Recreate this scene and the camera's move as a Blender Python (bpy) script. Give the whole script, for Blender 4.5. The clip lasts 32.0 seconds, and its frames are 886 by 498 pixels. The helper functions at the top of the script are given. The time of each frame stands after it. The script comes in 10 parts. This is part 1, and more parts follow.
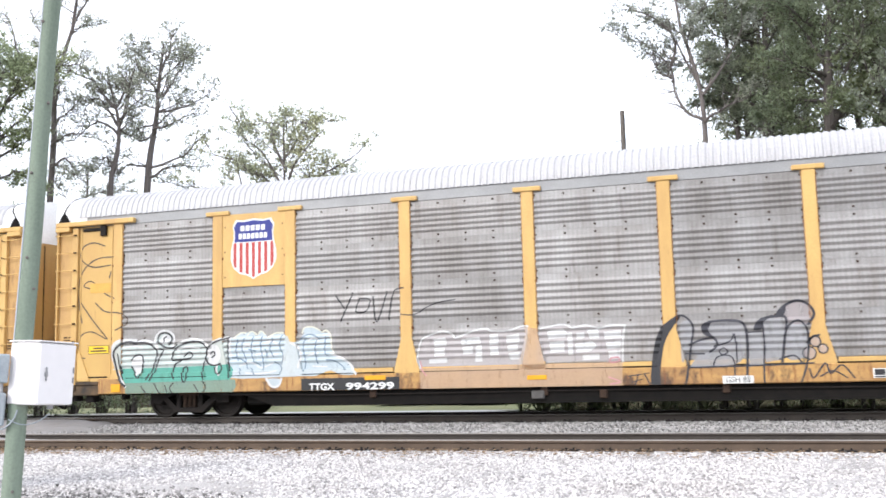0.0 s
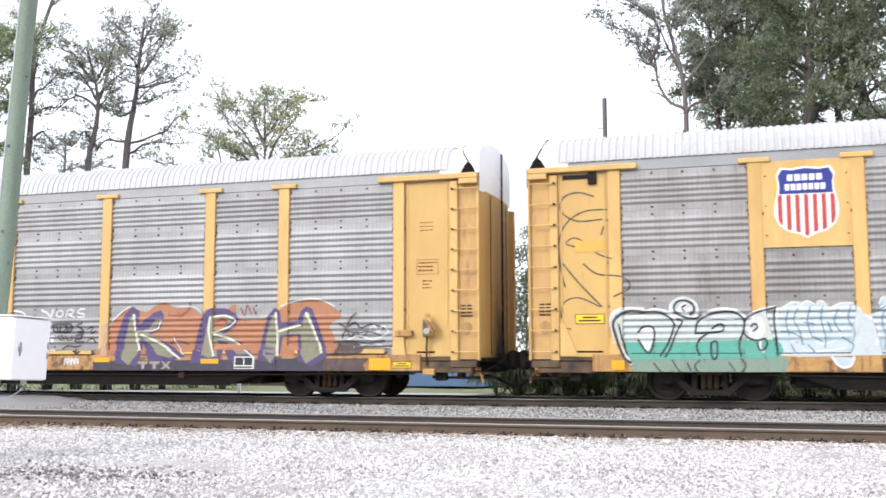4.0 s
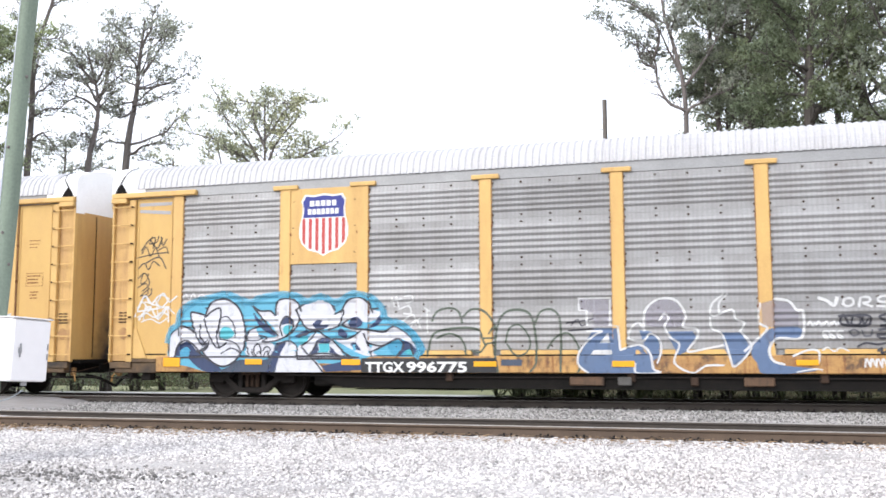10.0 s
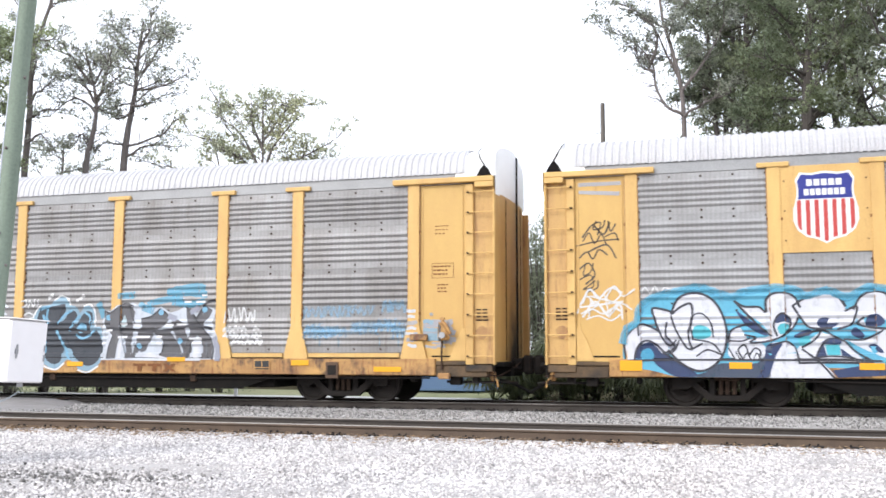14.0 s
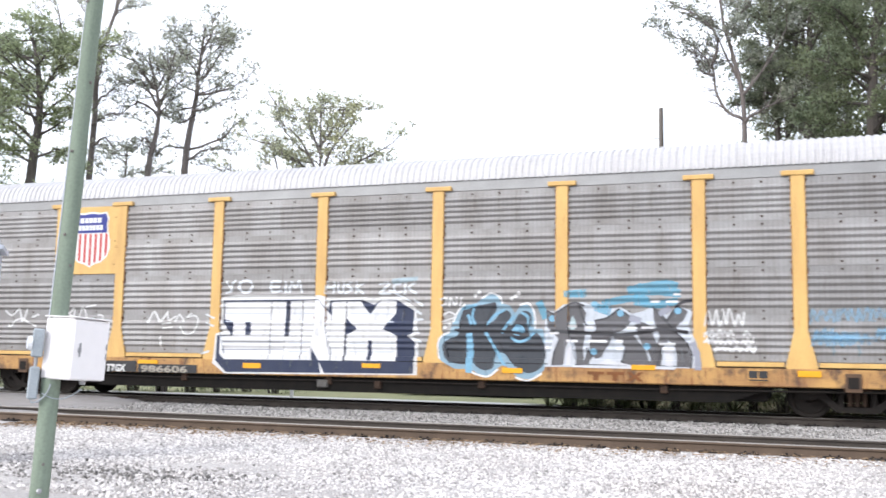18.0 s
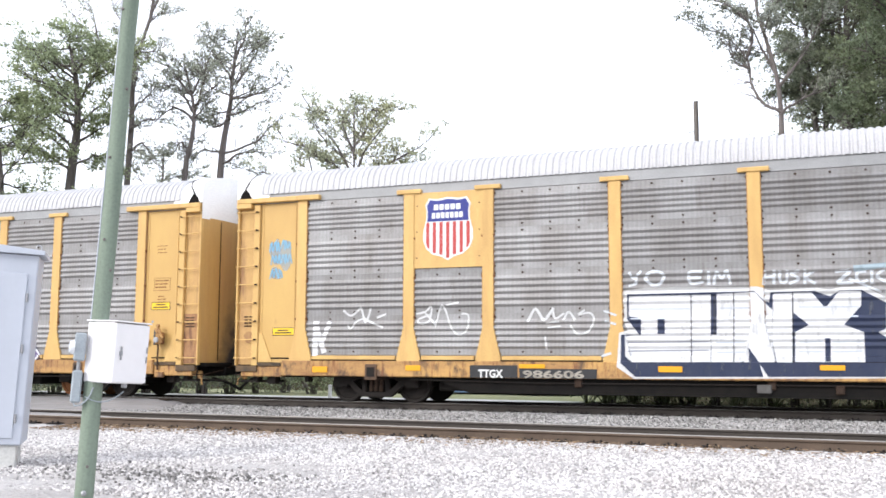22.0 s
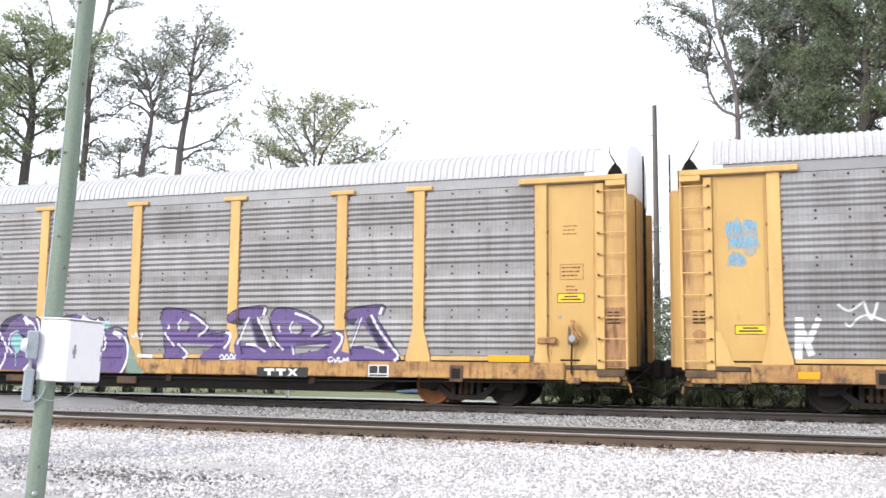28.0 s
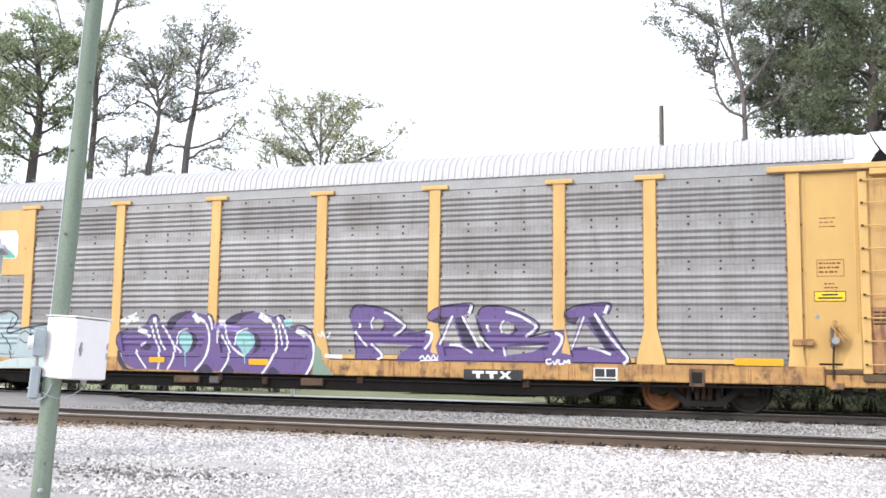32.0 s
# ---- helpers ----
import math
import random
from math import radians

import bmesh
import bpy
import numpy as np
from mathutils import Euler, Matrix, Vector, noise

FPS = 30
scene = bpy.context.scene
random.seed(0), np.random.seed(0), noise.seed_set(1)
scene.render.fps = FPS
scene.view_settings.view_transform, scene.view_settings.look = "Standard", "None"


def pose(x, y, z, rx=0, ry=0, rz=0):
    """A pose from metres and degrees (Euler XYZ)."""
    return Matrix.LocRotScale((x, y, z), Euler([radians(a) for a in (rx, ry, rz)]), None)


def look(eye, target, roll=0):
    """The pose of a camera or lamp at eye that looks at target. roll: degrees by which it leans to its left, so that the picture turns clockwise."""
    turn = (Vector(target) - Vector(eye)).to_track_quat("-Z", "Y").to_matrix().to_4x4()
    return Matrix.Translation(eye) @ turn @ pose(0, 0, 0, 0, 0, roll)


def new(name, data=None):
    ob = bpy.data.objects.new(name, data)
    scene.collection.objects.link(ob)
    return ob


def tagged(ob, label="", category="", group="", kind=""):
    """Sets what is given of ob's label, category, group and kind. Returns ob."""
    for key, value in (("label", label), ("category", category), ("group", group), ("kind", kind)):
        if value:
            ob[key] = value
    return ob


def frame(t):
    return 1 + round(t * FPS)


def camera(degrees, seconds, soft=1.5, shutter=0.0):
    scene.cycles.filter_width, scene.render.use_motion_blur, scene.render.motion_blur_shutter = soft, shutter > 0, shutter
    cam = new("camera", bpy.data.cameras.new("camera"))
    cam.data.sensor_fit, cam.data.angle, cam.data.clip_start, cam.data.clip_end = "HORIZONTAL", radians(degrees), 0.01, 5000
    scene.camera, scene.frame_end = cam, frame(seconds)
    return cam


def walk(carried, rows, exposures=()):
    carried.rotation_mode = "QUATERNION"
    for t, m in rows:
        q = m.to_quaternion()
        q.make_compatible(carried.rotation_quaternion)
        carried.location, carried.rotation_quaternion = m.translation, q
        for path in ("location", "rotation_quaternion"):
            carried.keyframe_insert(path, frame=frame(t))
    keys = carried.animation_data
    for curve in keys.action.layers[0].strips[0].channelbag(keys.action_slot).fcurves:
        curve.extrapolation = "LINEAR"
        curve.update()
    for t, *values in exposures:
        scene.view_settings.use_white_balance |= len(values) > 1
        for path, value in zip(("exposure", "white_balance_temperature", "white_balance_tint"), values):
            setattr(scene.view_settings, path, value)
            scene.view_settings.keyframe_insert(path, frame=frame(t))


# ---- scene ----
cam = camera(48.67, 32.0, soft=1.6, shutter=0.35)
EYE = (0.0, 0.0, 1.227)
# seconds, yaw, pitch, roll of the hand-held camera, which stays on one spot
TURN = [(0, 18.25, 6.98, 1.32), (0.5, 17.43, 7.24, 1.54), (1, 16.52, 6.02, 1.11), (1.5, 16.09, 6.10, 0.49), (2, 16.69, 5.93, -0.19), (2.5, 16.93, 5.92, 0.21),
        (3, 17.05, 5.90, 0.13), (3.5, 16.91, 5.99, 0.19), (5.5, 16.90, 5.97, 0.16), (6, 16.83, 6.01, 0.25), (6.5, 16.83, 5.94, 0.32), (7, 16.76, 6.00, 0.32),
        (7.5, 16.78, 6.00, 0.15), (8, 16.82, 5.98, 0.11), (8.5, 16.80, 5.97, 0.04), (9, 16.88, 5.99, 0.03), (9.5, 16.97, 6.00, 0.10), (10, 16.90, 6.07, 0.16),
        (10.5, 16.84, 6.12, 0.08), (11, 16.83, 6.16, 0.11), (11.5, 16.81, 6.19, 0.03), (12, 16.79, 6.22, 0.08), (12.5, 16.76, 6.14, 0.09), (13, 16.74, 6.19, 0.20),
        (13.5, 16.74, 6.18, 0.13), (14, 16.73, 6.23, -0.07), (14.5, 16.74, 6.26, -0.01), (16.5, 16.79, 6.13, -0.60), (17, 16.88, 6.03, -0.43), (17.5, 17.43, 6.15, -0.30),
        (18, 19.89, 6.46, -0.94), (18.5, 21.55, 6.78, -0.35), (19, 22.06, 6.97, -0.46), (19.5, 21.86, 7.12, 0.60), (20, 21.85, 6.81, 0.50), (20.5, 22.88, 6.56, -0.06),
        (21, 22.50, 6.46, -0.09), (21.5, 22.06, 6.37, -0.04), (22, 22.04, 6.37, -0.19), (22.5, 21.91, 6.41, -0.33), (23, 21.40, 6.62, -0.16), (23.5, 20.02, 6.20, -0.80),
        (24, 19.65, 6.55, -0.21), (24.5, 19.73, 6.60, -0.15), (25, 19.73, 6.60, -0.40), (25.5, 19.61, 6.56, -0.27), (26, 19.65, 6.45, -0.33), (26.5, 19.70, 6.37, -0.43),
        (28.5, 19.61, 6.40, -0.48), (29, 19.52, 6.40, -0.38), (29.5, 19.43, 6.36, -0.45), (30, 19.39, 6.41, -0.39), (30.5, 19.41, 6.41, -0.54), (31, 19.46, 6.38, -0.53),
        (31.5, 19.70, 6.40, -0.52), (32, 19.94, 6.37, -0.80)]
walk(cam, [(t, pose(*EYE, 90 + pitch, roll, yaw)) for t, yaw, pitch, roll in TURN])
scene.view_settings.exposure = 1.01

# ---- bright overcast daylight ----
world = bpy.data.worlds.new("overcast_sky")
scene.world = world
world.use_nodes = True
wn = world.node_tree.nodes
sky = wn.new("ShaderNodeTexSky")
sky.sky_type = "NISHITA"
sky.sun_disc = False
sky.sun_elevation = radians(48)
sky.sun_rotation = radians(211)
sky.dust_density = 3.0
veil = wn.new("ShaderNodeMix")
veil.data_type = "RGBA"
veil.inputs[0].default_value = 0.72
veil.inputs[7].default_value = (8.8, 9.2, 10.25, 1)
world.node_tree.links.new(sky.outputs[0], veil.inputs[6])
world.node_tree.links.new(veil.outputs[2], wn["Background"].inputs[0])
wn["Background"].inputs[1].default_value = 0.12
sun = new("sun", bpy.data.lights.new("sun", "SUN"))
sun.data.energy, sun.data.angle, sun.data.color = 1.12, radians(22), (1.0, 0.985, 0.96)
sun.matrix_world = look((-24, -20, 26), (0, 20, 0))


# ---- materials ----
def surface(name, base, rough=0.7, metal=0.0, other=None, scale=3.0, fine=40.0, mix=0.5, bump=0.15, streak=None, dist=0.01, rand=0.0, spec=0.4, grain=0.22):
    """A painted or raw surface: base, a second tone in large patches, fine grain, and upright streaks if asked for."""
    m = bpy.data.materials.new(name)
    m.use_nodes = True
    nt = m.node_tree
    bsdf = nt.nodes["Principled BSDF"]
    bsdf.inputs["Roughness"].default_value = rough
    bsdf.inputs["Metallic"].default_value = metal
    bsdf.inputs["Specular IOR Level"].default_value = spec
    other = other or tuple(c * 0.7 for c in base)
    co = nt.nodes.new("ShaderNodeTexCoord")
    info = nt.nodes.new("ShaderNodeObjectInfo")
    shift = nt.nodes.new("ShaderNodeVectorMath")
    shift.operation = "MULTIPLY_ADD"
    comb = nt.nodes.new("ShaderNodeCombineXYZ")
    for i in range(3):
        nt.links.new(info.outputs["Random"], comb.inputs[i])
    shift.inputs[1].default_value = (37, 53, 71)
    nt.links.new(comb.outputs[0], shift.inputs[0])
    nt.links.new(co.outputs["Object"], shift.inputs[2])
    big = nt.nodes.new("ShaderNodeTexNoise")
    big.inputs["Scale"].default_value = scale
    big.inputs["Detail"].default_value = 6
    big.inputs["Roughness"].default_value = 0.65
    if streak:
        mp = nt.nodes.new("ShaderNodeMapping")
        mp.inputs["Scale"].default_value = streak
        nt.links.new(shift.outputs[0], mp.inputs[0])
        nt.links.new(mp.outputs[0], big.inputs[0])
    else:
        nt.links.new(shift.outputs[0], big.inputs[0])
    small = nt.nodes.new("ShaderNodeTexNoise")
    small.inputs["Scale"].default_value = fine
    small.inputs["Detail"].default_value = 4
    nt.links.new(shift.outputs[0], small.inputs[0])
    ramp = nt.nodes.new("ShaderNodeValToRGB")
    ramp.color_ramp.elements[0].position, ramp.color_ramp.elements[1].position = 0.35, 0.68
    nt.links.new(big.outputs[0], ramp.inputs[0])
    fac = nt.nodes.new("ShaderNodeMath")
    fac.operation = "MULTIPLY"
    fac.inputs[1].default_value = mix
    nt.links.new(ramp.outputs[0], fac.inputs[0])
    a = nt.nodes.new("ShaderNodeMix")
    a.data_type = "RGBA"
    a.inputs[6].default_value, a.inputs[7].default_value = (*base, 1), (*other, 1)
    nt.links.new(fac.outputs[0], a.inputs[0])
    g = nt.nodes.new("ShaderNodeMapRange")
    g.inputs[3].default_value, g.inputs[4].default_value = 1 - grain, 1 + grain
    nt.links.new(small.outputs[0], g.inputs[0])
    v = nt.nodes.new("ShaderNodeMath")
    v.operation = "MULTIPLY_ADD"
    v.inputs[1].default_value, v.inputs[2].default_value = rand, 1 - rand / 2
    nt.links.new(info.outputs["Random"], v.inputs[0])
    w = nt.nodes.new("ShaderNodeMath")
    w.operation = "MULTIPLY"
    nt.links.new(g.outputs[0], w.inputs[0])
    nt.links.new(v.outputs[0], w.inputs[1])
    b = nt.nodes.new("ShaderNodeVectorMath")
    b.operation = "SCALE"
    nt.links.new(a.outputs[2], b.inputs[0])
    nt.links.new(w.outputs[0], b.inputs["Scale"])
    nt.links.new(b.outputs[0], bsdf.inputs["Base Color"])
    if bump:
        bp = nt.nodes.new("ShaderNodeBump")
        bp.inputs["Strength"].default_value, bp.inputs["Distance"].default_value = bump, dist
        nt.links.new(small.outputs[0], bp.inputs["Height"])
        nt.links.new(bp.outputs[0], bsdf.inputs["Normal"])
    return m


def islands(mat, low=0.6, high=1.3):
    """Let every loose piece of a joined mesh take its own tone."""
    nt = mat.node_tree
    bsdf = nt.nodes["Principled BSDF"]
    src = bsdf.inputs["Base Color"].links[0].from_socket
    geo = nt.nodes.new("ShaderNodeNewGeometry")
    mr = nt.nodes.new("ShaderNodeMapRange")
    mr.inputs[3].default_value, mr.inputs[4].default_value = low, high
    nt.links.new(geo.outputs["Random Per Island"], mr.inputs[0])
    sc = nt.nodes.new("ShaderNodeVectorMath")
    sc.operation = "SCALE"
    nt.links.new(src, sc.inputs[0])
    nt.links.new(mr.outputs[0], sc.inputs["Scale"])
    nt.links.new(sc.outputs[0], bsdf.inputs["Base Color"])
    return mat


def leafy(mat, share=0.5):
    """Let daylight shine through thin leaves."""
    nt = mat.node_tree
    bsdf = nt.nodes["Principled BSDF"]
    src = bsdf.inputs["Base Color"].links[0].from_socket
    tr = nt.nodes.new("ShaderNodeBsdfTranslucent")
    sc = nt.nodes.new("ShaderNodeVectorMath")
    sc.operation = "SCALE"
    sc.inputs["Scale"].default_value = 1.5
    nt.links.new(src, sc.inputs[0])
    nt.links.new(sc.outputs[0], tr.inputs[0])
    mx = nt.nodes.new("ShaderNodeMixShader")
    mx.inputs[0].default_value = share
    nt.links.new(bsdf.outputs[0], mx.inputs[1])
    nt.links.new(tr.outputs[0], mx.inputs[2])
    nt.links.new(mx.outputs[0], nt.nodes["Material Output"].inputs[0])
    return mat


def perforated(mat):
    """Fine upright rows of punched holes, seen as faint stripes."""
    nt = mat.node_tree
    bsdf = nt.nodes["Principled BSDF"]
    src = bsdf.inputs["Base Color"].links[0].from_socket
    co = nt.nodes.new("ShaderNodeTexCoord")
    wave = nt.nodes.new("ShaderNodeTexWave")
    wave.bands_direction = "X"
    wave.inputs["Scale"].default_value = 3.3
    wave.inputs["Distortion"].default_value = 1.6
    wave.inputs["Detail"].default_value = 2
    nt.links.new(co.outputs["Object"], wave.inputs[0])
    mr = nt.nodes.new("ShaderNodeMapRange")
    mr.inputs[3].default_value, mr.inputs[4].default_value = 0.945, 1.045
    nt.links.new(wave.outputs["Fac"], mr.inputs[0])
    sc = nt.nodes.new("ShaderNodeVectorMath")
    sc.operation = "SCALE"
    nt.links.new(src, sc.inputs[0])
    nt.links.new(mr.outputs[0], sc.inputs["Scale"])
    nt.links.new(sc.outputs[0], bsdf.inputs["Base Color"])
    return mat


def stained(mat, colour, low=0.56, high=0.70, most=0.8, stretch=(5.0, 1.0, 0.7), scale=1.4):
    """Stains and runs of rust and grime in upright streaks over a coat."""
    nt = mat.node_tree
    bsdf = nt.nodes["Principled BSDF"]
    src = bsdf.inputs["Base Color"].links[0].from_socket
    co = nt.nodes.new("ShaderNodeTexCoord")
    info = nt.nodes.new("ShaderNodeObjectInfo")
    off = nt.nodes.new("ShaderNodeVectorMath")
    off.operation = "SCALE"
    off.inputs[0].default_value = (61, 17, 43)
    nt.links.new(info.outputs["Random"], off.inputs["Scale"])
    mp = nt.nodes.new("ShaderNodeMapping")
    mp.inputs["Scale"].default_value = stretch
    nt.links.new(co.outputs["Object"], mp.inputs[0])
    nt.links.new(off.outputs[0], mp.inputs["Location"])
    tex = nt.nodes.new("ShaderNodeTexNoise")
    tex.inputs["Scale"].default_value, tex.inputs["Detail"].default_value, tex.inputs["Roughness"].default_value = scale, 7, 0.72
    nt.links.new(mp.outputs[0], tex.inputs[0])
    mr = nt.nodes.new("ShaderNodeMapRange")
    mr.inputs[1].default_value, mr.inputs[2].default_value, mr.inputs[4].default_value = low, high, most
    nt.links.new(tex.outputs[0], mr.inputs[0])
    mx = nt.nodes.new("ShaderNodeMix")
    mx.data_type = "RGBA"
    mx.inputs[7].default_value = (*colour, 1)
    nt.links.new(mr.outputs[0], mx.inputs[0])
    nt.links.new(src, mx.inputs[6])
    nt.links.new(mx.outputs[2], bsdf.inputs["Base Color"])
    return mat


YELLOW = stained(surface("weathered_yellow_paint", (0.60, 0.385, 0.135), 0.55, 0, (0.40, 0.23, 0.08), 1.3, 60, 0.6, 0.05, (1.5, 1.5, 0.3)), (0.26, 0.12, 0.05), 0.62, 0.74, 0.6, (6.0, 1.0, 0.8))
YELLOW_GRIMY = stained(stained(surface("grimy_yellow_sill_paint", (0.50, 0.29, 0.095), 0.65, 0, (0.25, 0.125, 0.055), 1.5, 45, 0.9, 0.08, (0.5, 1.0, 1.6)), (0.07, 0.042, 0.032), 0.51, 0.63, 0.88, (1.8, 1.0, 1.2)), (0.17, 0.06, 0.025), 0.53, 0.63, 0.8, (9.0, 1.0, 0.8))
DOOR_YELLOW = stained(surface("door_yellow_paint", (0.54, 0.345, 0.11), 0.5, 0, (0.44, 0.255, 0.085), 0.9, 50, 0.6, 0.03, (1.0, 1.0, 0.5), grain=0.08), (0.26, 0.13, 0.055), 0.62, 0.76, 0.5, (3.0, 3.0, 0.6))
RUSTY = stained(surface("rusty_yellow_ladder_back", (0.52, 0.325, 0.115), 0.6, 0, (0.38, 0.21, 0.09), 1.3, 50, 0.7, 0.06, (1.5, 1.5, 0.4)), (0.20, 0.09, 0.05), 0.52, 0.68, 0.75, (4.0, 1.0, 0.5))
STEEL = perforated(surface("weathered_galvanized_panel", (0.318, 0.316, 0.315), 0.48, 0.25, (0.205, 0.196, 0.188), 0.8, 30, 0.65, 0.06, (1.6, 1.0, 0.35), rand=0.24))
STEEL_WARM = stained(perforated(surface("rust_stained_galvanized_panel", (0.318, 0.309, 0.301), 0.48, 0.25, (0.172, 0.155, 0.140), 0.8, 30, 0.7, 0.06, (1.6, 1.0, 0.35), rand=0.28)), (0.10, 0.075, 0.06), 0.58, 0.74, 0.6, (3.0, 1.0, 0.5))
STEEL_DULL = stained(perforated(surface("dull_brown_galvanized_panel", (0.276, 0.272, 0.27), 0.46, 0.3, (0.165, 0.150, 0.139), 0.8, 30, 0.7, 0.06, (1.6, 1.0, 0.35), rand=0.28)), (0.095, 0.07, 0.055), 0.58, 0.74, 0.6, (3.0, 1.0, 0.5))
STRIP = surface("galvanized_top_strip", (0.30, 0.30, 0.30), 0.5, 0.3, (0.2, 0.2, 0.2), 1.5, 40, 0.5, 0.05)
ROOF = surface("dusty_white_roof_steel", (0.47, 0.465, 0.475), 0.5, 0.1, (0.36, 0.345, 0.345), 0.8, 30, 0.5, 0.04, (2.5, 0.5, 0.5))
ROOF_END = surface("white_roof_end_paint", (0.84, 0.84, 0.84), 0.5, 0, (0.72, 0.71, 0.70), 1.2, 40, 0.4, 0.04)
BLACK = surface("black_underframe_grime", (0.010, 0.0095, 0.009), 0.9, 0, (0.018, 0.015, 0.013), 4, 50, 0.6, 0.2, spec=0.1)
SIGN_BLACK = surface("black_stencil_panel", (0.018, 0.018, 0.02), 0.55, 0, (0.04, 0.04, 0.04), 4, 50, 0.5, 0.03)
RUST = surface("rusty_cast_steel", (0.06, 0.038, 0.027), 0.9, 0.0, (0.025, 0.019, 0.016), 6, 60, 0.7, 0.3, spec=0.15)
IRON = surface("dark_oiled_iron", (0.014, 0.0125, 0.0115), 0.75, 0.0, (0.030, 0.022, 0.018), 6, 60, 0.5, 0.2, spec=0.15)
BOX_BROWN = stained(surface("brown_equipment_box", (0.12, 0.07, 0.04), 0.8, 0, (0.06, 0.036, 0.025), 4, 50, 0.7, 0.1), (0.03, 0.022, 0.018), 0.5, 0.66, 0.8)
GUNMETAL = surface("dusty_grey_junction_box", (0.11, 0.105, 0.10), 0.7, 0.2, (0.07, 0.065, 0.06), 6, 50, 0.7, 0.1)
WHEEL_RIM = surface("worn_wheel_tread", (0.018, 0.015, 0.013), 0.65, 0.1, (0.03, 0.022, 0.018), 8, 60, 0.5, 0.1, spec=0.2)
WHITE = surface("white_stencil_paint", (0.72, 0.72, 0.70), 0.6, 0, (0.52, 0.51, 0.49), 5, 60, 0.5, 0.02)
STENCIL_FADED = surface("faded_stencil_paint", (0.34, 0.31, 0.26), 0.7, 0, (0.16, 0.14, 0.11), 6, 60, 0.8, 0.02)
SHIELD_BLUE = surface("shield_blue", (0.020, 0.028, 0.19), 0.5, 0, (0.03, 0.04, 0.23), 3, 50, 0.4, 0.02)
SHIELD_RED = surface("shield_red", (0.42, 0.045, 0.04), 0.5, 0, (0.38, 0.07, 0.06), 3, 50, 0.4, 0.02)
AMBER = surface("amber_reflector", (0.70, 0.33, 0.012), 0.35, 0, (0.66, 0.30, 0.004), 6, 60, 0.3, 0.03)
FADED_AMBER = surface("faded_orange_plate", (0.62, 0.35, 0.07), 0.6, 0, (0.52, 0.28, 0.06), 3, 50, 0.5, 0.02)
LEMON = surface("yellow_notice_sticker", (0.78, 0.50, 0.02), 0.45, 0, (0.68, 0.42, 0.02), 6, 60, 0.3, 0.02)
RAIL_SIDE = surface("rusty_brown_rail", (0.125, 0.088, 0.062), 0.8, 0.1, (0.07, 0.05, 0.038), 3, 60, 0.6, 0.2)
RAIL_DARK = surface("dark_oily_and_shaded_rail", (0.060, 0.049, 0.041), 0.75, 0.1, (0.036, 0.03, 0.026), 3, 60, 0.6, 0.2)
RAIL_TOP = surface("polished_rail_head", (0.30, 0.28, 0.26), 0.4, 0.7, (0.2, 0.18, 0.16), 6, 60, 0.5, 0.05)
TIE = surface("creosoted_timber", (0.05, 0.040, 0.032), 0.9, 0, (0.09, 0.075, 0.06), 5, 40, 0.6, 0.5, rand=0.4)
GROUND = surface("pale_crushed_ballast", (0.47, 0.45, 0.435), 0.95, 0, (0.30, 0.28, 0.265), 0.9, 22, 0.6, 1.0, dist=0.05, spec=0.05)
STONE = islands(surface("ballast_stone", (0.70, 0.672, 0.655), 0.9, 0, (0.48, 0.445, 0.425), 0.45, 30, 0.7, 0.3, spec=0.1), 0.42, 1.2)
STONE_DARK = islands(surface("dark_ballast_stone", (0.22, 0.21, 0.20), 0.9, 0, (0.13, 0.125, 0.12), 0.7, 30, 0.5, 0.3, spec=0.1), 0.5, 1.6)
LITTER = islands(surface("dry_leaf_litter", (0.28, 0.19, 0.11), 0.9, 0, (0.17, 0.11, 0.07), 3, 30, 0.5, 0.1), 0.6, 1.4)
STONE_GREY = islands(surface("grey_ballast_stone", (0.33, 0.32, 0.305), 0.9, 0, (0.215, 0.20, 0.19), 0.7, 30, 0.5, 0.3, spec=0.1), 0.3, 1.5)
ASPHALT = surface("worn_grey_asphalt", (0.27, 0.26, 0.255), 0.9, 0, (0.15, 0.14, 0.135), 1.2, 60, 0.6, 0.4)
CONCRETE = surface("pale_concrete_lane", (0.60, 0.59, 0.56), 0.9, 0, (0.46, 0.45, 0.42), 0.8, 40, 0.5, 0.3)
SOIL = surface("leafy_soil_and_litter", (0.06, 0.052, 0.036), 0.95, 0, (0.085, 0.08, 0.045), 0.7, 30, 0.8, 1.0, dist=0.05, spec=0.0)
POLE_WOOD = surface("green_treated_pole_wood", (0.20, 0.245, 0.19), 0.85, 0, (0.13, 0.165, 0.125), 1.6, 50, 0.7, 0.4, (7, 7, 0.5))
GREY_WOOD = surface("grey_weathered_pole_wood", (0.17, 0.15, 0.135), 0.9, 0, (0.11, 0.1, 0.09), 2, 40, 0.6, 0.3, (5, 5, 0.5))
BOX_WHITE = surface("off_white_enclosure_paint", (0.77, 0.745, 0.74), 0.45, 0, (0.70, 0.68, 0.675), 2.0, 14, 0.5, 0.03, grain=0.03)
BOX_GREY = surface("grey_meter_plastic", (0.30, 0.335, 0.36), 0.5, 0, (0.24, 0.27, 0.29), 4, 60, 0.5, 0.03)
CABINET = surface("pale_grey_cabinet_paint", (0.46, 0.485, 0.54), 0.45, 0.0, (0.40, 0.42, 0.47), 1.2, 14, 0.5, 0.03, (2, 2, 0.5), grain=0.03)
METAL = surface("dull_zinc", (0.35, 0.35, 0.36), 0.45, 0.7, (0.25, 0.25, 0.25), 5, 60, 0.5, 0.05)
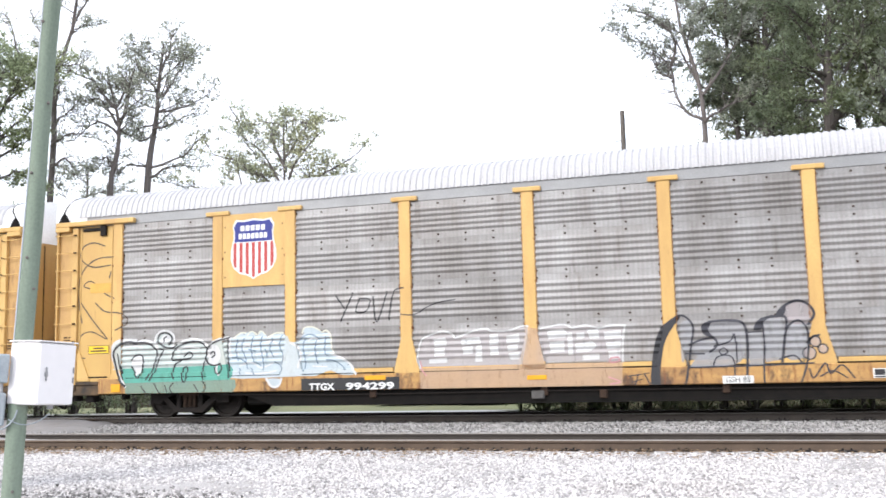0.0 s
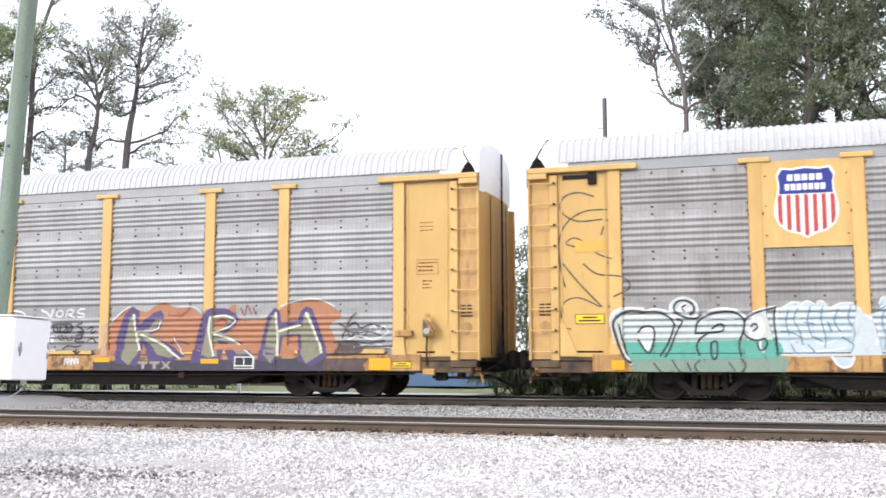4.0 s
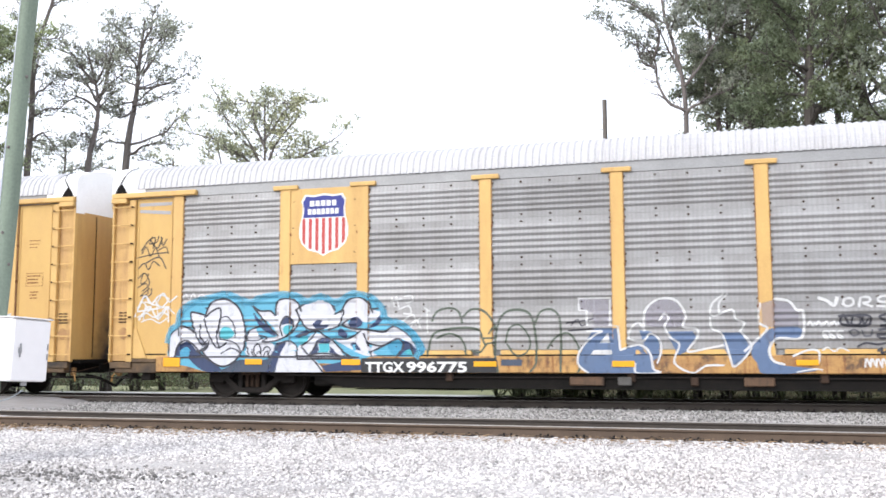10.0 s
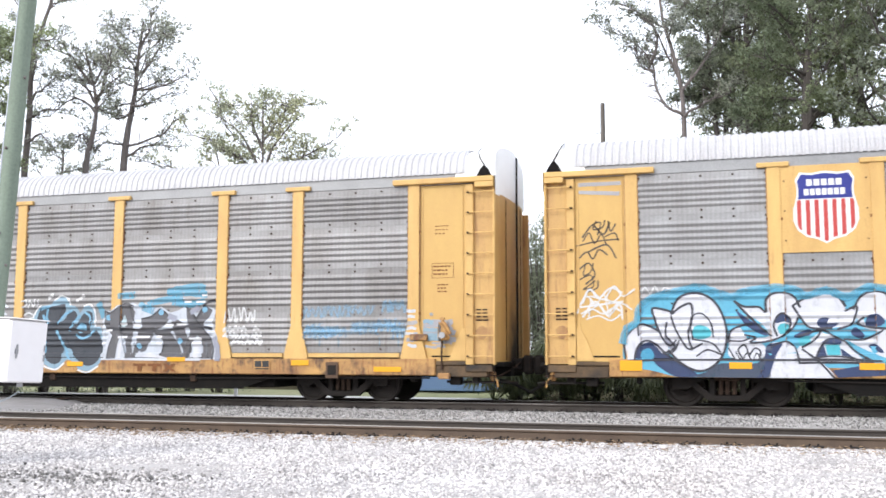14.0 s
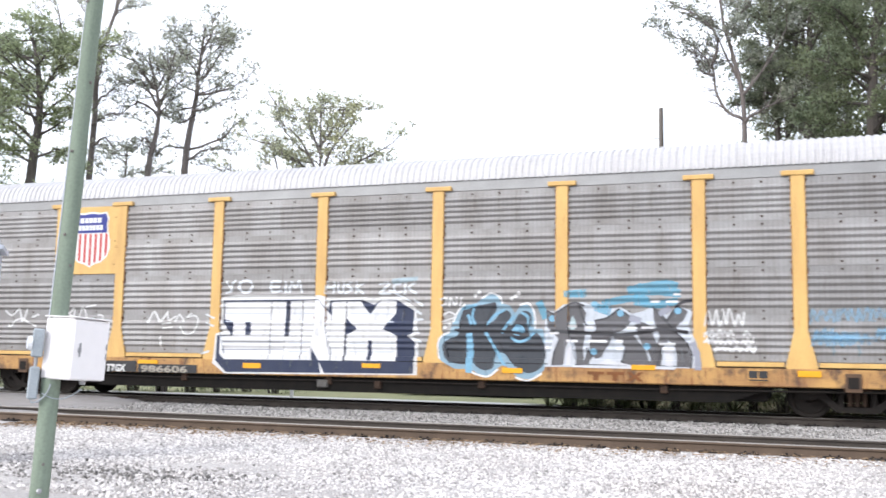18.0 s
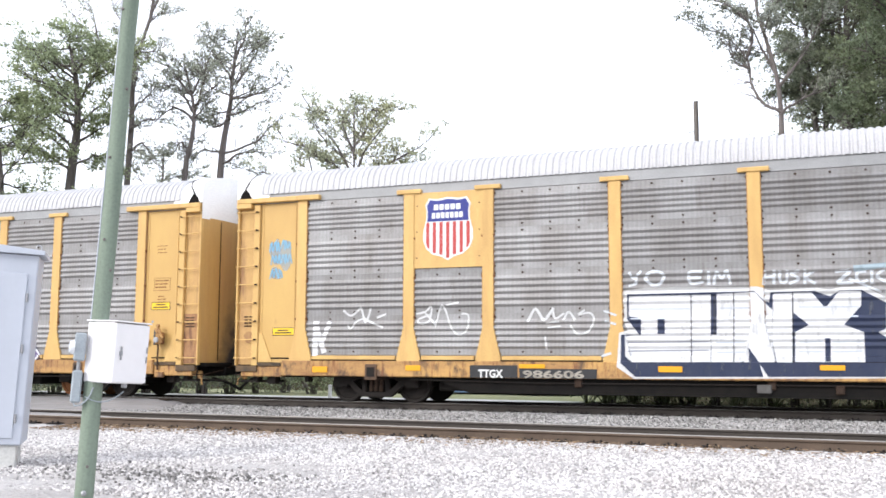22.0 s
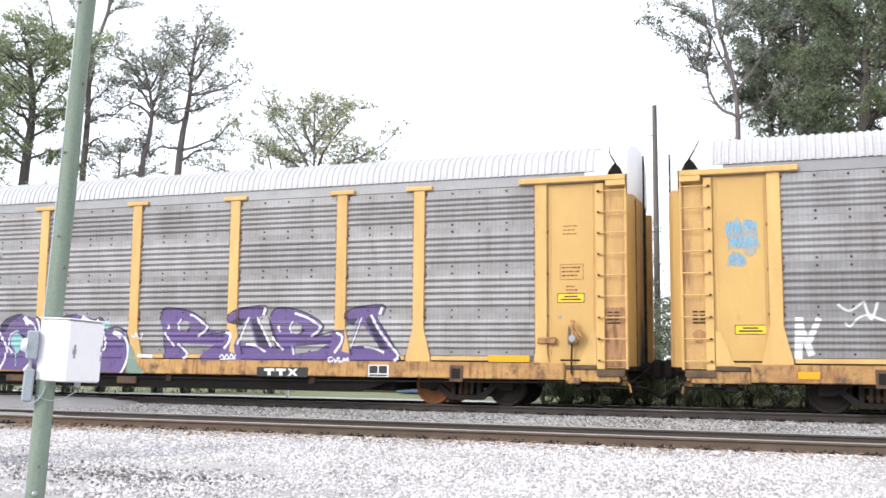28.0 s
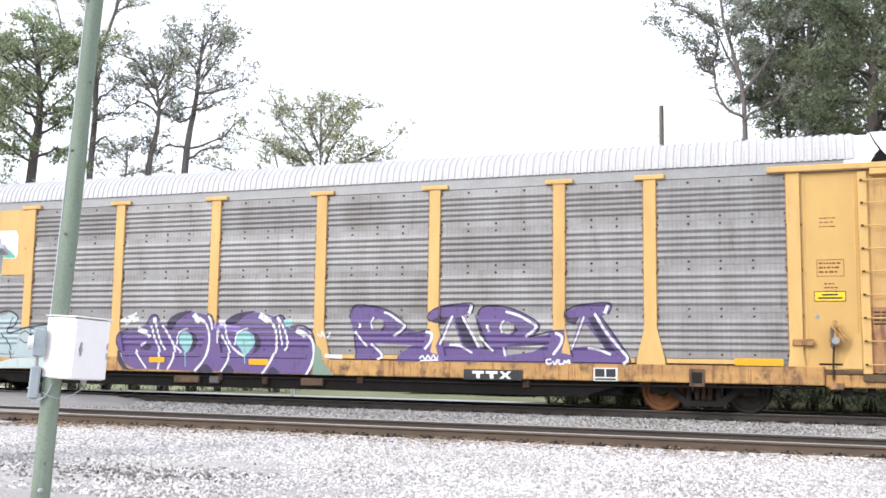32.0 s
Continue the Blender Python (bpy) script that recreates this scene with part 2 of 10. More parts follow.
GLASS_GREY = surface("frosted_meter_glass", (0.62, 0.64, 0.66), 0.15, 0, (0.55, 0.57, 0.6), 5, 60, 0.3, 0.0)
BARK = surface("grey_brown_bark", (0.185, 0.16, 0.15), 0.95, 0, (0.11, 0.095, 0.09), 2.5, 30, 0.6, 0.8, (4, 4, 0.8), dist=0.03)
BARK_DARK = surface("dark_pine_bark", (0.12, 0.105, 0.095), 0.95, 0, (0.07, 0.06, 0.055), 2.5, 30, 0.6, 0.8, (4, 4, 0.8), dist=0.03)
LEAF = leafy(islands(surface("grey_green_leaves", (0.20, 0.22, 0.17), 0.75, 0, (0.21, 0.225, 0.13), 0.35, 12, 0.7, 0.0), 0.6, 1.4), 0.6)
# haze and sky glare over farther trees are put into this paler leaf colour
LEAF_HAZY = leafy(islands(surface("haze_paled_leaves", (0.29, 0.30, 0.265), 0.75, 0, (0.28, 0.295, 0.21), 0.35, 12, 0.7, 0.0), 0.6, 1.4), 0.6)
LEAF_PINE = leafy(islands(surface("grey_green_pine_needles", (0.225, 0.26, 0.175), 0.75, 0, (0.285, 0.315, 0.15), 0.35, 12, 0.7, 0.0), 0.6, 1.4), 0.6)
LEAF_PALE = leafy(islands(surface("yellowing_leaves", (0.33, 0.35, 0.26), 0.75, 0, (0.36, 0.345, 0.19), 0.35, 12, 0.7, 0.0), 0.6, 1.4), 0.6)
LEAF_DARK = leafy(islands(surface("pine_green_needles", (0.155, 0.185, 0.12), 0.75, 0, (0.205, 0.225, 0.115), 0.3, 12, 0.7, 0.0), 0.6, 1.45))
PALM = leafy(islands(surface("palmetto_fronds", (0.12, 0.145, 0.07), 0.6, 0, (0.16, 0.15, 0.09), 0.8, 20, 0.6, 0.0), 0.6, 1.3))
FRESH_RUST = surface("fresh_orange_rust", (0.22, 0.085, 0.03), 0.85, 0.1, (0.10, 0.045, 0.02), 5, 60, 0.6, 0.2)
SOOTY = surface("sooty_yellow_end_sill", (0.14, 0.085, 0.04), 0.7, 0, (0.018, 0.015, 0.013), 2.2, 45, 1.0, 0.1, (0.8, 1.0, 1.0))
RUST_PLATE = stained(surface("rust_brown_lower_plate", (0.42, 0.235, 0.10), 0.75, 0, (0.27, 0.13, 0.07), 2.2, 50, 0.85, 0.1), (0.13, 0.06, 0.04), 0.46, 0.62, 0.8, (5.0, 1.0, 1.2))
EDGE_RUST = surface("rust_bled_post_edge", (0.24, 0.125, 0.07), 0.85, 0, (0.46, 0.28, 0.11), 2.2, 50, 0.9, 0.1, (1, 1, 0.35))


def sooted(mat):
    """Grease and exhaust soot spattered in a ragged plume along the doors' meeting line."""
    nt = mat.node_tree
    bsdf = nt.nodes["Principled BSDF"]
    src = bsdf.inputs["Base Color"].links[0].from_socket
    co = nt.nodes.new("ShaderNodeTexCoord")
    sep = nt.nodes.new("ShaderNodeSeparateXYZ")
    nt.links.new(co.outputs["Object"], sep.inputs[0])
    plume = nt.nodes.new("ShaderNodeTexGradient")
    plume.gradient_type = "SPHERICAL"
    mp = nt.nodes.new("ShaderNodeMapping")
    mp.inputs["Location"].default_value, mp.inputs["Scale"].default_value = (0, 0.0, -0.40), (0, 0.82, 0.45)
    nt.links.new(co.outputs["Object"], mp.inputs[0])
    nt.links.new(mp.outputs[0], plume.inputs[0])
    spat = nt.nodes.new("ShaderNodeTexNoise")
    spat.inputs["Scale"].default_value, spat.inputs["Detail"].default_value = 2.2, 7
    nt.links.new(co.outputs["Object"], spat.inputs[0])
    sm = nt.nodes.new("ShaderNodeMath")
    sm.operation = "ADD"
    nt.links.new(plume.outputs["Fac"], sm.inputs[0])
    nt.links.new(spat.outputs[0], sm.inputs[1])
    mr = nt.nodes.new("ShaderNodeMapRange")
    mr.inputs[1].default_value, mr.inputs[2].default_value = 0.8, 1.3
    nt.links.new(sm.outputs[0], mr.inputs[0])
    mx = nt.nodes.new("ShaderNodeMix")
    mx.data_type = "RGBA"
    mx.inputs[7].default_value = (0.045, 0.034, 0.03, 1)
    nt.links.new(mr.outputs[0], mx.inputs[0])
    nt.links.new(src, mx.inputs[6])
    nt.links.new(mx.outputs[2], bsdf.inputs["Base Color"])
    return mat


DOOR_END = sooted(surface("soot_stained_door_paint", (0.55, 0.35, 0.12), 0.5, 0, (0.36, 0.20, 0.08), 1.0, 50, 0.6, 0.05, (2.0, 2.0, 0.3)))
BLUE_WALL = surface("faded_blue_siding", (0.12, 0.20, 0.35), 0.7, 0, (0.16, 0.25, 0.40), 1.2, 40, 0.5, 0.05)


# ---- mesh helpers ----
class Shape:
    """Collects vertices and faces of one mesh, with a material slot for each face."""

    def __init__(self):
        self.v, self.f, self.s = [], [], []

    def add(self, verts, faces, slot=0):
        o = len(self.v)
        self.v.extend(verts)
        self.f.extend([tuple(o + i for i in f) for f in faces])
        self.s.extend([slot] * len(faces))
        return self

    def box(self, x0, x1, y0, y1, z0, z1, b=0.008, slot=0):
        """A box with chamfered edges."""
        b = min(b, (x1 - x0) / 3, (y1 - y0) / 3, (z1 - z0) / 3)
        vs, key = [], {}
        for ix, x in enumerate((x0, x1)):
            for iy, y in enumerate((y0, y1)):
                for iz, z in enumerate((z0, z1)):
                    sx, sy, sz = (b, -b)[ix], (b, -b)[iy], (b, -b)[iz]
                    for ax, p in enumerate(((x, y + sy, z + sz), (x + sx, y, z + sz), (x + sx, y + sy, z))):
                        key[ix, iy, iz, ax] = len(vs)
                        vs.append(p)
        k = key
        fs = []
        for s in (0, 1):
            fs.append([k[s, a, c, 0] for a, c in ((0, 0), (0, 1), (1, 1), (1, 0))][:: 1 if s == 0 else -1])
            fs.append([k[a, s, c, 1] for a, c in ((0, 0), (1, 0), (1, 1), (0, 1))][:: 1 if s == 0 else -1])
            fs.append([k[a, c, s, 2] for a, c in ((0, 0), (0, 1), (1, 1), (1, 0))][:: 1 if s == 0 else -1])
        for p in (0, 1):
            for q in (0, 1):
                fs.append((k[p, q, 0, 0], k[p, q, 0, 1], k[p, q, 1, 1], k[p, q, 1, 0]))
                fs.append((k[p, 0, q, 0], k[p, 0, q, 2], k[p, 1, q, 2], k[p, 1, q, 0]))
                fs.append((k[0, p, q, 1], k[0, p, q, 2], k[1, p, q, 2], k[1, p, q, 1]))
                for r in (0, 1):
                    fs.append((k[p, q, r, 0], k[p, q, r, 1], k[p, q, r, 2]))
        return self.add(vs, fs, slot)

    def prism(self, outline, y0, y1, slot=0):
        """An outline in x and z, drawn through from y0 to y1."""
        n = len(outline)
        vs = [(x, y0, z) for x, z in outline] + [(x, y1, z) for x, z in outline]
        fs = [tuple(range(n)), tuple(range(2 * n - 1, n - 1, -1))] + [(i, (i + 1) % n, n + (i + 1) % n, n + i) for i in range(n)]
        return self.add(vs, fs, slot)

    def tube(self, pts, r, n=6, slot=0, cap=True):
        """A round rod along points; r is one radius or one for each point."""
        pts = [Vector(p) for p in pts]
        rs = r if isinstance(r, (list, tuple)) else [r] * len(pts)
        vs, fs = [], []
        side = None
        for i, p in enumerate(pts):
            d = (pts[min(i + 1, len(pts) - 1)] - pts[max(i - 1, 0)]).normalized()
            ref = Vector((0, 0, 1)) if abs(d.z) < 0.9 else Vector((1, 0, 0))
            a = d.cross(ref).normalized() if side is None else (side - d * side.dot(d)).normalized()
            side = a
            b = d.cross(a)
            for j in range(n):
                c = 2 * math.pi * j / n
                vs.append(tuple(p + (a * math.cos(c) + b * math.sin(c)) * rs[i]))
        for i in range(len(pts) - 1):
            for j in range(n):
                fs.append((i * n + j, i * n + (j + 1) % n, (i + 1) * n + (j + 1) % n, (i + 1) * n + j))
        if cap:
            fs += [tuple(range(n - 1, -1, -1)), tuple(range((len(pts) - 1) * n, len(pts) * n))]
        return self.add(vs, fs, slot)

    def disc(self, x, y, z, r, y1, n=20, slot=0, rings=()):
        """A turned body about an axis along y: (y, r) pairs."""
        prof = [(y, r), *rings, (y1, r)] if not rings else list(rings)
        vs = [(x + rr * math.cos(2 * math.pi * j / n), yy, z + rr * math.sin(2 * math.pi * j / n)) for yy, rr in prof for j in range(n)]
        fs = [(i * n + j, (i + 1) * n + j, (i + 1) * n + (j + 1) % n, i * n + (j + 1) % n) for i in range(len(prof) - 1) for j in range(n)]
        fs += [tuple(range(n)), tuple(range(len(prof) * n - 1, (len(prof) - 1) * n - 1, -1))]
        return self.add(vs, fs, slot)

    def mesh(self, name, *mats, smooth=False):
        me = bpy.data.meshes.new(name)
        me.from_pydata(self.v, [], self.f)
        for m in mats:
            me.materials.append(m)
        if any(self.s):
            me.polygons.foreach_set("material_index", self.s)
        bm = bmesh.new()
        bm.from_mesh(me)
        bmesh.ops.recalc_face_normals(bm, faces=bm.faces)
        bm.to_mesh(me)
        bm.free()
        if smooth:
            me.polygons.foreach_set("use_smooth", [True] * len(me.polygons))
        return me


def place(name, me, parent=None, at=(0, 0, 0), label=""):
    """Link a mesh as one object, under its thing or part if given."""
    ob = new(name, me)
    ob.location = at
    if parent is not None:
        ob.parent = parent
    if label:
        ob["label"] = label
    return ob


def part(name, shape, mats, parent=None, label="", at=(0, 0, 0), smooth=False):
    mats = mats if isinstance(mats, (list, tuple)) else (mats,)
    return place(name, shape.mesh(name, *mats, smooth=smooth), parent, at, label)


def thing(name, label, category, group="", kind="", at=(0, 0, 0)):
    ob = new(name)
    ob.location = at
    ob.empty_display_size = 0.3
    return tagged(ob, label, category, group, kind)


# ---- ground, lane, crossing, tracks ----
RAIL_Z = 0.2
NEAR_Y, FAR_Y = 15.3, 21.89
ground = part("ground", Shape().add([(-2500, -2500, -0.06), (2500, -2500, -0.06), (2500, 2500, -0.06), (-2500, 2500, -0.06)], [(0, 1, 2, 3)]), SOIL)
tagged(ground, "leaf-strewn soil and rough grass around the tracks", "ground", kind="structure")


def sheet(name, x0, x1, y0, y1, nx, ny, z, mat, label, category, rough=0.02, slope=None):
    """A gently uneven sheet of ground."""
    s = Shape()
    for j in range(ny + 1):
        for i in range(nx + 1):
            x, y = x0 + (x1 - x0) * i / nx, y0 + (y1 - y0) * j / ny
            h = z + rough * noise.noise((x * 0.6, y * 0.6, 3.1)) + rough * 0.6 * noise.noise((x * 2.3, y * 2.3, 7.7))
            s.v.append((x, y, h - (slope(x, y) if slope else 0)))
    for j in range(ny):
        for i in range(nx):
            a = j * (nx + 1) + i
            s.f.append((a, a + 1, a + nx + 2, a + nx + 1))
            s.s.append(0)
    return tagged(part(name, s, mat), label, category, kind="structure")


sheet("ballast_bed", -70, 60, -9, 23.9, 260, 100, 0.03, GROUND, "pale grey crushed-stone ballast bed", "ballast", 0.018,
      lambda x, y: 0.08 * max(0, min(1, (y - 23.2) / 0.7)) + 0.048 * max(0, min(1, 16.9 - y)))
lane = part("lane", Shape().box(-90, -6.5, 24.1, 27.9, -0.08, 0.01, 0.01), CONCRETE)
tagged(lane, "pale sunlit concrete lane beyond the tracks", "road", kind="structure")
sheet("lawn", -90, -6.0, 27.91, 33.0, 120, 16, -0.01, surface("dry_green_lawn", (0.24, 0.26, 0.13), 0.95, 0, (0.33, 0.31, 0.18), 0.5, 25, 0.7, 1.0, dist=0.04),
      "thin pale green grass verge beside the lane", "grass", 0.02)

# the road crossing at the tracks: worn asphalt that thins out into the stones
crossing = Shape()
for y0, y1, z0, z1, xa, xb in ((16.24, 20.95, 0.0, 0.175, -12.6, -15.3), (14.65, 15.94, 0.05, 0.08, -12.4, -12.8), (21.25, 22.53, 0.165, 0.165, -16.2, -16.8), (22.78, 24.2, 0.165, 0.05, -17.2, -18.0)):
    run = [(0, 0.0), (0.25, 0.35), (0.6, 0.7), (1.1, 0.92), (1.7, 1.0), (26, 1.0)]
    n, m = len(run), 12
    for j in range(m + 1):
        y, x, z = y0 + (y1 - y0) * j / m, xa + (xb - xa) * j / m + 0.35 * noise.noise((j * 0.9, y0, 1.7)), z0 + (z1 - z0) * j / m
        crossing.v += [(x - a + 0.2 * noise.noise((a * 3, y * 1.4, 4.2)), y, -0.03 + (z + 0.03) * b + 0.012 * noise.noise((x - a, y * 2, 0.3))) for a, b in run]
    o = len(crossing.v) - n * (m + 1)
    for j in range(m):
        for i in range(n - 1):
            a = o + j * n + i
            crossing.f.append((a, a + 1, a + n + 1, a + n))
            crossing.s.append(0)
tagged(part("road_crossing", crossing, ASPHALT), "worn grey asphalt of a level crossing between the rails", "road", kind="structure")


def rail_mesh(name, length, side, top):
    """A flat-bottomed rail: foot, web and head."""
    half = [(0.070, 0), (0.070, 0.012), (0.012, 0.030), (0.0085, 0.055), (0.0085, 0.120), (0.034, 0.138), (0.036, 0.165), (0.028, 0.176)]
    prof = half + [(-a, b) for a, b in half[::-1]]
    n = len(prof)
    s = Shape()
    s.v = [(x, a, b) for x in (-length / 2, length / 2) for a, b in prof]
    for i in range(n):
        j = (i + 1) % n
        s.f.append((i, j, n + j, n + i))
        s.s.append(1 if i in (6, 7, 8) else 0)
    s.f += [tuple(range(n)), tuple(range(2 * n - 1, n - 1, -1))]
    s.s += [0, 0]
    return s.mesh(name, side, top)


def tie_mesh():
    return Shape().box(-0.115, 0.115, -1.3, 1.3, -0.16, 0.018, 0.02).mesh("sleeper", TIE)


def plate_mesh():
    s = Shape().box(-0.14, 0.14, -0.195, 0.16, 0, 0.02, 0.004)
    for x, y in ((-0.06, 0.09), (0.06, -0.09), (0.05, 0.1), (-0.05, -0.1)):
        s.box(x - 0.014, x + 0.014, y - 0.018, y + 0.018, 0.012, 0.05, 0.005)
    return s.mesh("tie_plate", IRON)


TIE_ME, PLATE_ME = tie_mesh(), plate_mesh()


def track(label, y, side, x0, x1, drop=0.0):
    t = thing("railway_track", label, "railway track", "railway tracks", "structure", (0, y, drop))
    me = rail_mesh("rail", 160, side, RAIL_TOP)
    # on the near track the rear rail's shade is put into this darker colour
    dark = rail_mesh("rail", 160, RAIL_DARK, RAIL_TOP)
    for dy in (-0.755, 0.755):
        place("rail", me if dy < 0 else dark, t, (-10, dy, RAIL_Z - 0.176))
    n = int((x1 - x0) / 0.54)
    for i in range(n):
        x = x0 + i * 0.54 + random.uniform(-0.02, 0.02)
        place("sleeper", TIE_ME, t, (x, random.uniform(-0.04, 0.04), random.uniform(-0.012, 0.0)))
        place("tie_plate", PLATE_ME, t, (x, -0.755, 0.047))
    return t


track("near track with rusty brown rails on dark timber sleepers", NEAR_Y, RAIL_SIDE, -32, 14, -0.055)
track("far track with dark oily rails under the train", FAR_Y, RAIL_DARK, -36, 20)


def stones(name, n, x0, x1, y0, y1, mat, label, size=(0.018, 0.042), z=0.0, plain=False, dust=0.0, heap=False):
    """Loose broken stones scattered on the bed, joined into one mesh."""
    rng = np.random.default_rng(n)
    base = np.array([(1, 0, 0), (-1, 0, 0), (0, 1, 0), (0, -1, 0), (0, 0, 1), (0, 0, -1)], float)
    tri = np.array([(0, 2, 4), (2, 1, 4), (1, 3, 4), (3, 0, 4), (2, 0, 5), (1, 2, 5), (3, 1, 5), (0, 3, 5)])
    p = np.c_[rng.uniform(x0, x1, n), rng.uniform(y0, y1, n)]
    if heap:
        p = np.c_[rng.normal((x0 + x1) / 2, (x1 - x0) / 4, n), rng.normal((y0 + y1) / 2, (y1 - y0) / 4, n)]
    sink = np.array([max(0.0, noise.noise((a * 0.30, b * 0.75, 5.5)) - 0.02) for a, b in p]) * dust
    if plain:
        base, tri = np.array([(1, 0, -0.5), (-0.6, 0.9, -0.4), (-0.6, -0.9, -0.4), (0, 0, 0.9)]), np.array([(0, 1, 3), (1, 2, 3), (2, 0, 3), (0, 2, 1)])
    k = len(base)
    n = len(p)
    r = rng.uniform(*size, n)
    q = rng.normal(size=(n, 4))
    q /= np.linalg.norm(q, axis=1)[:, None]
    w, x, y, zz = q.T
    rot = np.stack([np.stack([1 - 2 * (y * y + zz * zz), 2 * (x * y - zz * w), 2 * (x * zz + y * w)], 1),
                    np.stack([2 * (x * y + zz * w), 1 - 2 * (x * x + zz * zz), 2 * (y * zz - x * w)], 1),
                    np.stack([2 * (x * zz - y * w), 2 * (y * zz + x * w), 1 - 2 * (x * x + y * y)], 1)], 1)
    shape = base[None] * rng.uniform(0.55, 1.25, (n, k, 1)) * r[:, None, None]
    v = np.einsum("nij,nkj->nki", rot, shape)
    v[:, :, 0] += p[:, :1]
    v[:, :, 1] += p[:, 1:]
    v[:, :, 2] += (z + r * rng.uniform(-0.1, 0.55, n) - sink)[:, None]
    me = bpy.data.meshes.new(name)
    me.from_pydata(v.reshape(-1, 3).tolist(), [], (tri[None] + k * np.arange(n)[:, None, None]).reshape(-1, 3).tolist())
    me.materials.append(mat)
    return tagged(new(name, me), label, "gravel", kind="stuff")


stones("ballast_stones", 135000, -13.2, 8.0, 7.3, 14.38, STONE, "pale broken ballast stones in front of the track", (0.011, 0.027), -0.022, dust=0.022)
stones("ballast_stones", 10000, -12, 12, 14.66, 15.94, STONE_GREY, "grey ballast stones between the rails", (0.014, 0.03), -0.022)
stones("ballast_stones", 48000, -13.3, 11, 16.12, 20.98, STONE_GREY, "grey ballast stones between the two tracks", (0.018, 0.038), 0.02, True)
stones("ballast_stones", 560, -8.6, -5.2, 7.9, 9.5, STONE_DARK, "scattered dark stones among the pale ballast", (0.012, 0.027), -0.014, heap=True)

stones("ballast_stones", 5200, -15.7, -13.2, 17.2, 20.98, STONE_GREY, "grey ballast stones at the crossing's edge", (0.018, 0.038), 0.03, True)


def leaf_litter(n, x0, x1, y0, y1, z):
    """Dry fallen leaves, flat on the stones beside the rail."""
    rng = random.Random(n)
    s = Shape()
    for _ in range(n):
        x, y, a, r = x0 + (x1 - x0) * rng.random() ** 1.6, rng.triangular(y0, y1, y1), rng.uniform(0, 6.28), rng.uniform(0.02, 0.05)
        c, d = r * math.cos(a), r * math.sin(a)
        h = z + rng.uniform(0.0, 0.02)
        s.add([(x - c, y - d, h), (x + d * 0.5, y - c * 0.5, h + rng.uniform(0, 0.015)), (x + c, y + d, h), (x - d * 0.5, y + c * 0.5, h + rng.uniform(0, 0.015))], [(0, 1, 2, 3)])
    tagged(part("leaf_litter", s, LITTER), "dry brown fallen leaves on the ballast beside the rail", "leaf litter", kind="stuff")


leaf_litter(2600, -13.0, 2.0, 13.0, 14.46, 0.0)

tb = thing("track_box", "small dark iron joint box beside the far rail", "track box", at=(-16.1, 20.83, 0))
part("case", Shape().box(-0.12, 0.12, -0.1, 0.1, 0.0, 0.15, 0.03), IRON, tb)
part("lid", Shape().box(-0.13, 0.13, -0.11, 0.11, 0.152, 0.172, 0.008), RUST, tb)

# ---- the auto-carrying rail cars ----
POST_U = [11.842, 9.033, 7.115, 4.268, 1.441]
POSTS = [-a for a in POST_U] + POST_U[::-1]
SIDE = -1.5
SILL0, SILL1 = 0.605, 0.97
PLATE_Z = 4.89
ROWS = [(1.10, 2.02), (2.02, 2.99), (2.99, 3.92), (3.92, 4.78)]
PANEL_Y = SIDE + 0.055
RIB = 0.036


def rib_profile(z0, z1):
    """Heights and depths up one pressed panel: a flat edge, five rounded ribs standing out, a flat edge."""
    flat = 0.13
    pts = [(z0, 0.0)]
    n = 5
    pitch = (z1 - z0 - 2 * flat) / n
    for i in range(n):
        for f in (0.0, 0.15, 0.32, 0.5, 0.68, 0.85):
            pts.append((z0 + flat + (i + f) * pitch, -RIB * (1 - math.cos(2 * math.pi * f)) / 2))
    pts += [(z1 - flat, 0.0), (z1, 0.0)]
    return pts


PROFILE = sorted({(round(z, 4), d) for z0, z1 in ROWS for z, d in rib_profile(z0, z1)})


def panel_mesh(width, z0, z1, steel):
    """One stamped side panel with ribs and two rows of bolts."""
    s = Shape()
    pts = rib_profile(z0, z1 - 0.006)
    n = len(pts)
    w = width / 2
    for x in (-w, w):
        s.v += [(x, PANEL_Y + d, z) for z, d in pts]
    for i in range(n - 1):
        s.f.append((i, n + i, n + i + 1, i + 1))
        s.s.append(0)
    cols = max(2, round(width / 0.68))
    for i in range(cols + 1):
        x = -w + 0.05 + (width - 0.1) * i / cols
        for z in (z0 + 0.075, z1 - 0.08):
            s.box(x - 0.022, x + 0.022, PANEL_Y - (0.014 if z > 2.2 else 0.0025), PANEL_Y + 0.004, z - 0.02, z + 0.02, 0.004, 1)
    return s.mesh("panel", steel, RUST)


PANELS = {}


def side_panel(u0, u1, row, parent, steel):
    key = round(u1 - u0, 3), row, steel.name
    if key not in PANELS:
        PANELS[key] = panel_mesh(key[0], *ROWS[row], steel)
    return place("panel", PANELS[key], parent, ((u0 + u1) / 2, 0, 0))


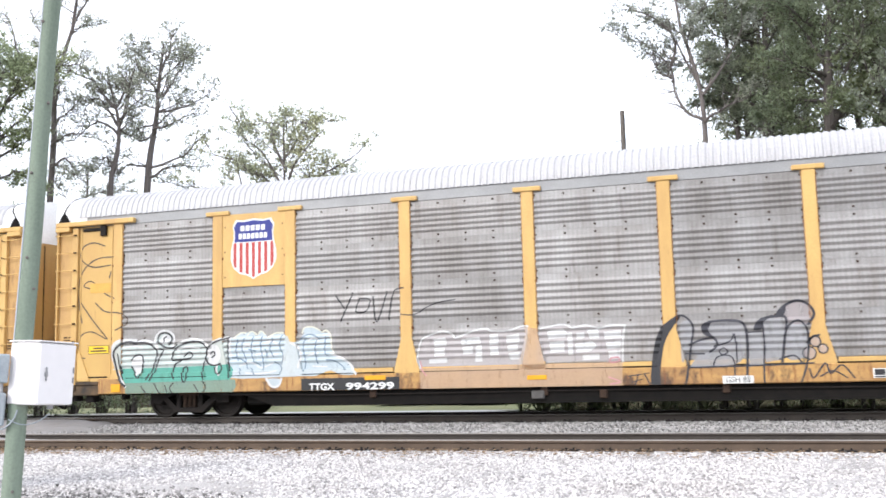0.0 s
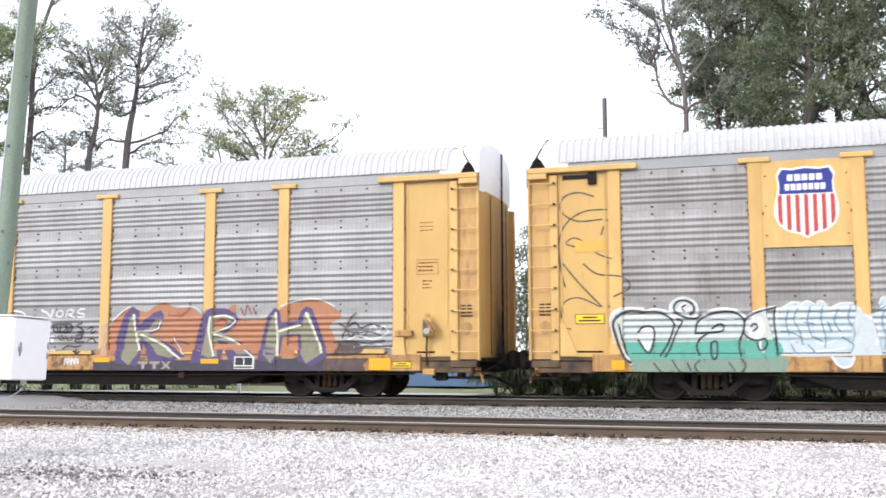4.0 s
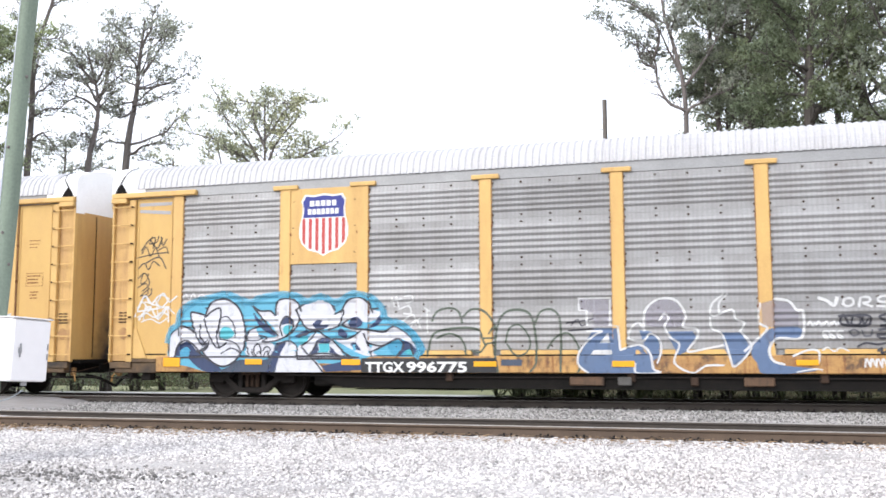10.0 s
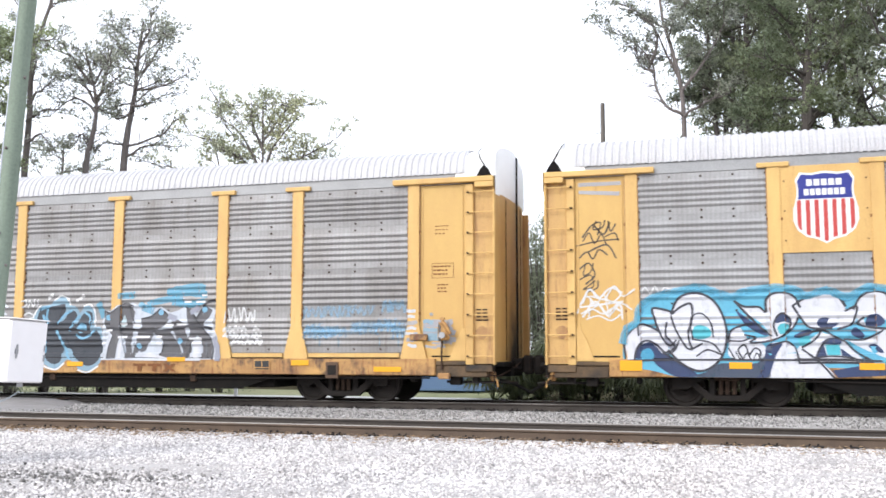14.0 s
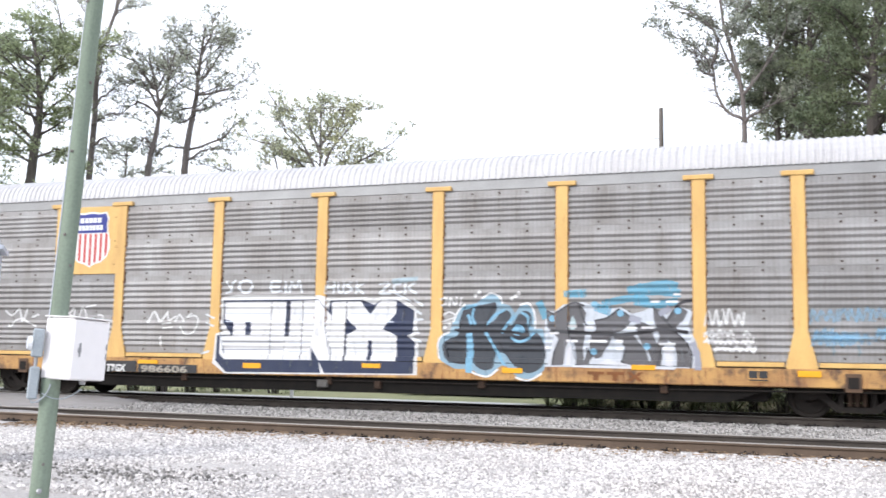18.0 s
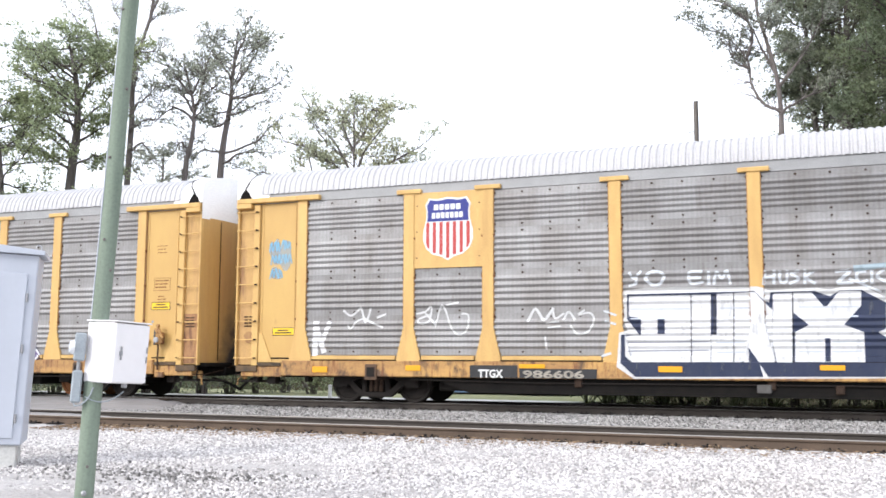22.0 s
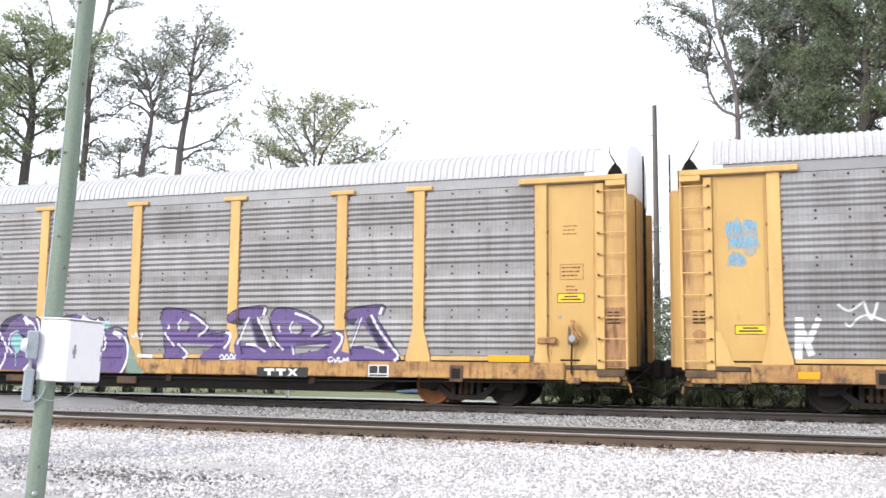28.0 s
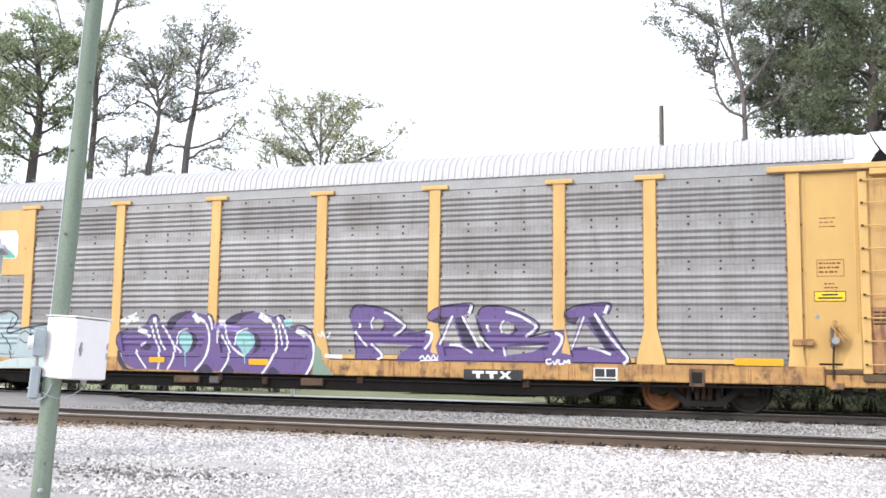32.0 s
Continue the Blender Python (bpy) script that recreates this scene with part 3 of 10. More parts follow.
def post_mesh(flare, low=SILL1 - 0.03):
    """An upright post: a rolled section that widens to a gusset at its foot."""
    s = Shape()
    w, f = 0.125, 0.31 if flare else 0.16
    top = PLATE_Z - 0.09
    zk = 1.72 if flare else 1.25
    out = [(-f, low), (f, low), (f * 0.93, low + 0.1), (w, zk), (w, top), (-w, top), (-w, zk), (-f * 0.93, low + 0.1)]
    s.prism(out, SIDE, SIDE + 0.06)
    for sg in (-1, 1):
        s.box(min(sg * w, sg * (w + 0.02)), max(sg * w, sg * (w + 0.02)), SIDE + 0.02, SIDE + 0.055, zk + 0.05, top - 0.02, 0.003, 2)
    for z in (3.75, 2.85, 1.95):
        for x in (-w - 0.012, w + 0.012):
            s.box(x - 0.02, x + 0.02, SIDE + 0.005, SIDE + 0.05, z - 0.03, z + 0.03, 0.005, 1)
    return s.mesh("post", YELLOW, FRESH_RUST, EDGE_RUST)


def cap_mesh(width=0.62):
    return Shape().box(-width / 2, width / 2, SIDE - 0.03, SIDE + 0.08, PLATE_Z - 0.10, PLATE_Z, 0.015).mesh("post_cap", YELLOW)


POST_ME = {True: post_mesh(True), False: post_mesh(False)}
CAP_ME = cap_mesh()


def roof_mesh():
    """The arched roof of transverse corrugations."""
    arch = [(-1.50, 5.02), (-1.485, 5.14), (-1.44, 5.30), (-1.34, 5.45), (-1.18, 5.56), (-0.9, 5.65), (-0.45, 5.72), (0, 5.75)]
    arch = arch + [(-a, b) for a, b in arch[-2::-1]]
    s = Shape()
    step = 0.15
    cols = []
    x = -13.05
    while x < 13.0:
        cols += [(x, 0), (x + 0.066, 0), (x + 0.088, 0.025), (x + 0.128, 0.025)]
        x += step
    n = len(arch)
    for x, d in cols:
        for a, b in arch:
            k = 1 - d / 1.2
            s.v.append((x, a * (1 - d / 1.6), 5.02 + (b - 5.02) * k - d * 0.3))
    for i in range(len(cols) - 1):
        for j in range(n - 1):
            a = i * n + j
            s.f.append((a, a + 1, a + n + 1, a + n))
            s.s.append(0)
    return s.mesh("roof", ROOF)


def roof_end_mesh(sign, bulge=0.05):
    """The smooth white hood that closes the roof over the end doors."""
    s = Shape()
    low = [(-1.47, 4.93), (-1.46, 5.13), (-1.41, 5.28), (-1.31, 5.42), (-1.15, 5.52), (-0.87, 5.61), (-0.43, 5.68), (0, 5.71)]
    square = [(-1.50, 4.93), (-1.50, 5.16), (-1.49, 5.33), (-1.44, 5.43), (-1.31, 5.53), (-1.0, 5.63), (-0.5, 5.71), (0, 5.75)]
    low, square = [arch + [(-a, b) for a, b in arch[-2::-1]] for arch in (low, square)]
    n = len(low)
    for x, arch in ((12.8, low), (13.28, low), (13.30, square), (13.70, square)):
        s.v += [(sign * (x + (bulge * (1 - (a / 1.5) ** 2) if x > 13.5 else 0)), a, b) for a, b in arch]
    s.v += [(v[0], v[1], 4.52) for v in s.v[3 * n:4 * n]]
    for i in range(4):
        for j in range(n - 1):
            a = i * n + j
            s.f.append((a, a + 1, a + n + 1, a + n))
            s.s.append(0)
    return s.mesh("roof_end", ROOF_END)


ROOF_ME = roof_mesh()
ROOF_END_ME = {1: roof_end_mesh(1), -1: roof_end_mesh(-1)}


def end_door_mesh(sign, bulge=0.10):
    """Folding end doors: a curved yellow leaf each side of a dark meeting bar."""
    s = Shape()
    n = 12
    vs = []
    for z in (0.90, 3.0, 3.03, 4.56):
        for i in range(n + 1):
            y = -1.47 + 2.94 * i / n
            x = 13.66 + bulge * (1 - (y / 1.48) ** 4)
            vs.append((sign * x, y, z))
    fs = [(r * (n + 1) + i, r * (n + 1) + i + 1, (r + 1) * (n + 1) + i + 1, (r + 1) * (n + 1) + i) for r in range(3) for i in range(n)]
    s.add(vs, fs)
    return s.mesh("end_door", DOOR_END)


END_DOOR_ME = {1: end_door_mesh(1), -1: end_door_mesh(-1)}


def wheel_set_mesh(rim=None):
    """Two flanged wheels on their axle, turning about y."""
    s = Shape()
    r = 0.42
    for sg in (-1, 1):
        y = 0.755 * sg
        s.disc(0, 0, 0, r, 0, 28, 1, rings=[(y + 0.035 * sg, 0.10), (y + 0.035 * sg, r - 0.09), (y + 0.065 * sg, r - 0.07), (y + 0.065 * sg, r - 0.005), (y - 0.04 * sg, r), (y - 0.055 * sg, r + 0.024),
                                            (y - 0.07 * sg, r + 0.02), (y - 0.07 * sg, 0.10)])
        s.disc(0, 0, 0, 0.11, 0, 14, 0, rings=[(y, 0.12), (y + 0.12 * sg, 0.115), (y + 0.20 * sg, 0.09), (y + 0.215 * sg, 0.06)])
        for k in range(3):
            a = k * 2 * math.pi / 3
            cx, cz = 0.06 * math.cos(a), 0.06 * math.sin(a)
            s.box(cx - 0.014, cx + 0.014, min(y + 0.2 * sg, y + 0.235 * sg), max(y + 0.2 * sg, y + 0.235 * sg), cz - 0.014, cz + 0.014, 0.004, 0)
    s.tube([(0, -0.75, 0), (0, 0.75, 0)], 0.085, 10, 0)
    return s.mesh("wheel_set", IRON, rim or WHEEL_RIM)


def side_frame_mesh(y):
    """Cast truck side frame with its bowed lower member and window."""
    s = Shape()
    t = 0.07
    arch = [(-1.08, 0.36), (-1.08, 0.58), (-0.72, 0.60), (-0.40, 0.74), (0.40, 0.74), (0.72, 0.60), (1.08, 0.58), (1.08, 0.36), (0.78, 0.36), (0.66, 0.46), (0.42, 0.56), (-0.42, 0.56), (-0.66, 0.46), (-0.78, 0.36)]
    s.prism(arch, y - t, y + t)
    s.prism([(-0.74, 0.44), (-0.62, 0.50), (-0.30, 0.24), (0.30, 0.24), (0.62, 0.50), (0.74, 0.44), (0.38, 0.13), (-0.38, 0.13)], y - t * 1.1, y + t * 1.1)
    for sg in (-1, 1):
        s.box(min(sg * 0.24, sg * 0.36), max(sg * 0.24, sg * 0.36), y - t, y + t, 0.2, 0.62, 0.02)
    for i in range(3):
        s.tube([(-0.13 + i * 0.13, y - 0.02, 0.26), (-0.13 + i * 0.13, y - 0.02, 0.55)], 0.05, 8, 1)
    s.box(-0.26, 0.26, y - 0.12, y + 0.02, 0.53, 0.64, 0.02, 1)
    return s.mesh("side_frame", IRON, RUST)


WHEEL_ME, RUSTY_WHEEL_ME = wheel_set_mesh(), wheel_set_mesh(FRESH_RUST)
FRAME_ME = {-1: side_frame_mesh(-1.03), 1: side_frame_mesh(1.03)}
WHEELS = []


def truck(parent, u, rusty=False):
    t = part("truck", Shape().box(-0.2, 0.2, -1.0, 1.0, 0.36, 0.56, 0.03), IRON, parent, at=(u, 0, 0))
    for sg in (-1, 1):
        place("side_frame", FRAME_ME[sg], t)
    for sg in (-1, 1):
        w = place("wheel_set", RUSTY_WHEEL_ME if rusty and sg < 0 else WHEEL_ME, t, (sg * 0.86, 0, 0.42))
        WHEELS.append((w, sg * 0.86))
    return t


def ladder(parent, sign, rusted=False):
    """The corner ladder with its flat stile, round rungs and grimy backing."""
    a, b = sign * 13.03, sign * 13.68
    lo, hi = min(a, b), max(a, b)
    lad = part("ladder", Shape().box(lo + 0.02, hi - 0.02, SIDE + 0.085, SIDE + 0.0985, 0.86, 4.78, 0.005), RUSTY, parent)
    if rusted:
        part("lower_plate", Shape().box(lo + 0.03, hi - 0.03, SIDE + 0.077, SIDE + 0.0845, 0.88, 2.12, 0.003), RUST_PLATE, lad, "browner rusted lower plate")
    else:
        part("rust_bleed", Shape().prism([((lo + hi) / 2 + 0.02 + 0.13 * math.cos(k * 0.7) * (1 + 0.2 * math.sin(k * 2.1)), 1.52 + 0.15 * math.sin(k * 0.7)) for k in range(9)], SIDE + 0.082, SIDE + 0.0848), EDGE_RUST, lad, "round brown rust stain")
    inner = (a, a + sign * 0.17)
    part("stile", Shape().box(min(inner), max(inner), SIDE, SIDE + 0.12, 0.84, 4.76, 0.01), YELLOW, lad)
    outer = (b - sign * 0.05, b)
    part("stile", Shape().box(min(outer), max(outer), SIDE + 0.01, SIDE + 0.12, 0.84, 4.70, 0.01), YELLOW, lad)
    for i in range(9):
        z = 1.02 + i * 0.445
        part("rung", Shape().tube([(a + sign * 0.06, SIDE - 0.05, z), (b - sign * 0.015, SIDE - 0.05, z)], 0.014, 6)
             .box(min(a + sign * 0.04, a + sign * 0.09), max(a + sign * 0.04, a + sign * 0.09), SIDE - 0.065, SIDE + 0.005, z - 0.017, z + 0.017, 0.005, 1), (YELLOW, RUST), lad)
    st = Shape().tube([(lo + 0.03, SIDE + 0.06, 0.84), (lo + 0.03, SIDE + 0.06, 0.46), (hi - 0.03, SIDE + 0.06, 0.46), (hi - 0.03, SIDE + 0.06, 0.84)], 0.016, 6)
    part("stirrup_step", st, IRON, lad)
    marks = Shape()
    for r in range(4):
        for c in range(2):
            x = lo + 0.22 + c * 0.14
            marks.box(x, x + (0.11 if r else 0.13), SIDE + 0.070, SIDE + 0.0765, 1.78 + r * 0.075, 1.81 + r * 0.075, 0.001)
    tagged(part("stencil_bars", marks, RUST, lad), kind="stuff")
    return lad


def hand_brake(parent):
    """Hand-brake housing with ratchet wheel and hanging chain."""
    hb = part("hand_brake", Shape().box(11.77, 12.17, SIDE - 0.05, SIDE + 0.06, 1.36, 1.50, 0.02), YELLOW_GRIMY, parent)
    s = Shape().box(12.44, 12.66, SIDE - 0.16, SIDE + 0.05, 1.36, 1.66, 0.03)
    s.disc(12.55, SIDE - 0.12, 1.47, 0.07, SIDE - 0.2, 14, 2)
    s.tube([(12.48, SIDE - 0.16, 1.75), (12.66, SIDE - 0.19, 1.52), (12.72, SIDE - 0.16, 1.40)], 0.02, 6)
    s.tube([(12.55, SIDE - 0.1, 1.60), (12.55, SIDE - 0.12, 1.78), (12.62, SIDE - 0.16, 1.70), (12.74, SIDE - 0.17, 1.50)], [0.05, 0.04, 0.04, 0.03], 8)
    s.disc(12.55, SIDE - 0.08, 1.82, 0.045, SIDE - 0.15, 10)
    s.box(12.46, 12.52, SIDE - 0.17, SIDE - 0.02, 1.34, 1.72, 0.01, 1)
    part("ratchet", s, (YELLOW_GRIMY, GUNMETAL, METAL), hb)
    part("chain", Shape().tube([(12.52, SIDE - 0.05, 1.36), (12.5, SIDE - 0.03, 1.0), (12.5, SIDE - 0.02, 0.72)], 0.022, 6), RUST, hb)
    part("chain_bracket", Shape().box(12.42, 12.68, SIDE - 0.05, SIDE + 0.06, 0.53, 0.66, 0.015), YELLOW_GRIMY, hb)
    return hb


def coupler(parent, sign):
    """Knuckle coupler with shank, air hose and cut lever."""
    c = part("coupler", Shape().box(min(sign * 13.2, sign * 14.02), max(sign * 13.2, sign * 14.02), -0.13, 0.13, 0.70, 0.98, 0.03)
             .box(min(sign * 13.98, sign * 14.215), max(sign * 13.98, sign * 14.215), -0.2, 0.18, 0.62, 1.05, 0.06), IRON, parent)
    pts = [(sign * (13.6 + 0.615 * i / 8), -0.75 + 0.35 * i / 8, 0.50 - 0.27 * (i / 8) ** 1.6) for i in range(9)]
    part("air_hose", Shape().tube(pts, 0.036, 7), BLACK, c)
    part("cut_lever", Shape().tube([(sign * 13.5, -1.45, 0.62), (sign * 13.72, -1.3, 0.60), (sign * 13.8, -0.5, 0.72), (sign * 13.95, -0.1, 0.9)], 0.014, 6), RUST, c)
    return c


def bars(s, x0, z0, rows, y, w, h, gap, slot=0, seed=1):
    """Short dark bars that stand for small stencilled lines."""
    rng = random.Random(seed)
    for r in range(rows):
        x = x0
        while x < x0 + w * rng.uniform(0.8, 1.0) - 0.03:
            d = rng.uniform(0.03, 0.09)
            s.box(x, min(x + d, x0 + w), y - 0.004, y, z0 - r * gap, z0 - r * gap + h, 0.001, slot)
            x += d + 0.02


def shield(parent):
    """Painted shield on a yellow panel: blue head with two pale word bars, red and white stripes below."""
    u0, u1 = -9.033 + 0.13, -7.115 - 0.13
    c = (u0 + u1) / 2
    pan = part("emblem_panel", Shape().box(u0 - 0.01, u1 + 0.01, SIDE + 0.018, SIDE + 0.05, 3.06, 4.80, 0.006), YELLOW, parent, "yellow panel with a red, white and blue shield")
    head, base = 4.64, 3.28
    right = [(0.0, head), (0.24, head - 0.035), (0.42, head - 0.01), (0.50, head - 0.15), (0.475, head - 0.29), (0.48, head - 0.45), (0.545, head - 0.72), (0.55, head - 0.92), (0.48, head - 1.10), (0.33, base + 0.13), (0.14, base + 0.08), (0.0, base)]
    outline = [(x, z) for x, z in right] + [(-x, z) for x, z in right[-2:0:-1]]
    y = SIDE + 0.018

    def clip(k, zmin, zmax, xmin=-9, xmax=9):
        pts = [(x * k * 1.1, (z - 3.96) * k * 1.06 + 3.95) for x, z in outline]
        for axis, lim, keep in ((1, zmin, 1), (1, zmax, -1), (0, xmin, 1), (0, xmax, -1)):
            out = []
            for i, p in enumerate(pts):
                q = pts[(i + 1) % len(pts)]
                ip, iq = (p[axis] - lim) * keep >= 0, (q[axis] - lim) * keep >= 0
                if ip:
                    out.append(p)
                if ip != iq:
                    f = (lim - p[axis]) / (q[axis] - p[axis])
                    out.append((p[0] + f * (q[0] - p[0]), p[1] + f * (q[1] - p[1])))
            pts = out
        return [(c + x, z) for x, z in pts]
    part("shield_border", Shape().prism(clip(1.0, -9, 9), y - 0.006, y), WHITE, pan, "white shield border")
    part("shield_head", Shape().prism(clip(0.94, 4.12, 9), y - 0.010, y - 0.0062), SHIELD_BLUE, pan, "blue shield head")
    for i in range(7):
        x = -0.49 + i * 0.1635
        st = clip(0.94, -9, 4.10, x - 0.04, x + 0.04)
        if len(st) > 2:
            part("stripe", Shape().prism(st, y - 0.010, y - 0.0062), SHIELD_RED, pan)
    for z, w in ((4.38, 0.34), (4.19, 0.39)):
        n = 5 if z > 4.3 else 7
        for i in range(n):
            x = c - w + (2 * w) * i / n
            part("word_bar", Shape().box(x, x + 2 * w / n * 0.78, y - 0.0145, y - 0.0105, z, z + 0.13, 0.002), WHITE, pan)
    bolts(pan, [(u0 + 0.07, 4.5), (u0 + 0.07, 3.9), (u0 + 0.07, 3.3), (u1 - 0.07, 4.5), (u1 - 0.07, 3.9), (u1 - 0.07, 3.3)], y)
    return pan


def bolts(parent, places, y):
    for x, z in places:
        part("bolt", Shape().box(x - 0.014, x + 0.014, y - 0.012, y, z - 0.014, z + 0.014, 0.004), RUST, parent)


def plain_emblem(parent):
    """A white rounded sign with a green hill on a yellow panel."""
    u0, u1 = -9.033 + 0.13, -7.115 - 0.13
    c = (u0 + u1) / 2
    y = SIDE + 0.018
    pan = part("emblem_panel", Shape().box(u0 - 0.01, u1 + 0.01, y, SIDE + 0.05, 3.06, 4.80, 0.006), YELLOW, parent, "yellow panel with a white and green emblem")
    part("emblem", Shape().prism([(c - 0.55, 3.5), (c + 0.5, 3.5), (c + 0.55, 3.6), (c + 0.55, 4.1), (c + 0.45, 4.25), (c - 0.55, 4.25)], y - 0.008, y), WHITE, pan)
    green = surface("emblem_green", (0.08, 0.38, 0.24), 0.5, 0, (0.12, 0.44, 0.30), 4, 50, 0.3, 0.02)
    part("emblem_hill", Shape().prism([(c - 0.55, 3.52), (c + 0.52, 3.52), (c + 0.3, 3.72), (c + 0.1, 3.78), (c - 0.1, 3.66), (c - 0.55, 3.75)], y - 0.013, y - 0.0085), green, pan)


CARS = []


def rail_car(number, label, flare, emblem):
    car = thing("autorack_car", label, "rail car", "autorack cars of the train", at=(0, FAR_Y, RAIL_Z))
    CARS.append(car)
    steel = {11: STEEL_WARM, 22: STEEL}.get(number, STEEL_DULL)
    # body core, sill, underframe
    part("body_core", Shape().box(-13.5, 13.5, SIDE + 0.10, 1.45, 0.9, 5.0, 0.02), STRIP, car)
    part("far_wall", Shape().box(-13.5, 13.5, 1.452, 1.5, 0.9, 4.95, 0.01), STEEL, car)
    part("top_strip", Shape().box(-12.9, 12.9, SIDE + 0.045, SIDE + 0.099, 4.782, 5.03, 0.004), STRIP, car)
    sill = Shape().box(-12.35, 12.35, SIDE - 0.015, SIDE + 0.09, SILL0, SILL1, 0.02)
    part("side_sill", sill, YELLOW_GRIMY, car, "grimy yellow side sill")
    for i in range(9):
        a, b = POSTS[i] + 0.32, POSTS[i + 1] - 0.32
        part("drip_edge", Shape().box(a - 0.03, b + 0.03, SIDE - 0.018, SIDE + 0.03, SILL1 + 0.001, SILL1 + 0.019, 0.003), BLACK, car)
        part("kick_strip", Shape().box(a, b, SIDE - 0.012, SIDE + 0.05, SILL1 + 0.02, SILL1 + 0.115, 0.008), YELLOW, car)
    for sg in (-1, 1):
        e = (sg * 12.352, sg * 13.5)
        part("end_sill", Shape().box(min(e), max(e), SIDE + 0.03, SIDE + 0.25, 0.575, 0.83, 0.02), YELLOW_GRIMY if number > 40 or (number == 33 and sg < 0) else SOOTY, car, "grimy rust-streaked end sill")
        k = (sg * 12.36, sg * 13.028)
        part("deck_edge", Shape().box(min(k), max(k), SIDE + 0.0, SIDE + 0.0385, 0.832, 0.915, 0.008), SOOTY, car, "sooty deck edge")
        k = (sg * 13.032, sg * 13.62)
        part("deck_edge", Shape().box(min(k), max(k), SIDE - 0.012, SIDE + 0.06, 0.69, 0.838, 0.012), SOOTY, car, "sooty deck edge")
    part("centre_sill", Shape().box(-8.4, 8.4, -1.2, 1.3, 0.30, 0.604, 0.04).box(-13.4, 13.4, -0.35, 0.35, 0.55, 0.95, 0.03), BLACK, car)
    part("side_skirt", Shape().prism([(-8.6, 0.602), (-7.6, 0.27), (7.6, 0.27), (8.6, 0.602)], SIDE + 0.14, SIDE + 0.2), BLACK, car)
    part("brake_pipe", Shape().tube([(-9, SIDE + 0.10, 0.55), (-6, SIDE + 0.10, 0.50), (0, SIDE + 0.10, 0.52), (6, SIDE + 0.10, 0.50), (12.2, SIDE + 0.1, 0.55)], 0.02, 6), IRON, car)
    for x in (-5.2, -1.3, 2.4, 6.3):
        part("pipe_bracket", Shape().box(x, x + 0.16, SIDE + 0.08, SIDE + 0.2, 0.42, 0.604, 0.02), RUST, car)
    for x, w, mat in ((-2.5, 0.72, BOX_BROWN), (-1.5, 0.28, GUNMETAL), (-0.05, 0.16, RUST), (0.98, 0.58, BOX_BROWN)):
        if mat is BOX_BROWN and number not in (22, 44):
            continue
        box = part("underframe_box", Shape().box(x, x + w, SIDE + 0.06, SIDE + 0.1385, 0.35, 0.53, 0.02), mat, car)
        part("lid", Shape().box(x + 0.02, x + w - 0.02, SIDE + 0.05, SIDE + 0.0595, 0.37, 0.5, 0.006), mat, box)
    for x in {11: (9.95,), 22: ()}.get(number, (-9.95, 9.95)):
        pad = part("jacking_pad", Shape().box(x - 0.15, x + 0.15, SIDE - 0.045, SIDE - 0.0155, 0.53, 0.89, 0.012), BOX_BROWN, car, "rust-brown jacking pad on the sill")
        part("pad_recess", Shape().box(x - 0.1, x + 0.1, SIDE - 0.052, SIDE - 0.0455, 0.6, 0.82, 0.003), IRON, pad)
    # posts, caps, panels
    for i, u in enumerate(POSTS):
        if 0 < i < 9:
            place("post", POST_ME[flare], car, (u, 0, 0))
            place("post_cap", CAP_ME, car, (u, 0, 0))
        else:
            place("post", POST_ME[number == 33], car, (u, 0, 0), "door post")
    for i in range(9):
        for r in range(4):
            if i == 1 and r > 1:
                if r == 2:
                    side_panel(POSTS[i] + 0.10, POSTS[i + 1] - 0.10, r, car, steel)
                continue
            side_panel(POSTS[i] + 0.10, POSTS[i + 1] - 0.10, r, car, steel)
    place("roof", ROOF_ME, car, label="white corrugated steel roof")
    for sg in (-1, 1):
        deep = 0.24 if number == 33 and sg < 0 else 0.0
        place("roof_end", roof_end_mesh(sg, 0.05 + deep) if deep else ROOF_END_ME[sg], car)
        place("end_door", end_door_mesh(sg, 0.10 + deep) if deep else END_DOOR_ME[sg], car, label="curved yellow folding end doors")
        part("door_bar", Shape().tube([(sg * (13.81 + deep), 0.15, 0.9), (sg * (13.81 + deep), 0.15, 5.62)], 0.024, 6), BLACK, car)
        for y in (-0.75, 0.75):
            part("door_seam", Shape().box(min(sg * 13.73, sg * 13.77), max(sg * 13.73, sg * 13.77), y - 0.012, y + 0.012, 0.95, 4.5, 0.004), RUST, car)
        cp = (sg * 13.67, sg * 13.82)
        if sg > 0:
            part("corner_post", Shape().box(min(cp), max(cp), 1.36, 1.5, 0.86, 4.45, 0.015), RUSTY, car, "rust-brown far corner post")
        uf = part("end_platform", Shape().box(min(sg * 13.3, sg * 13.82), max(sg * 13.3, sg * 13.82), -1.3, 1.3, 0.80, 0.895, 0.015), BLACK, car, "black end platform")
        part("striker", Shape().box(min(sg * 13.35, sg * 13.86), max(sg * 13.35, sg * 13.86), -0.55, 0.5, 0.58, 0.795, 0.04), BLACK, uf)
        part("angle_cock", Shape().box(min(sg * 13.5, sg * 13.62), max(sg * 13.5, sg * 13.62), SIDE + 0.25, SIDE + 0.37, 0.50, 0.70, 0.03)
             .tube([(sg * 13.56, SIDE + 0.24, 0.62), (sg * 13.68, SIDE + 0.2, 0.5), (sg * 13.7, SIDE + 0.2, 0.36)], 0.02, 6), YELLOW_GRIMY, uf, "yellow air-line cock")
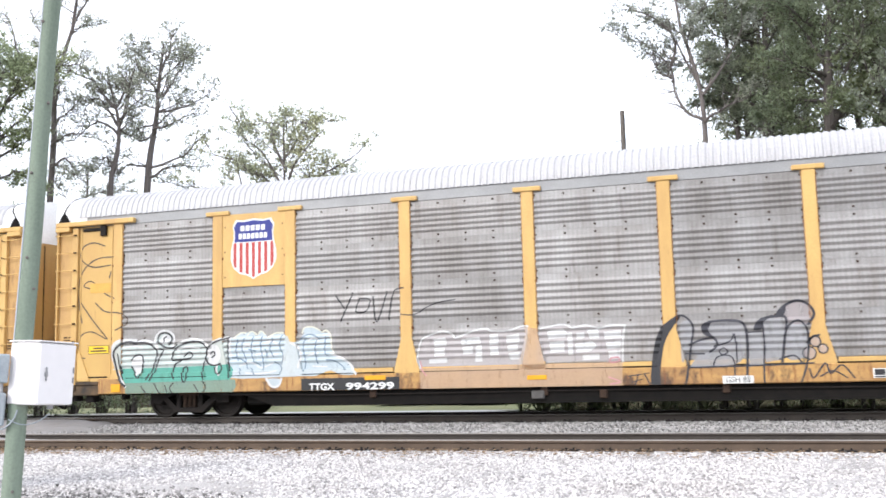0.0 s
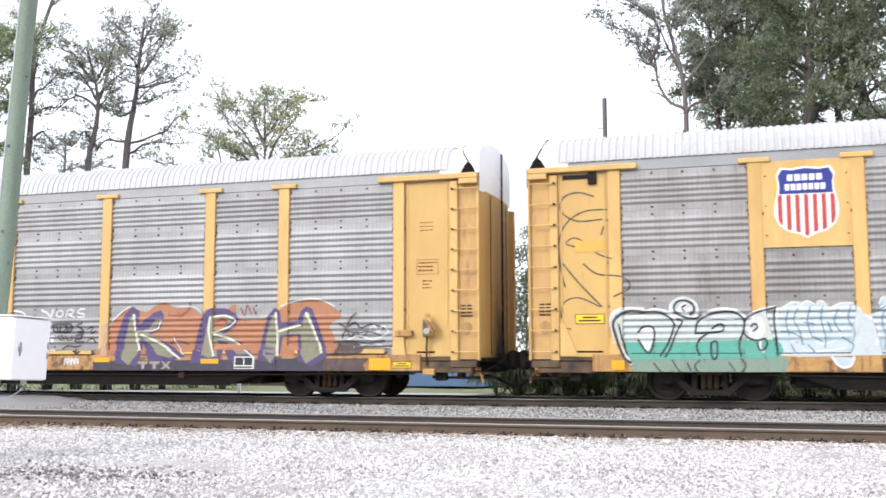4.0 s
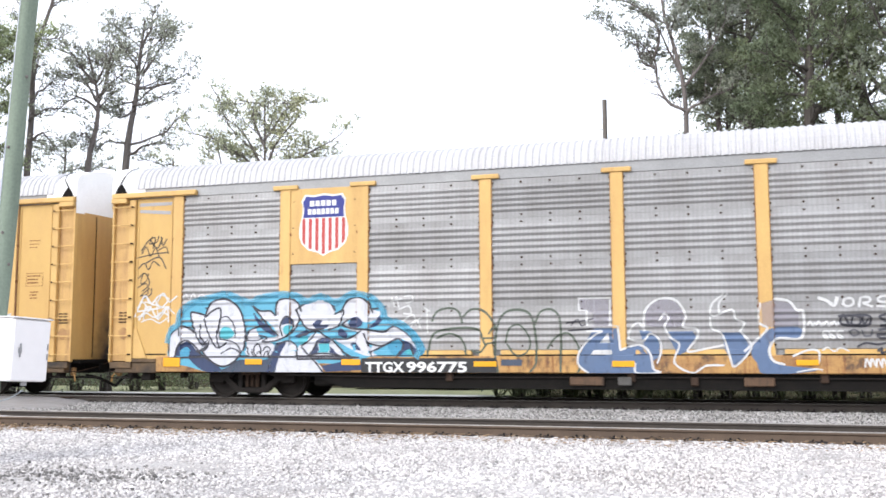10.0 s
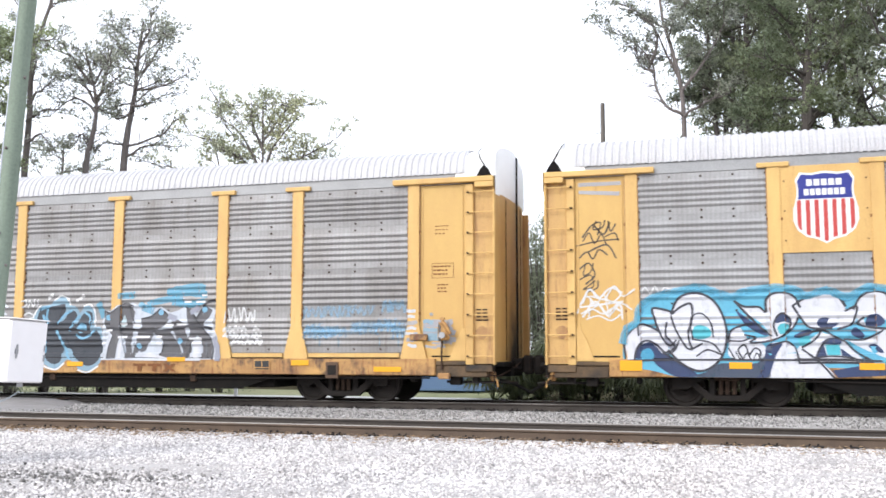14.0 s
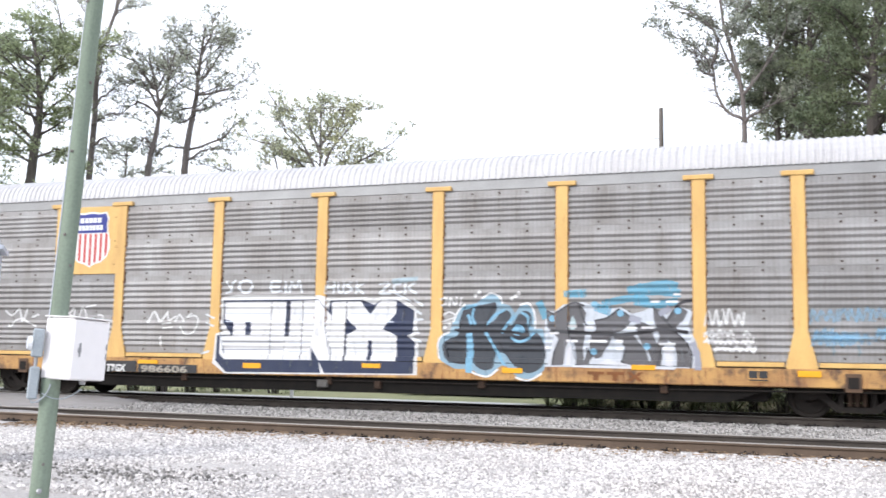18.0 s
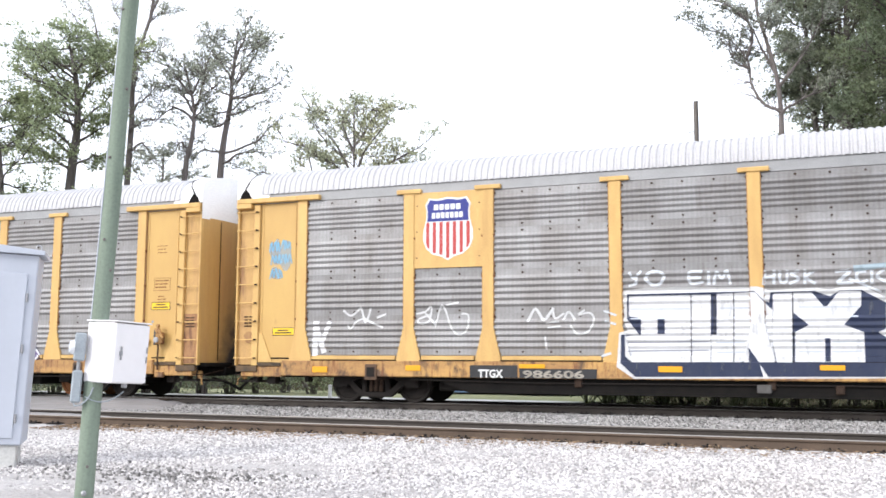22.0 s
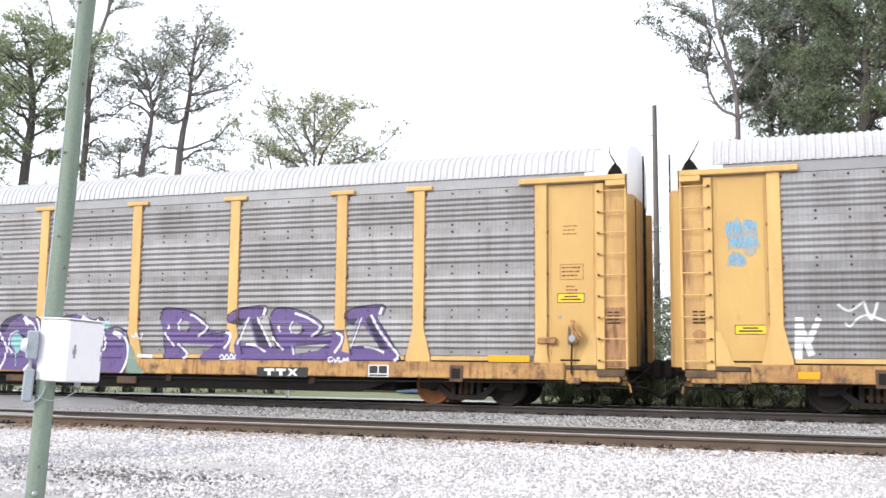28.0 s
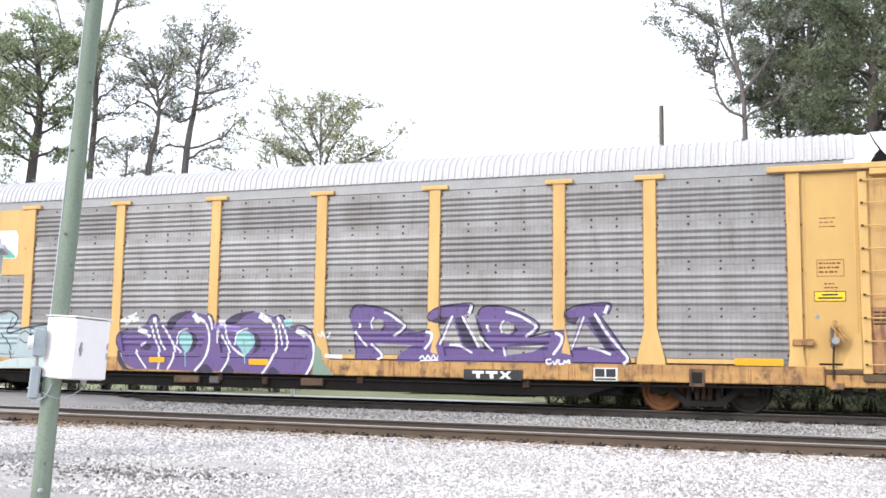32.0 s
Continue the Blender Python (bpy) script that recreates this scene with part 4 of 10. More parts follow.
        part("train_line", Shape().tube([(sg * 12.5, -1.1, 0.47), (sg * 13.3, -1.08, 0.46), (sg * 13.75, -0.9, 0.46), (sg * 14.0, -0.7, 0.44)], 0.03, 7), IRON, uf)
        for x, z0, w in ((12.62, 0.40, 0.24), (13.12, 0.44, 0.14), (11.72, 0.46, 0.1)):
            part("hanging_bracket", Shape().box(min(sg * x, sg * (x + w)), max(sg * x, sg * (x + w)), SIDE + 0.2, SIDE + 0.45, z0, 0.574, 0.02), IRON, uf)
        # the blank bay at each end: door plate with frame, beam above, corner ladder
        a = (sg * 11.97, sg * 13.03)
        dp = part("end_panel", Shape().box(min(a), max(a), SIDE + 0.06, SIDE + 0.0985, 0.84, 4.78, 0.008), DOOR_YELLOW, car, "plain yellow steel end panel")
        part("seam", Shape().box(min(a) + 0.06, min(a) + 0.085, SIDE + 0.045, SIDE + 0.0595, 1.1, 4.7, 0.004), YELLOW, dp)
        part("seam", Shape().box(max(a) - 0.085, max(a) - 0.06, SIDE + 0.045, SIDE + 0.0595, 1.1, 4.7, 0.004), YELLOW, dp)
        part("gusset_plate", Shape().prism([(sg * 12.64, 0.93), (sg * 13.02, 0.93), (sg * 13.02, 1.62), (sg * 12.93, 1.62)], SIDE + 0.035, SIDE + 0.0595), YELLOW, dp)
        if sg > 0 and number > 30:
            part("round_badge", Shape().disc(0, 0, 0, 0.04, 0.0, 14, rings=[(-0.004, 0.035), (0.0, 0.04)]), STRIP, dp, at=(sg * 12.24, SIDE + 0.0575, 1.93))
        part("door_slot", Shape().box(min(a) + 0.28, max(a) - 0.16, SIDE + 0.052, SIDE + 0.0597, 1.0, 1.035, 0.004), BLACK, dp, "dark slot at the foot of the panel")
        part("kick_plate", Shape().box(min(a) + 0.1, max(a) - 0.1, SIDE + 0.04, SIDE + 0.0595, 0.86, 0.9, 0.004), IRON, dp)
        b = (sg * 11.36, sg * 13.67)
        part("top_beam", Shape().box(min(b), max(b), SIDE - 0.07, SIDE + 0.08, 4.80, 4.92, 0.015), YELLOW, car)
        bb = (sg * 13.25, sg * 13.67)
        part("beam_end", Shape().box(min(bb), max(bb), SIDE - 0.075, SIDE + 0.1, 4.68, 4.797, 0.01), YELLOW, car)
        ladder(car, sg, number == 44 and sg > 0)
        coupler(car, sg)
        truck(car, sg * 10.03, number == 44 and sg > 0)
        # black triangle drawn for the shadow at the roof end's lower corner
        part("corner_gusset", Shape().prism([(sg * 13.28, 4.93), (sg * 13.62, 4.93), (sg * 13.56, 5.06), (sg * 13.46, 5.18), (sg * 13.37, 5.09)], SIDE - 0.014, SIDE - 0.002), BLACK, car)
        arch = [(sg * 13.46, SIDE - 0.012, 5.17), (sg * 13.36, SIDE + 0.0, 5.335), (sg * 13.32, -1.43, 5.445), (sg * 13.30, -1.3, 5.545), (sg * 13.29, -1.0, 5.645)]
        part("edge_seal", Shape().tube(arch, [0.016, 0.015, 0.013, 0.011, 0.008], 5), BLACK, car, "black rubber seal round the roof end")
    hand_brake(car)
    # stencilled notices on the right end panel
    s = Shape()
    y = SIDE + 0.0595
    for x0, x1, z0, z1 in ((12.25, 12.75, 3.04, 3.05), (12.25, 12.75, 2.72, 2.73), (12.25, 12.26, 2.72, 3.05), (12.74, 12.75, 2.72, 3.05)):
        s.box(x0, x1, y - 0.004, y, z0, z1, 0.001)
    bars(s, 12.32, 3.86, 3, y, 0.34, 0.02, 0.085, seed=number + 5)
    bars(s, 12.29, 2.96, 3, y, 0.42, 0.035, 0.085, seed=number)
    bars(s, 12.38, 2.56, 3, y, 0.24, 0.03, 0.075, seed=number + 1)
    tagged(part("stencil_bars", s, FRESH_RUST, car), kind="stuff")
    if emblem == "shield":
        shield(car)
    else:
        plain_emblem(car)
    return car


CAR_A = rail_car(11, "yellow autorack rail car, grey ribbed panels, pale turquoise graffiti", True, "shield")
CAR_B = rail_car(22, "yellow autorack rail car, grey panels, orange and white-blue graffiti", False, "shield")
CAR_C = rail_car(33, "yellow autorack rail car, grey panels, white block graffiti", True, "shield")
CAR_D = rail_car(44, "yellow autorack rail car, grey panels, purple graffiti", True, "hill")


# ---- spray paint on the cars ----
PAINT = {
    "skyfog": (0.09, 0.36, 0.50), "skyfog2": (0.12, 0.42, 0.60), "icewash": (0.60, 0.70, 0.75), "mint": (0.62, 0.69, 0.66), "turquoise": (0.1, 0.37, 0.29), "white": (0.6, 0.6, 0.595), "chalk": (0.62, 0.62, 0.615), "chalk2": (0.55, 0.58, 0.61), "bright": (0.66, 0.66, 0.665),
    "black": (0.03, 0.03, 0.034), "ink": (0.035, 0.035, 0.045), "coal": (0.03, 0.03, 0.035), "brown": (0.10, 0.075, 0.05), "ice2": (0.40, 0.52, 0.58),
    "steelblue": (0.22, 0.30, 0.38), "haze": (0.54, 0.50, 0.49), "peach": (0.60, 0.42, 0.28), "rose": (0.50, 0.24, 0.26), "silver": (0.38, 0.38, 0.39), "blush": (0.52, 0.46, 0.46),
    "sky": (0.10, 0.36, 0.50), "navy": (0.026, 0.042, 0.105), "navy3": (0.0155, 0.0245, 0.061), "navy2": (0.015, 0.024, 0.06), "pale": (0.57, 0.575, 0.61), "aqua": (0.07, 0.38, 0.44), "moss": (0.075, 0.095, 0.07),
    "slate": (0.05, 0.065, 0.10), "blue": (0.095, 0.145, 0.25), "lilac": (0.32, 0.30, 0.35), "orange": (0.45, 0.19, 0.092), "orange2": (0.42, 0.17, 0.085), "slatepurple": (0.045, 0.04, 0.06),
    "purple": (0.075, 0.052, 0.14), "olive": (0.27, 0.255, 0.17), "cream": (0.62, 0.61, 0.49), "maroon": (0.24, 0.055, 0.04), "sky2": (0.055, 0.27, 0.41), "iceband": (0.58, 0.62, 0.68), "shadegrey": (0.20, 0.21, 0.26), "charcoal": (0.040, 0.045, 0.055),
    "babyblue": (0.24, 0.37, 0.46), "greyblue": (0.27, 0.28, 0.33), "char2": (0.085, 0.085, 0.095), "faded": (0.42, 0.45, 0.50), "violet": (0.115, 0.072, 0.205),
    "deepviolet": (0.035, 0.026, 0.06), "teal": (0.24, 0.46, 0.45), "lavender": (0.26, 0.19, 0.44), "seafoam": (0.22, 0.36, 0.30), "babyblue2": (0.17, 0.36, 0.50), "bluescript": (0.22, 0.44, 0.62), "bluescript2": (0.34, 0.46, 0.54), "char3": (0.105, 0.10, 0.105), "smear": (0.085, 0.06, 0.065), "icegrey": (0.40, 0.50, 0.52), "icegrey2": (0.45, 0.52, 0.50),
}
PAINT_MATS = {}


THIN = {"blush": 0.55, "bluescript": 0.58, "bluescript2": 0.55, "seafoam": 0.35, "char3": 0.22, "smear": 0.25, "iceband": 0.22, "chalk": 0.1, "steelblue": 0.35, "mint": 0.3, "icewash": 0.3, "skyfog": 0.55, "skyfog2": 0.5, "ice2": 0.4, "haze": 0.35, "peach": 0.4, "silver": 0.35, "orange": 0.22, "orange2": 0.2, "olive": 0.2, "lilac": 0.55, "babyblue": 0.15, "faded": 0.35, "turquoise": 0.12, "icegrey": 0.2}


def worn(mat, low=0.56, high=0.78, least=0.04, most=0.6):
    """Let the coat wear thin in upright streaks, so that the steel shows through."""
    nt = mat.node_tree
    co = nt.nodes.new("ShaderNodeTexCoord")
    mp = nt.nodes.new("ShaderNodeMapping")
    mp.inputs["Scale"].default_value = (5.0, 1.0, 1.3)
    nt.links.new(co.outputs["Object"], mp.inputs[0])
    tex = nt.nodes.new("ShaderNodeTexNoise")
    tex.inputs["Scale"].default_value, tex.inputs["Detail"].default_value, tex.inputs["Roughness"].default_value = 1.6, 8, 0.7
    nt.links.new(mp.outputs[0], tex.inputs[0])
    mr = nt.nodes.new("ShaderNodeMapRange")
    mr.inputs[1].default_value, mr.inputs[2].default_value, mr.inputs[3].default_value, mr.inputs[4].default_value = low, high, least, most
    nt.links.new(tex.outputs[0], mr.inputs[0])
    clear = nt.nodes.new("ShaderNodeBsdfTransparent")
    mx = nt.nodes.new("ShaderNodeMixShader")
    nt.links.new(mr.outputs[0], mx.inputs[0])
    nt.links.new(nt.nodes["Principled BSDF"].outputs[0], mx.inputs[1])
    nt.links.new(clear.outputs[0], mx.inputs[2])
    nt.links.new(mx.outputs[0], nt.nodes["Material Output"].inputs[0])
    return mat


def paint(colour):
    if colour not in PAINT_MATS:
        c = PAINT[colour]
        PAINT_MATS[colour] = worn(surface("spray_paint_" + colour, c, 0.6, 0, tuple(0.78 * a + 0.03 for a in c), 2.5, 55, 0.5, 0.04, (1.5, 1, 0.8)), least=THIN.get(colour, 0.04), most=max(0.6, 0.35 + THIN.get(colour, 0)))
    return PAINT_MATS[colour]


def post_half(u, flare):
    """Nearest post and its half width at sill level."""
    n = min(POSTS, key=lambda p: abs(p - u))
    return n, flare and (abs(n) < 11 or flare == 2)


def skin(u, z, flare):
    """Depth of the car's near side at a place along it and a height."""
    if abs(u) > 11.975:
        return SIDE + 0.0595
    if z < SILL1 - 0.001:
        return SIDE - 0.015
    n, fl = post_half(u, flare)
    f, zk = (0.2883, 1.72) if fl else (0.1488, 1.25)
    half = 0.132 if z > zk else f + 0.007 + (0.125 - f) * (z - 1.04) / (zk - 1.04)
    if abs(u - n) <= half:
        return SIDE
    if z < SILL1 + 0.118:
        return SIDE - 0.012
    for (za, da), (zb, db) in zip(PROFILE, PROFILE[1:]):
        if za <= z <= zb:
            return PANEL_Y + da + (db - da) * (z - za) / max(1e-6, zb - za)
    return PANEL_Y


def smooth_path(pts, closed, steps=5):
    """Points on a rounded path through the given ones."""
    n = len(pts)
    if n < 3:
        return list(pts)
    out = []
    for i in range(n if closed else n - 1):
        p = [pts[(i + k) % n] if closed else pts[min(max(i + k, 0), n - 1)] for k in (-1, 0, 1, 2)]
        for s in range(steps):
            t = s / steps
            out.append(tuple(0.5 * (2 * p[1][a] + (p[2][a] - p[0][a]) * t + (2 * p[0][a] - 5 * p[1][a] + 4 * p[2][a] - p[3][a]) * t * t
                                    + (3 * p[1][a] - p[0][a] - 3 * p[2][a] + p[3][a]) * t ** 3) for a in (0, 1)))
    if not closed:
        out.append(tuple(pts[-1]))
    return out


class Graffiti:
    """One painted piece: colours lie one over another on the ribs, posts and sill."""

    def __init__(self, car, label):
        self.car, self.label, self.layers, self.shapes = car, label, {}, []
        self.flare = {CAR_B: 0, CAR_C: 2}.get(car, 1)
        self.lift = 0.0005 * sum(o.parent is car for o in bpy.data.objects if o.name.startswith("graffiti"))

    def put(self, kind, colour, verts, faces):
        self.shapes.append((kind, colour, verts, faces))
        self.layers.setdefault(colour, len(self.layers))

    def fill(self, colour, pts, rounded=True):
        pts = smooth_path(pts, True, 4) if rounded else pts
        self.put("painted_shape", colour, pts, [tuple(range(len(pts)))])

    def line(self, colour, width, pts, rounded=True):
        pts = [Vector(p) for p in (smooth_path(pts, False) if rounded else pts)]
        vs = []
        rng = random.Random(len(pts) * 7 + int(abs(pts[0].x) * 100))
        for i, p in enumerate(pts):
            d = (pts[min(i + 1, len(pts) - 1)] - pts[max(i - 1, 0)])
            d = d.normalized() if d.length > 1e-6 else Vector((1, 0))
            nrm = Vector((-d.y, d.x)) * width * 0.5 * rng.uniform(0.85, 1.12)
            ext = d * width * 0.35 * ((i == len(pts) - 1) - (i == 0))
            vs += [tuple(p + nrm + ext), tuple(p - nrm + ext)]
        self.put("stroke", colour, vs, [(2 * i, 2 * i + 1, 2 * i + 3, 2 * i + 2) for i in range(len(pts) - 1)])

    def dot(self, colour, c, r):
        self.fill(colour, [(c[0] + r * math.cos(a * 0.785), c[1] + r * math.sin(a * 0.785)) for a in range(8)])

    def ring(self, colour, c, r, width):
        self.line(colour, width, [(c[0] + r * math.cos(a * 0.785), c[1] + r * math.sin(a * 0.785)) for a in range(9)])

    def done(self):
        root = None
        for kind, colour, vs, fs in self.shapes:
            n = self.layers[colour]
            bm = bmesh.new()
            bv = [bm.verts.new((u, 0, max(SILL0 + 0.004, z))) for u, z in vs]
            for f in fs:
                try:
                    bm.faces.new([bv[i] for i in f])
                except ValueError:
                    pass
            bm.normal_update()
            bmesh.ops.triangulate(bm, faces=bm.faces)
            us, zs = [v.co.x for v in bm.verts], [v.co.z for v in bm.verts]
            cuts = [("z", z) for z, _ in PROFILE] + [("z", SILL1 - 0.002), ("z", SILL1 + 0.002), ("z", SILL1 + 0.114), ("z", SILL1 + 0.12)]
            for p in POSTS:
                for s in (-1, 1):
                    cuts += [("x", p + s * 0.1285), ("x", p + s * 0.136)]
                    if self.flare == 2 or self.flare and abs(p) < 11:
                        cuts += [("k", p, s, 0.0), ("k", p, s, 0.01)]
            for s in (-1, 1):
                cuts += [("x", s * 11.974), ("x", s * 11.978)]
            for c in cuts:
                if c[0] == "z":
                    if not min(zs) < c[1] < max(zs):
                        continue
                    co, no = (0, 0, c[1]), (0, 0, 1)
                elif c[0] == "x":
                    if not min(us) < c[1] < max(us):
                        continue
                    co, no = (c[1], 0, 0), (1, 0, 0)
                else:
                    if not min(us) - 0.4 < c[1] < max(us) + 0.4:
                        continue
                    co = (c[1] + c[2] * (0.2925 + c[3]), 0, 1.04)
                    no = Vector((1.72 - 1.04, 0, c[2] * (0.2883 - 0.125))).normalized()
                bmesh.ops.bisect_plane(bm, geom=bm.verts[:] + bm.edges[:] + bm.faces[:], plane_co=co, plane_no=no, dist=1e-5)
            for v in bm.verts:
                v.co.y = skin(v.co.x, v.co.z, self.flare) - 0.002 - self.lift - 0.0022 * n
            me = bpy.data.meshes.new(kind)
            bm.to_mesh(me)
            bm.free()
            me.materials.append(paint(colour))
            if root is None:
                root = place("graffiti", me, self.car, label=self.label)
            else:
                place(kind, me, root)


def text_mesh(word, u0, u1, z0, z1, y, mat, bold=0.03):
    """Words in the built-in font, fitted into a box on the car's side."""
    cu = bpy.data.curves.new("lettering", "FONT")
    cu.body, cu.offset = word, bold
    cu.resolution_u = 3
    ob = new("lettering", cu)
    me = bpy.data.meshes.new_from_object(ob.evaluated_get(bpy.context.evaluated_depsgraph_get()))
    bpy.data.objects.remove(ob)
    xs, ys = [v.co.x for v in me.vertices], [v.co.y for v in me.vertices]
    for v in me.vertices:
        x, z = v.co.x, v.co.y
        v.co = (u0 + (u1 - u0) * (x - min(xs)) / (max(xs) - min(xs)), y, z0 + (z1 - z0) * (z - min(ys)) / (max(ys) - min(ys)))
    me.materials.clear()
    me.materials.append(mat)
    return me


def lettering(plate, word, u0, u1, z0, z1, y, mat, label="white stencilled lettering", bold=0.03):
    """A stencilled word, each character a piece of its own."""
    whole = text_mesh(word, u0, u1, z0, z1, y, mat, bold)
    bm = bmesh.new()
    bm.from_mesh(whole)
    bpy.data.meshes.remove(whole)
    left = set(bm.verts)
    while left:
        group, todo = set(), [next(iter(left))]
        while todo:
            v = todo.pop()
            if v in group:
                continue
            group.add(v)
            todo += [e.other_vert(v) for e in v.link_edges]
        left -= group
        faces = {f for v in group for f in v.link_faces}
        number = {v: i for i, v in enumerate(sorted(group, key=lambda v: v.index))}
        me = bpy.data.meshes.new("letter")
        me.from_pydata([tuple(v.co) for v in number], [], [[number[v] for v in f.verts] for f in faces])
        me.materials.append(mat)
        place("letter", me, plate, label=label)
    bm.free()


SILL_Y = SIDE - 0.015


def amber(car, u0, u1, z0, z1):
    part("reflector", Shape().box(u0, u1, SILL_Y - 0.024, SILL_Y - 0.016, z0, z1, 0.003), AMBER, car, "amber reflector strip")


def sign(car, u0, u1, z0, z1, y=SILL_Y, mat=None):
    return part("sign_plate", Shape().box(u0, u1, y - 0.010, y, z0, z1, 0.002), mat or SIGN_BLACK, car)


def barred_label(car, u0, u1, z0, z1, frame_mat=WHITE):
    """A dark label with a pale frame and unreadable pale bars."""
    s = part("label_plate", Shape().box(u0, u1, SILL_Y - 0.022, SILL_Y - 0.014, z0, z1, 0.002), frame_mat, car, "black label with unreadable bars")
    w, h = u1 - u0, z1 - z0
    for i in range(2):
        part("dark_field", Shape().box(u0 + w * (0.06 + 0.46 * i), u0 + w * (0.46 + 0.46 * i), SILL_Y - 0.027, SILL_Y - 0.0222, z0 + h * 0.3, z1 - h * 0.08, 0.001), SIGN_BLACK, s)
    part("dark_field", Shape().box(u0 + w * 0.06, u1 - w * 0.08, SILL_Y - 0.027, SILL_Y - 0.0222, z0 + h * 0.07, z0 + h * 0.2, 0.001), SIGN_BLACK, s)


def sticker(car, u0, u1, z0, z1):
    """A yellow notice with a black edge and two lines too small to read."""
    y = SIDE + 0.0595 if abs(u0) > 11.97 else SILL_Y
    s = part("notice_sticker", Shape().box(u0, u1, y - 0.006, y, z0, z1, 0.001), SIGN_BLACK, car, "yellow notice with black border")
    part("field", Shape().box(u0 + 0.015, u1 - 0.015, y - 0.009, y - 0.0062, z0 + 0.015, z1 - 0.015, 0.001), LEMON, s)
    w, h = u1 - u0, z1 - z0
    part("text_bar", Shape().box(u0 + w * 0.25, u1 - w * 0.25, y - 0.012, y - 0.0092, z0 + h * 0.58, z0 + h * 0.74, 0.001), SIGN_BLACK, s)
    part("text_bar", Shape().box(u0 + w * 0.12, u1 - w * 0.12, y - 0.012, y - 0.0092, z0 + h * 0.26, z0 + h * 0.42, 0.001), SIGN_BLACK, s)


def three_marks(car, u0, u1, z0, z1, mat, back=None):
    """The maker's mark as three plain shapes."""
    y = SILL_Y
    if back:
        part("mark_plate", Shape().box(u0 - 0.2, u1 + 0.2, y - 0.024, y - 0.016, z0 - 0.03, z1 + 0.03, 0.002), back, car)
        y -= 0.009
    w = (u1 - u0) / 3
    for i in range(3):
        a = u0 + i * w
        if i < 2:
            out = [(a, z1), (a + w * 0.86, z1), (a + w * 0.86, z1 - 0.06), (a + w * 0.56, z1 - 0.06), (a + w * 0.56, z0), (a + w * 0.3, z0), (a + w * 0.3, z1 - 0.06), (a, z1 - 0.06)]
        else:
            m = (z0 + z1) / 2
            out = [(a, z1), (a + w * 0.25, z1), (a + w * 0.43, m + 0.03), (a + w * 0.62, z1), (a + w * 0.86, z1), (a + w * 0.58, m), (a + w * 0.86, z0), (a + w * 0.6, z0), (a + w * 0.43, m - 0.03), (a + w * 0.25, z0), (a, z0), (a + w * 0.28, m)]
        part("mark", Shape().prism(out, y - 0.020, y - 0.0165), mat, car)


g = Graffiti(CAR_A, "turquoise and white bubble-letter graffiti with black outlines")
g.fill("mint", [(-11.97, 1.66), (-11.89, 1.81), (-11.65, 1.88), (-11.25, 1.86), (-10.84, 1.79), (-10.68, 1.67), (-10.74, 1.9), (-10.61, 2.04), (-10.42, 2.05), (-10.27, 1.95), (-10.26, 1.75), (-10.05, 1.78), (-9.79, 1.84), (-9.51, 1.81), (-9.35, 1.68), (-9.02, 1.82), (-8.83, 1.86), (-8.76, 1.58), (-8.74, 1.21), (-11.68, 1.18), (-11.81, 1.28)])
g.fill("turquoise", [(-11.7, 1.21), (-10.31, 1.21), (-8.74, 1.25), (-8.64, 1.16), (-8.6, 1.02), (-8.69, 0.87), (-11.56, 0.84), (-11.64, 1.01)], False)
g.fill("seafoam", [(-11.56, 0.86), (-8.54, 0.9), (-8.51, 0.74), (-8.59, 0.57), (-11.55, 0.56)], False)
g.fill("white", [(-11.42, 1.41), (-11.32, 1.51), (-11.16, 1.52), (-11.09, 1.43), (-11.13, 1.22), (-11.21, 1.03), (-11.33, 1.16)])
g.fill("white", [(-9.31, 1.6), (-9.14, 1.72), (-8.98, 1.65), (-8.93, 1.43), (-9.06, 1.26), (-9.25, 1.33)])
g.fill("white", [(-10.6, 1.88), (-10.53, 1.99), (-10.39, 1.99), (-10.33, 1.89), (-10.42, 1.78), (-10.55, 1.79)])
g.line("white", 0.075, [(-11.56, 0.78), (-11.75, 1.06), (-11.89, 1.38), (-11.97, 1.66), (-11.87, 1.83), (-11.66, 1.9), (-11.3, 1.88)])
g.line("white", 0.05, [(-11.27, 1.83), (-11.08, 1.88), (-10.84, 1.83), (-10.66, 1.69)])
g.line("white", 0.05, [(-10.68, 1.7), (-10.75, 1.83), (-10.74, 1.97), (-10.61, 2.08), (-10.42, 2.09), (-10.26, 1.99), (-10.22, 1.83), (-10.28, 1.69)])
g.line("white", 0.05, [(-10.14, 1.76), (-9.79, 1.87), (-9.47, 1.83), (-9.31, 1.7)])
g.line("white", 0.05, [(-9.2, 1.76), (-8.96, 1.85), (-8.74, 1.89)])
g.line("white", 0.05, [(-9.02, 1.23), (-9.04, 1.09), (-8.98, 1.01)])
g.line("white", 0.04, [(-11.65, 1.72), (-11.38, 1.75), (-11.11, 1.71)])
g.line("white", 0.04, [(-10.15, 1.63), (-9.85, 1.69), (-9.53, 1.65)])
g.line("white", 0.04, [(-10.57, 1.53), (-10.68, 1.28), (-10.83, 0.97)])
g.line("black", 0.06, [(-11.27, 1.82), (-11.57, 1.85), (-11.8, 1.75), (-11.91, 1.59), (-11.86, 1.35), (-11.78, 1.09), (-11.68, 0.88), (-11.56, 0.79)])
g.line("black", 0.04, [(-11.35, 1.8), (-11.19, 1.83), (-10.98, 1.81), (-10.76, 1.69), (-10.67, 1.54)])
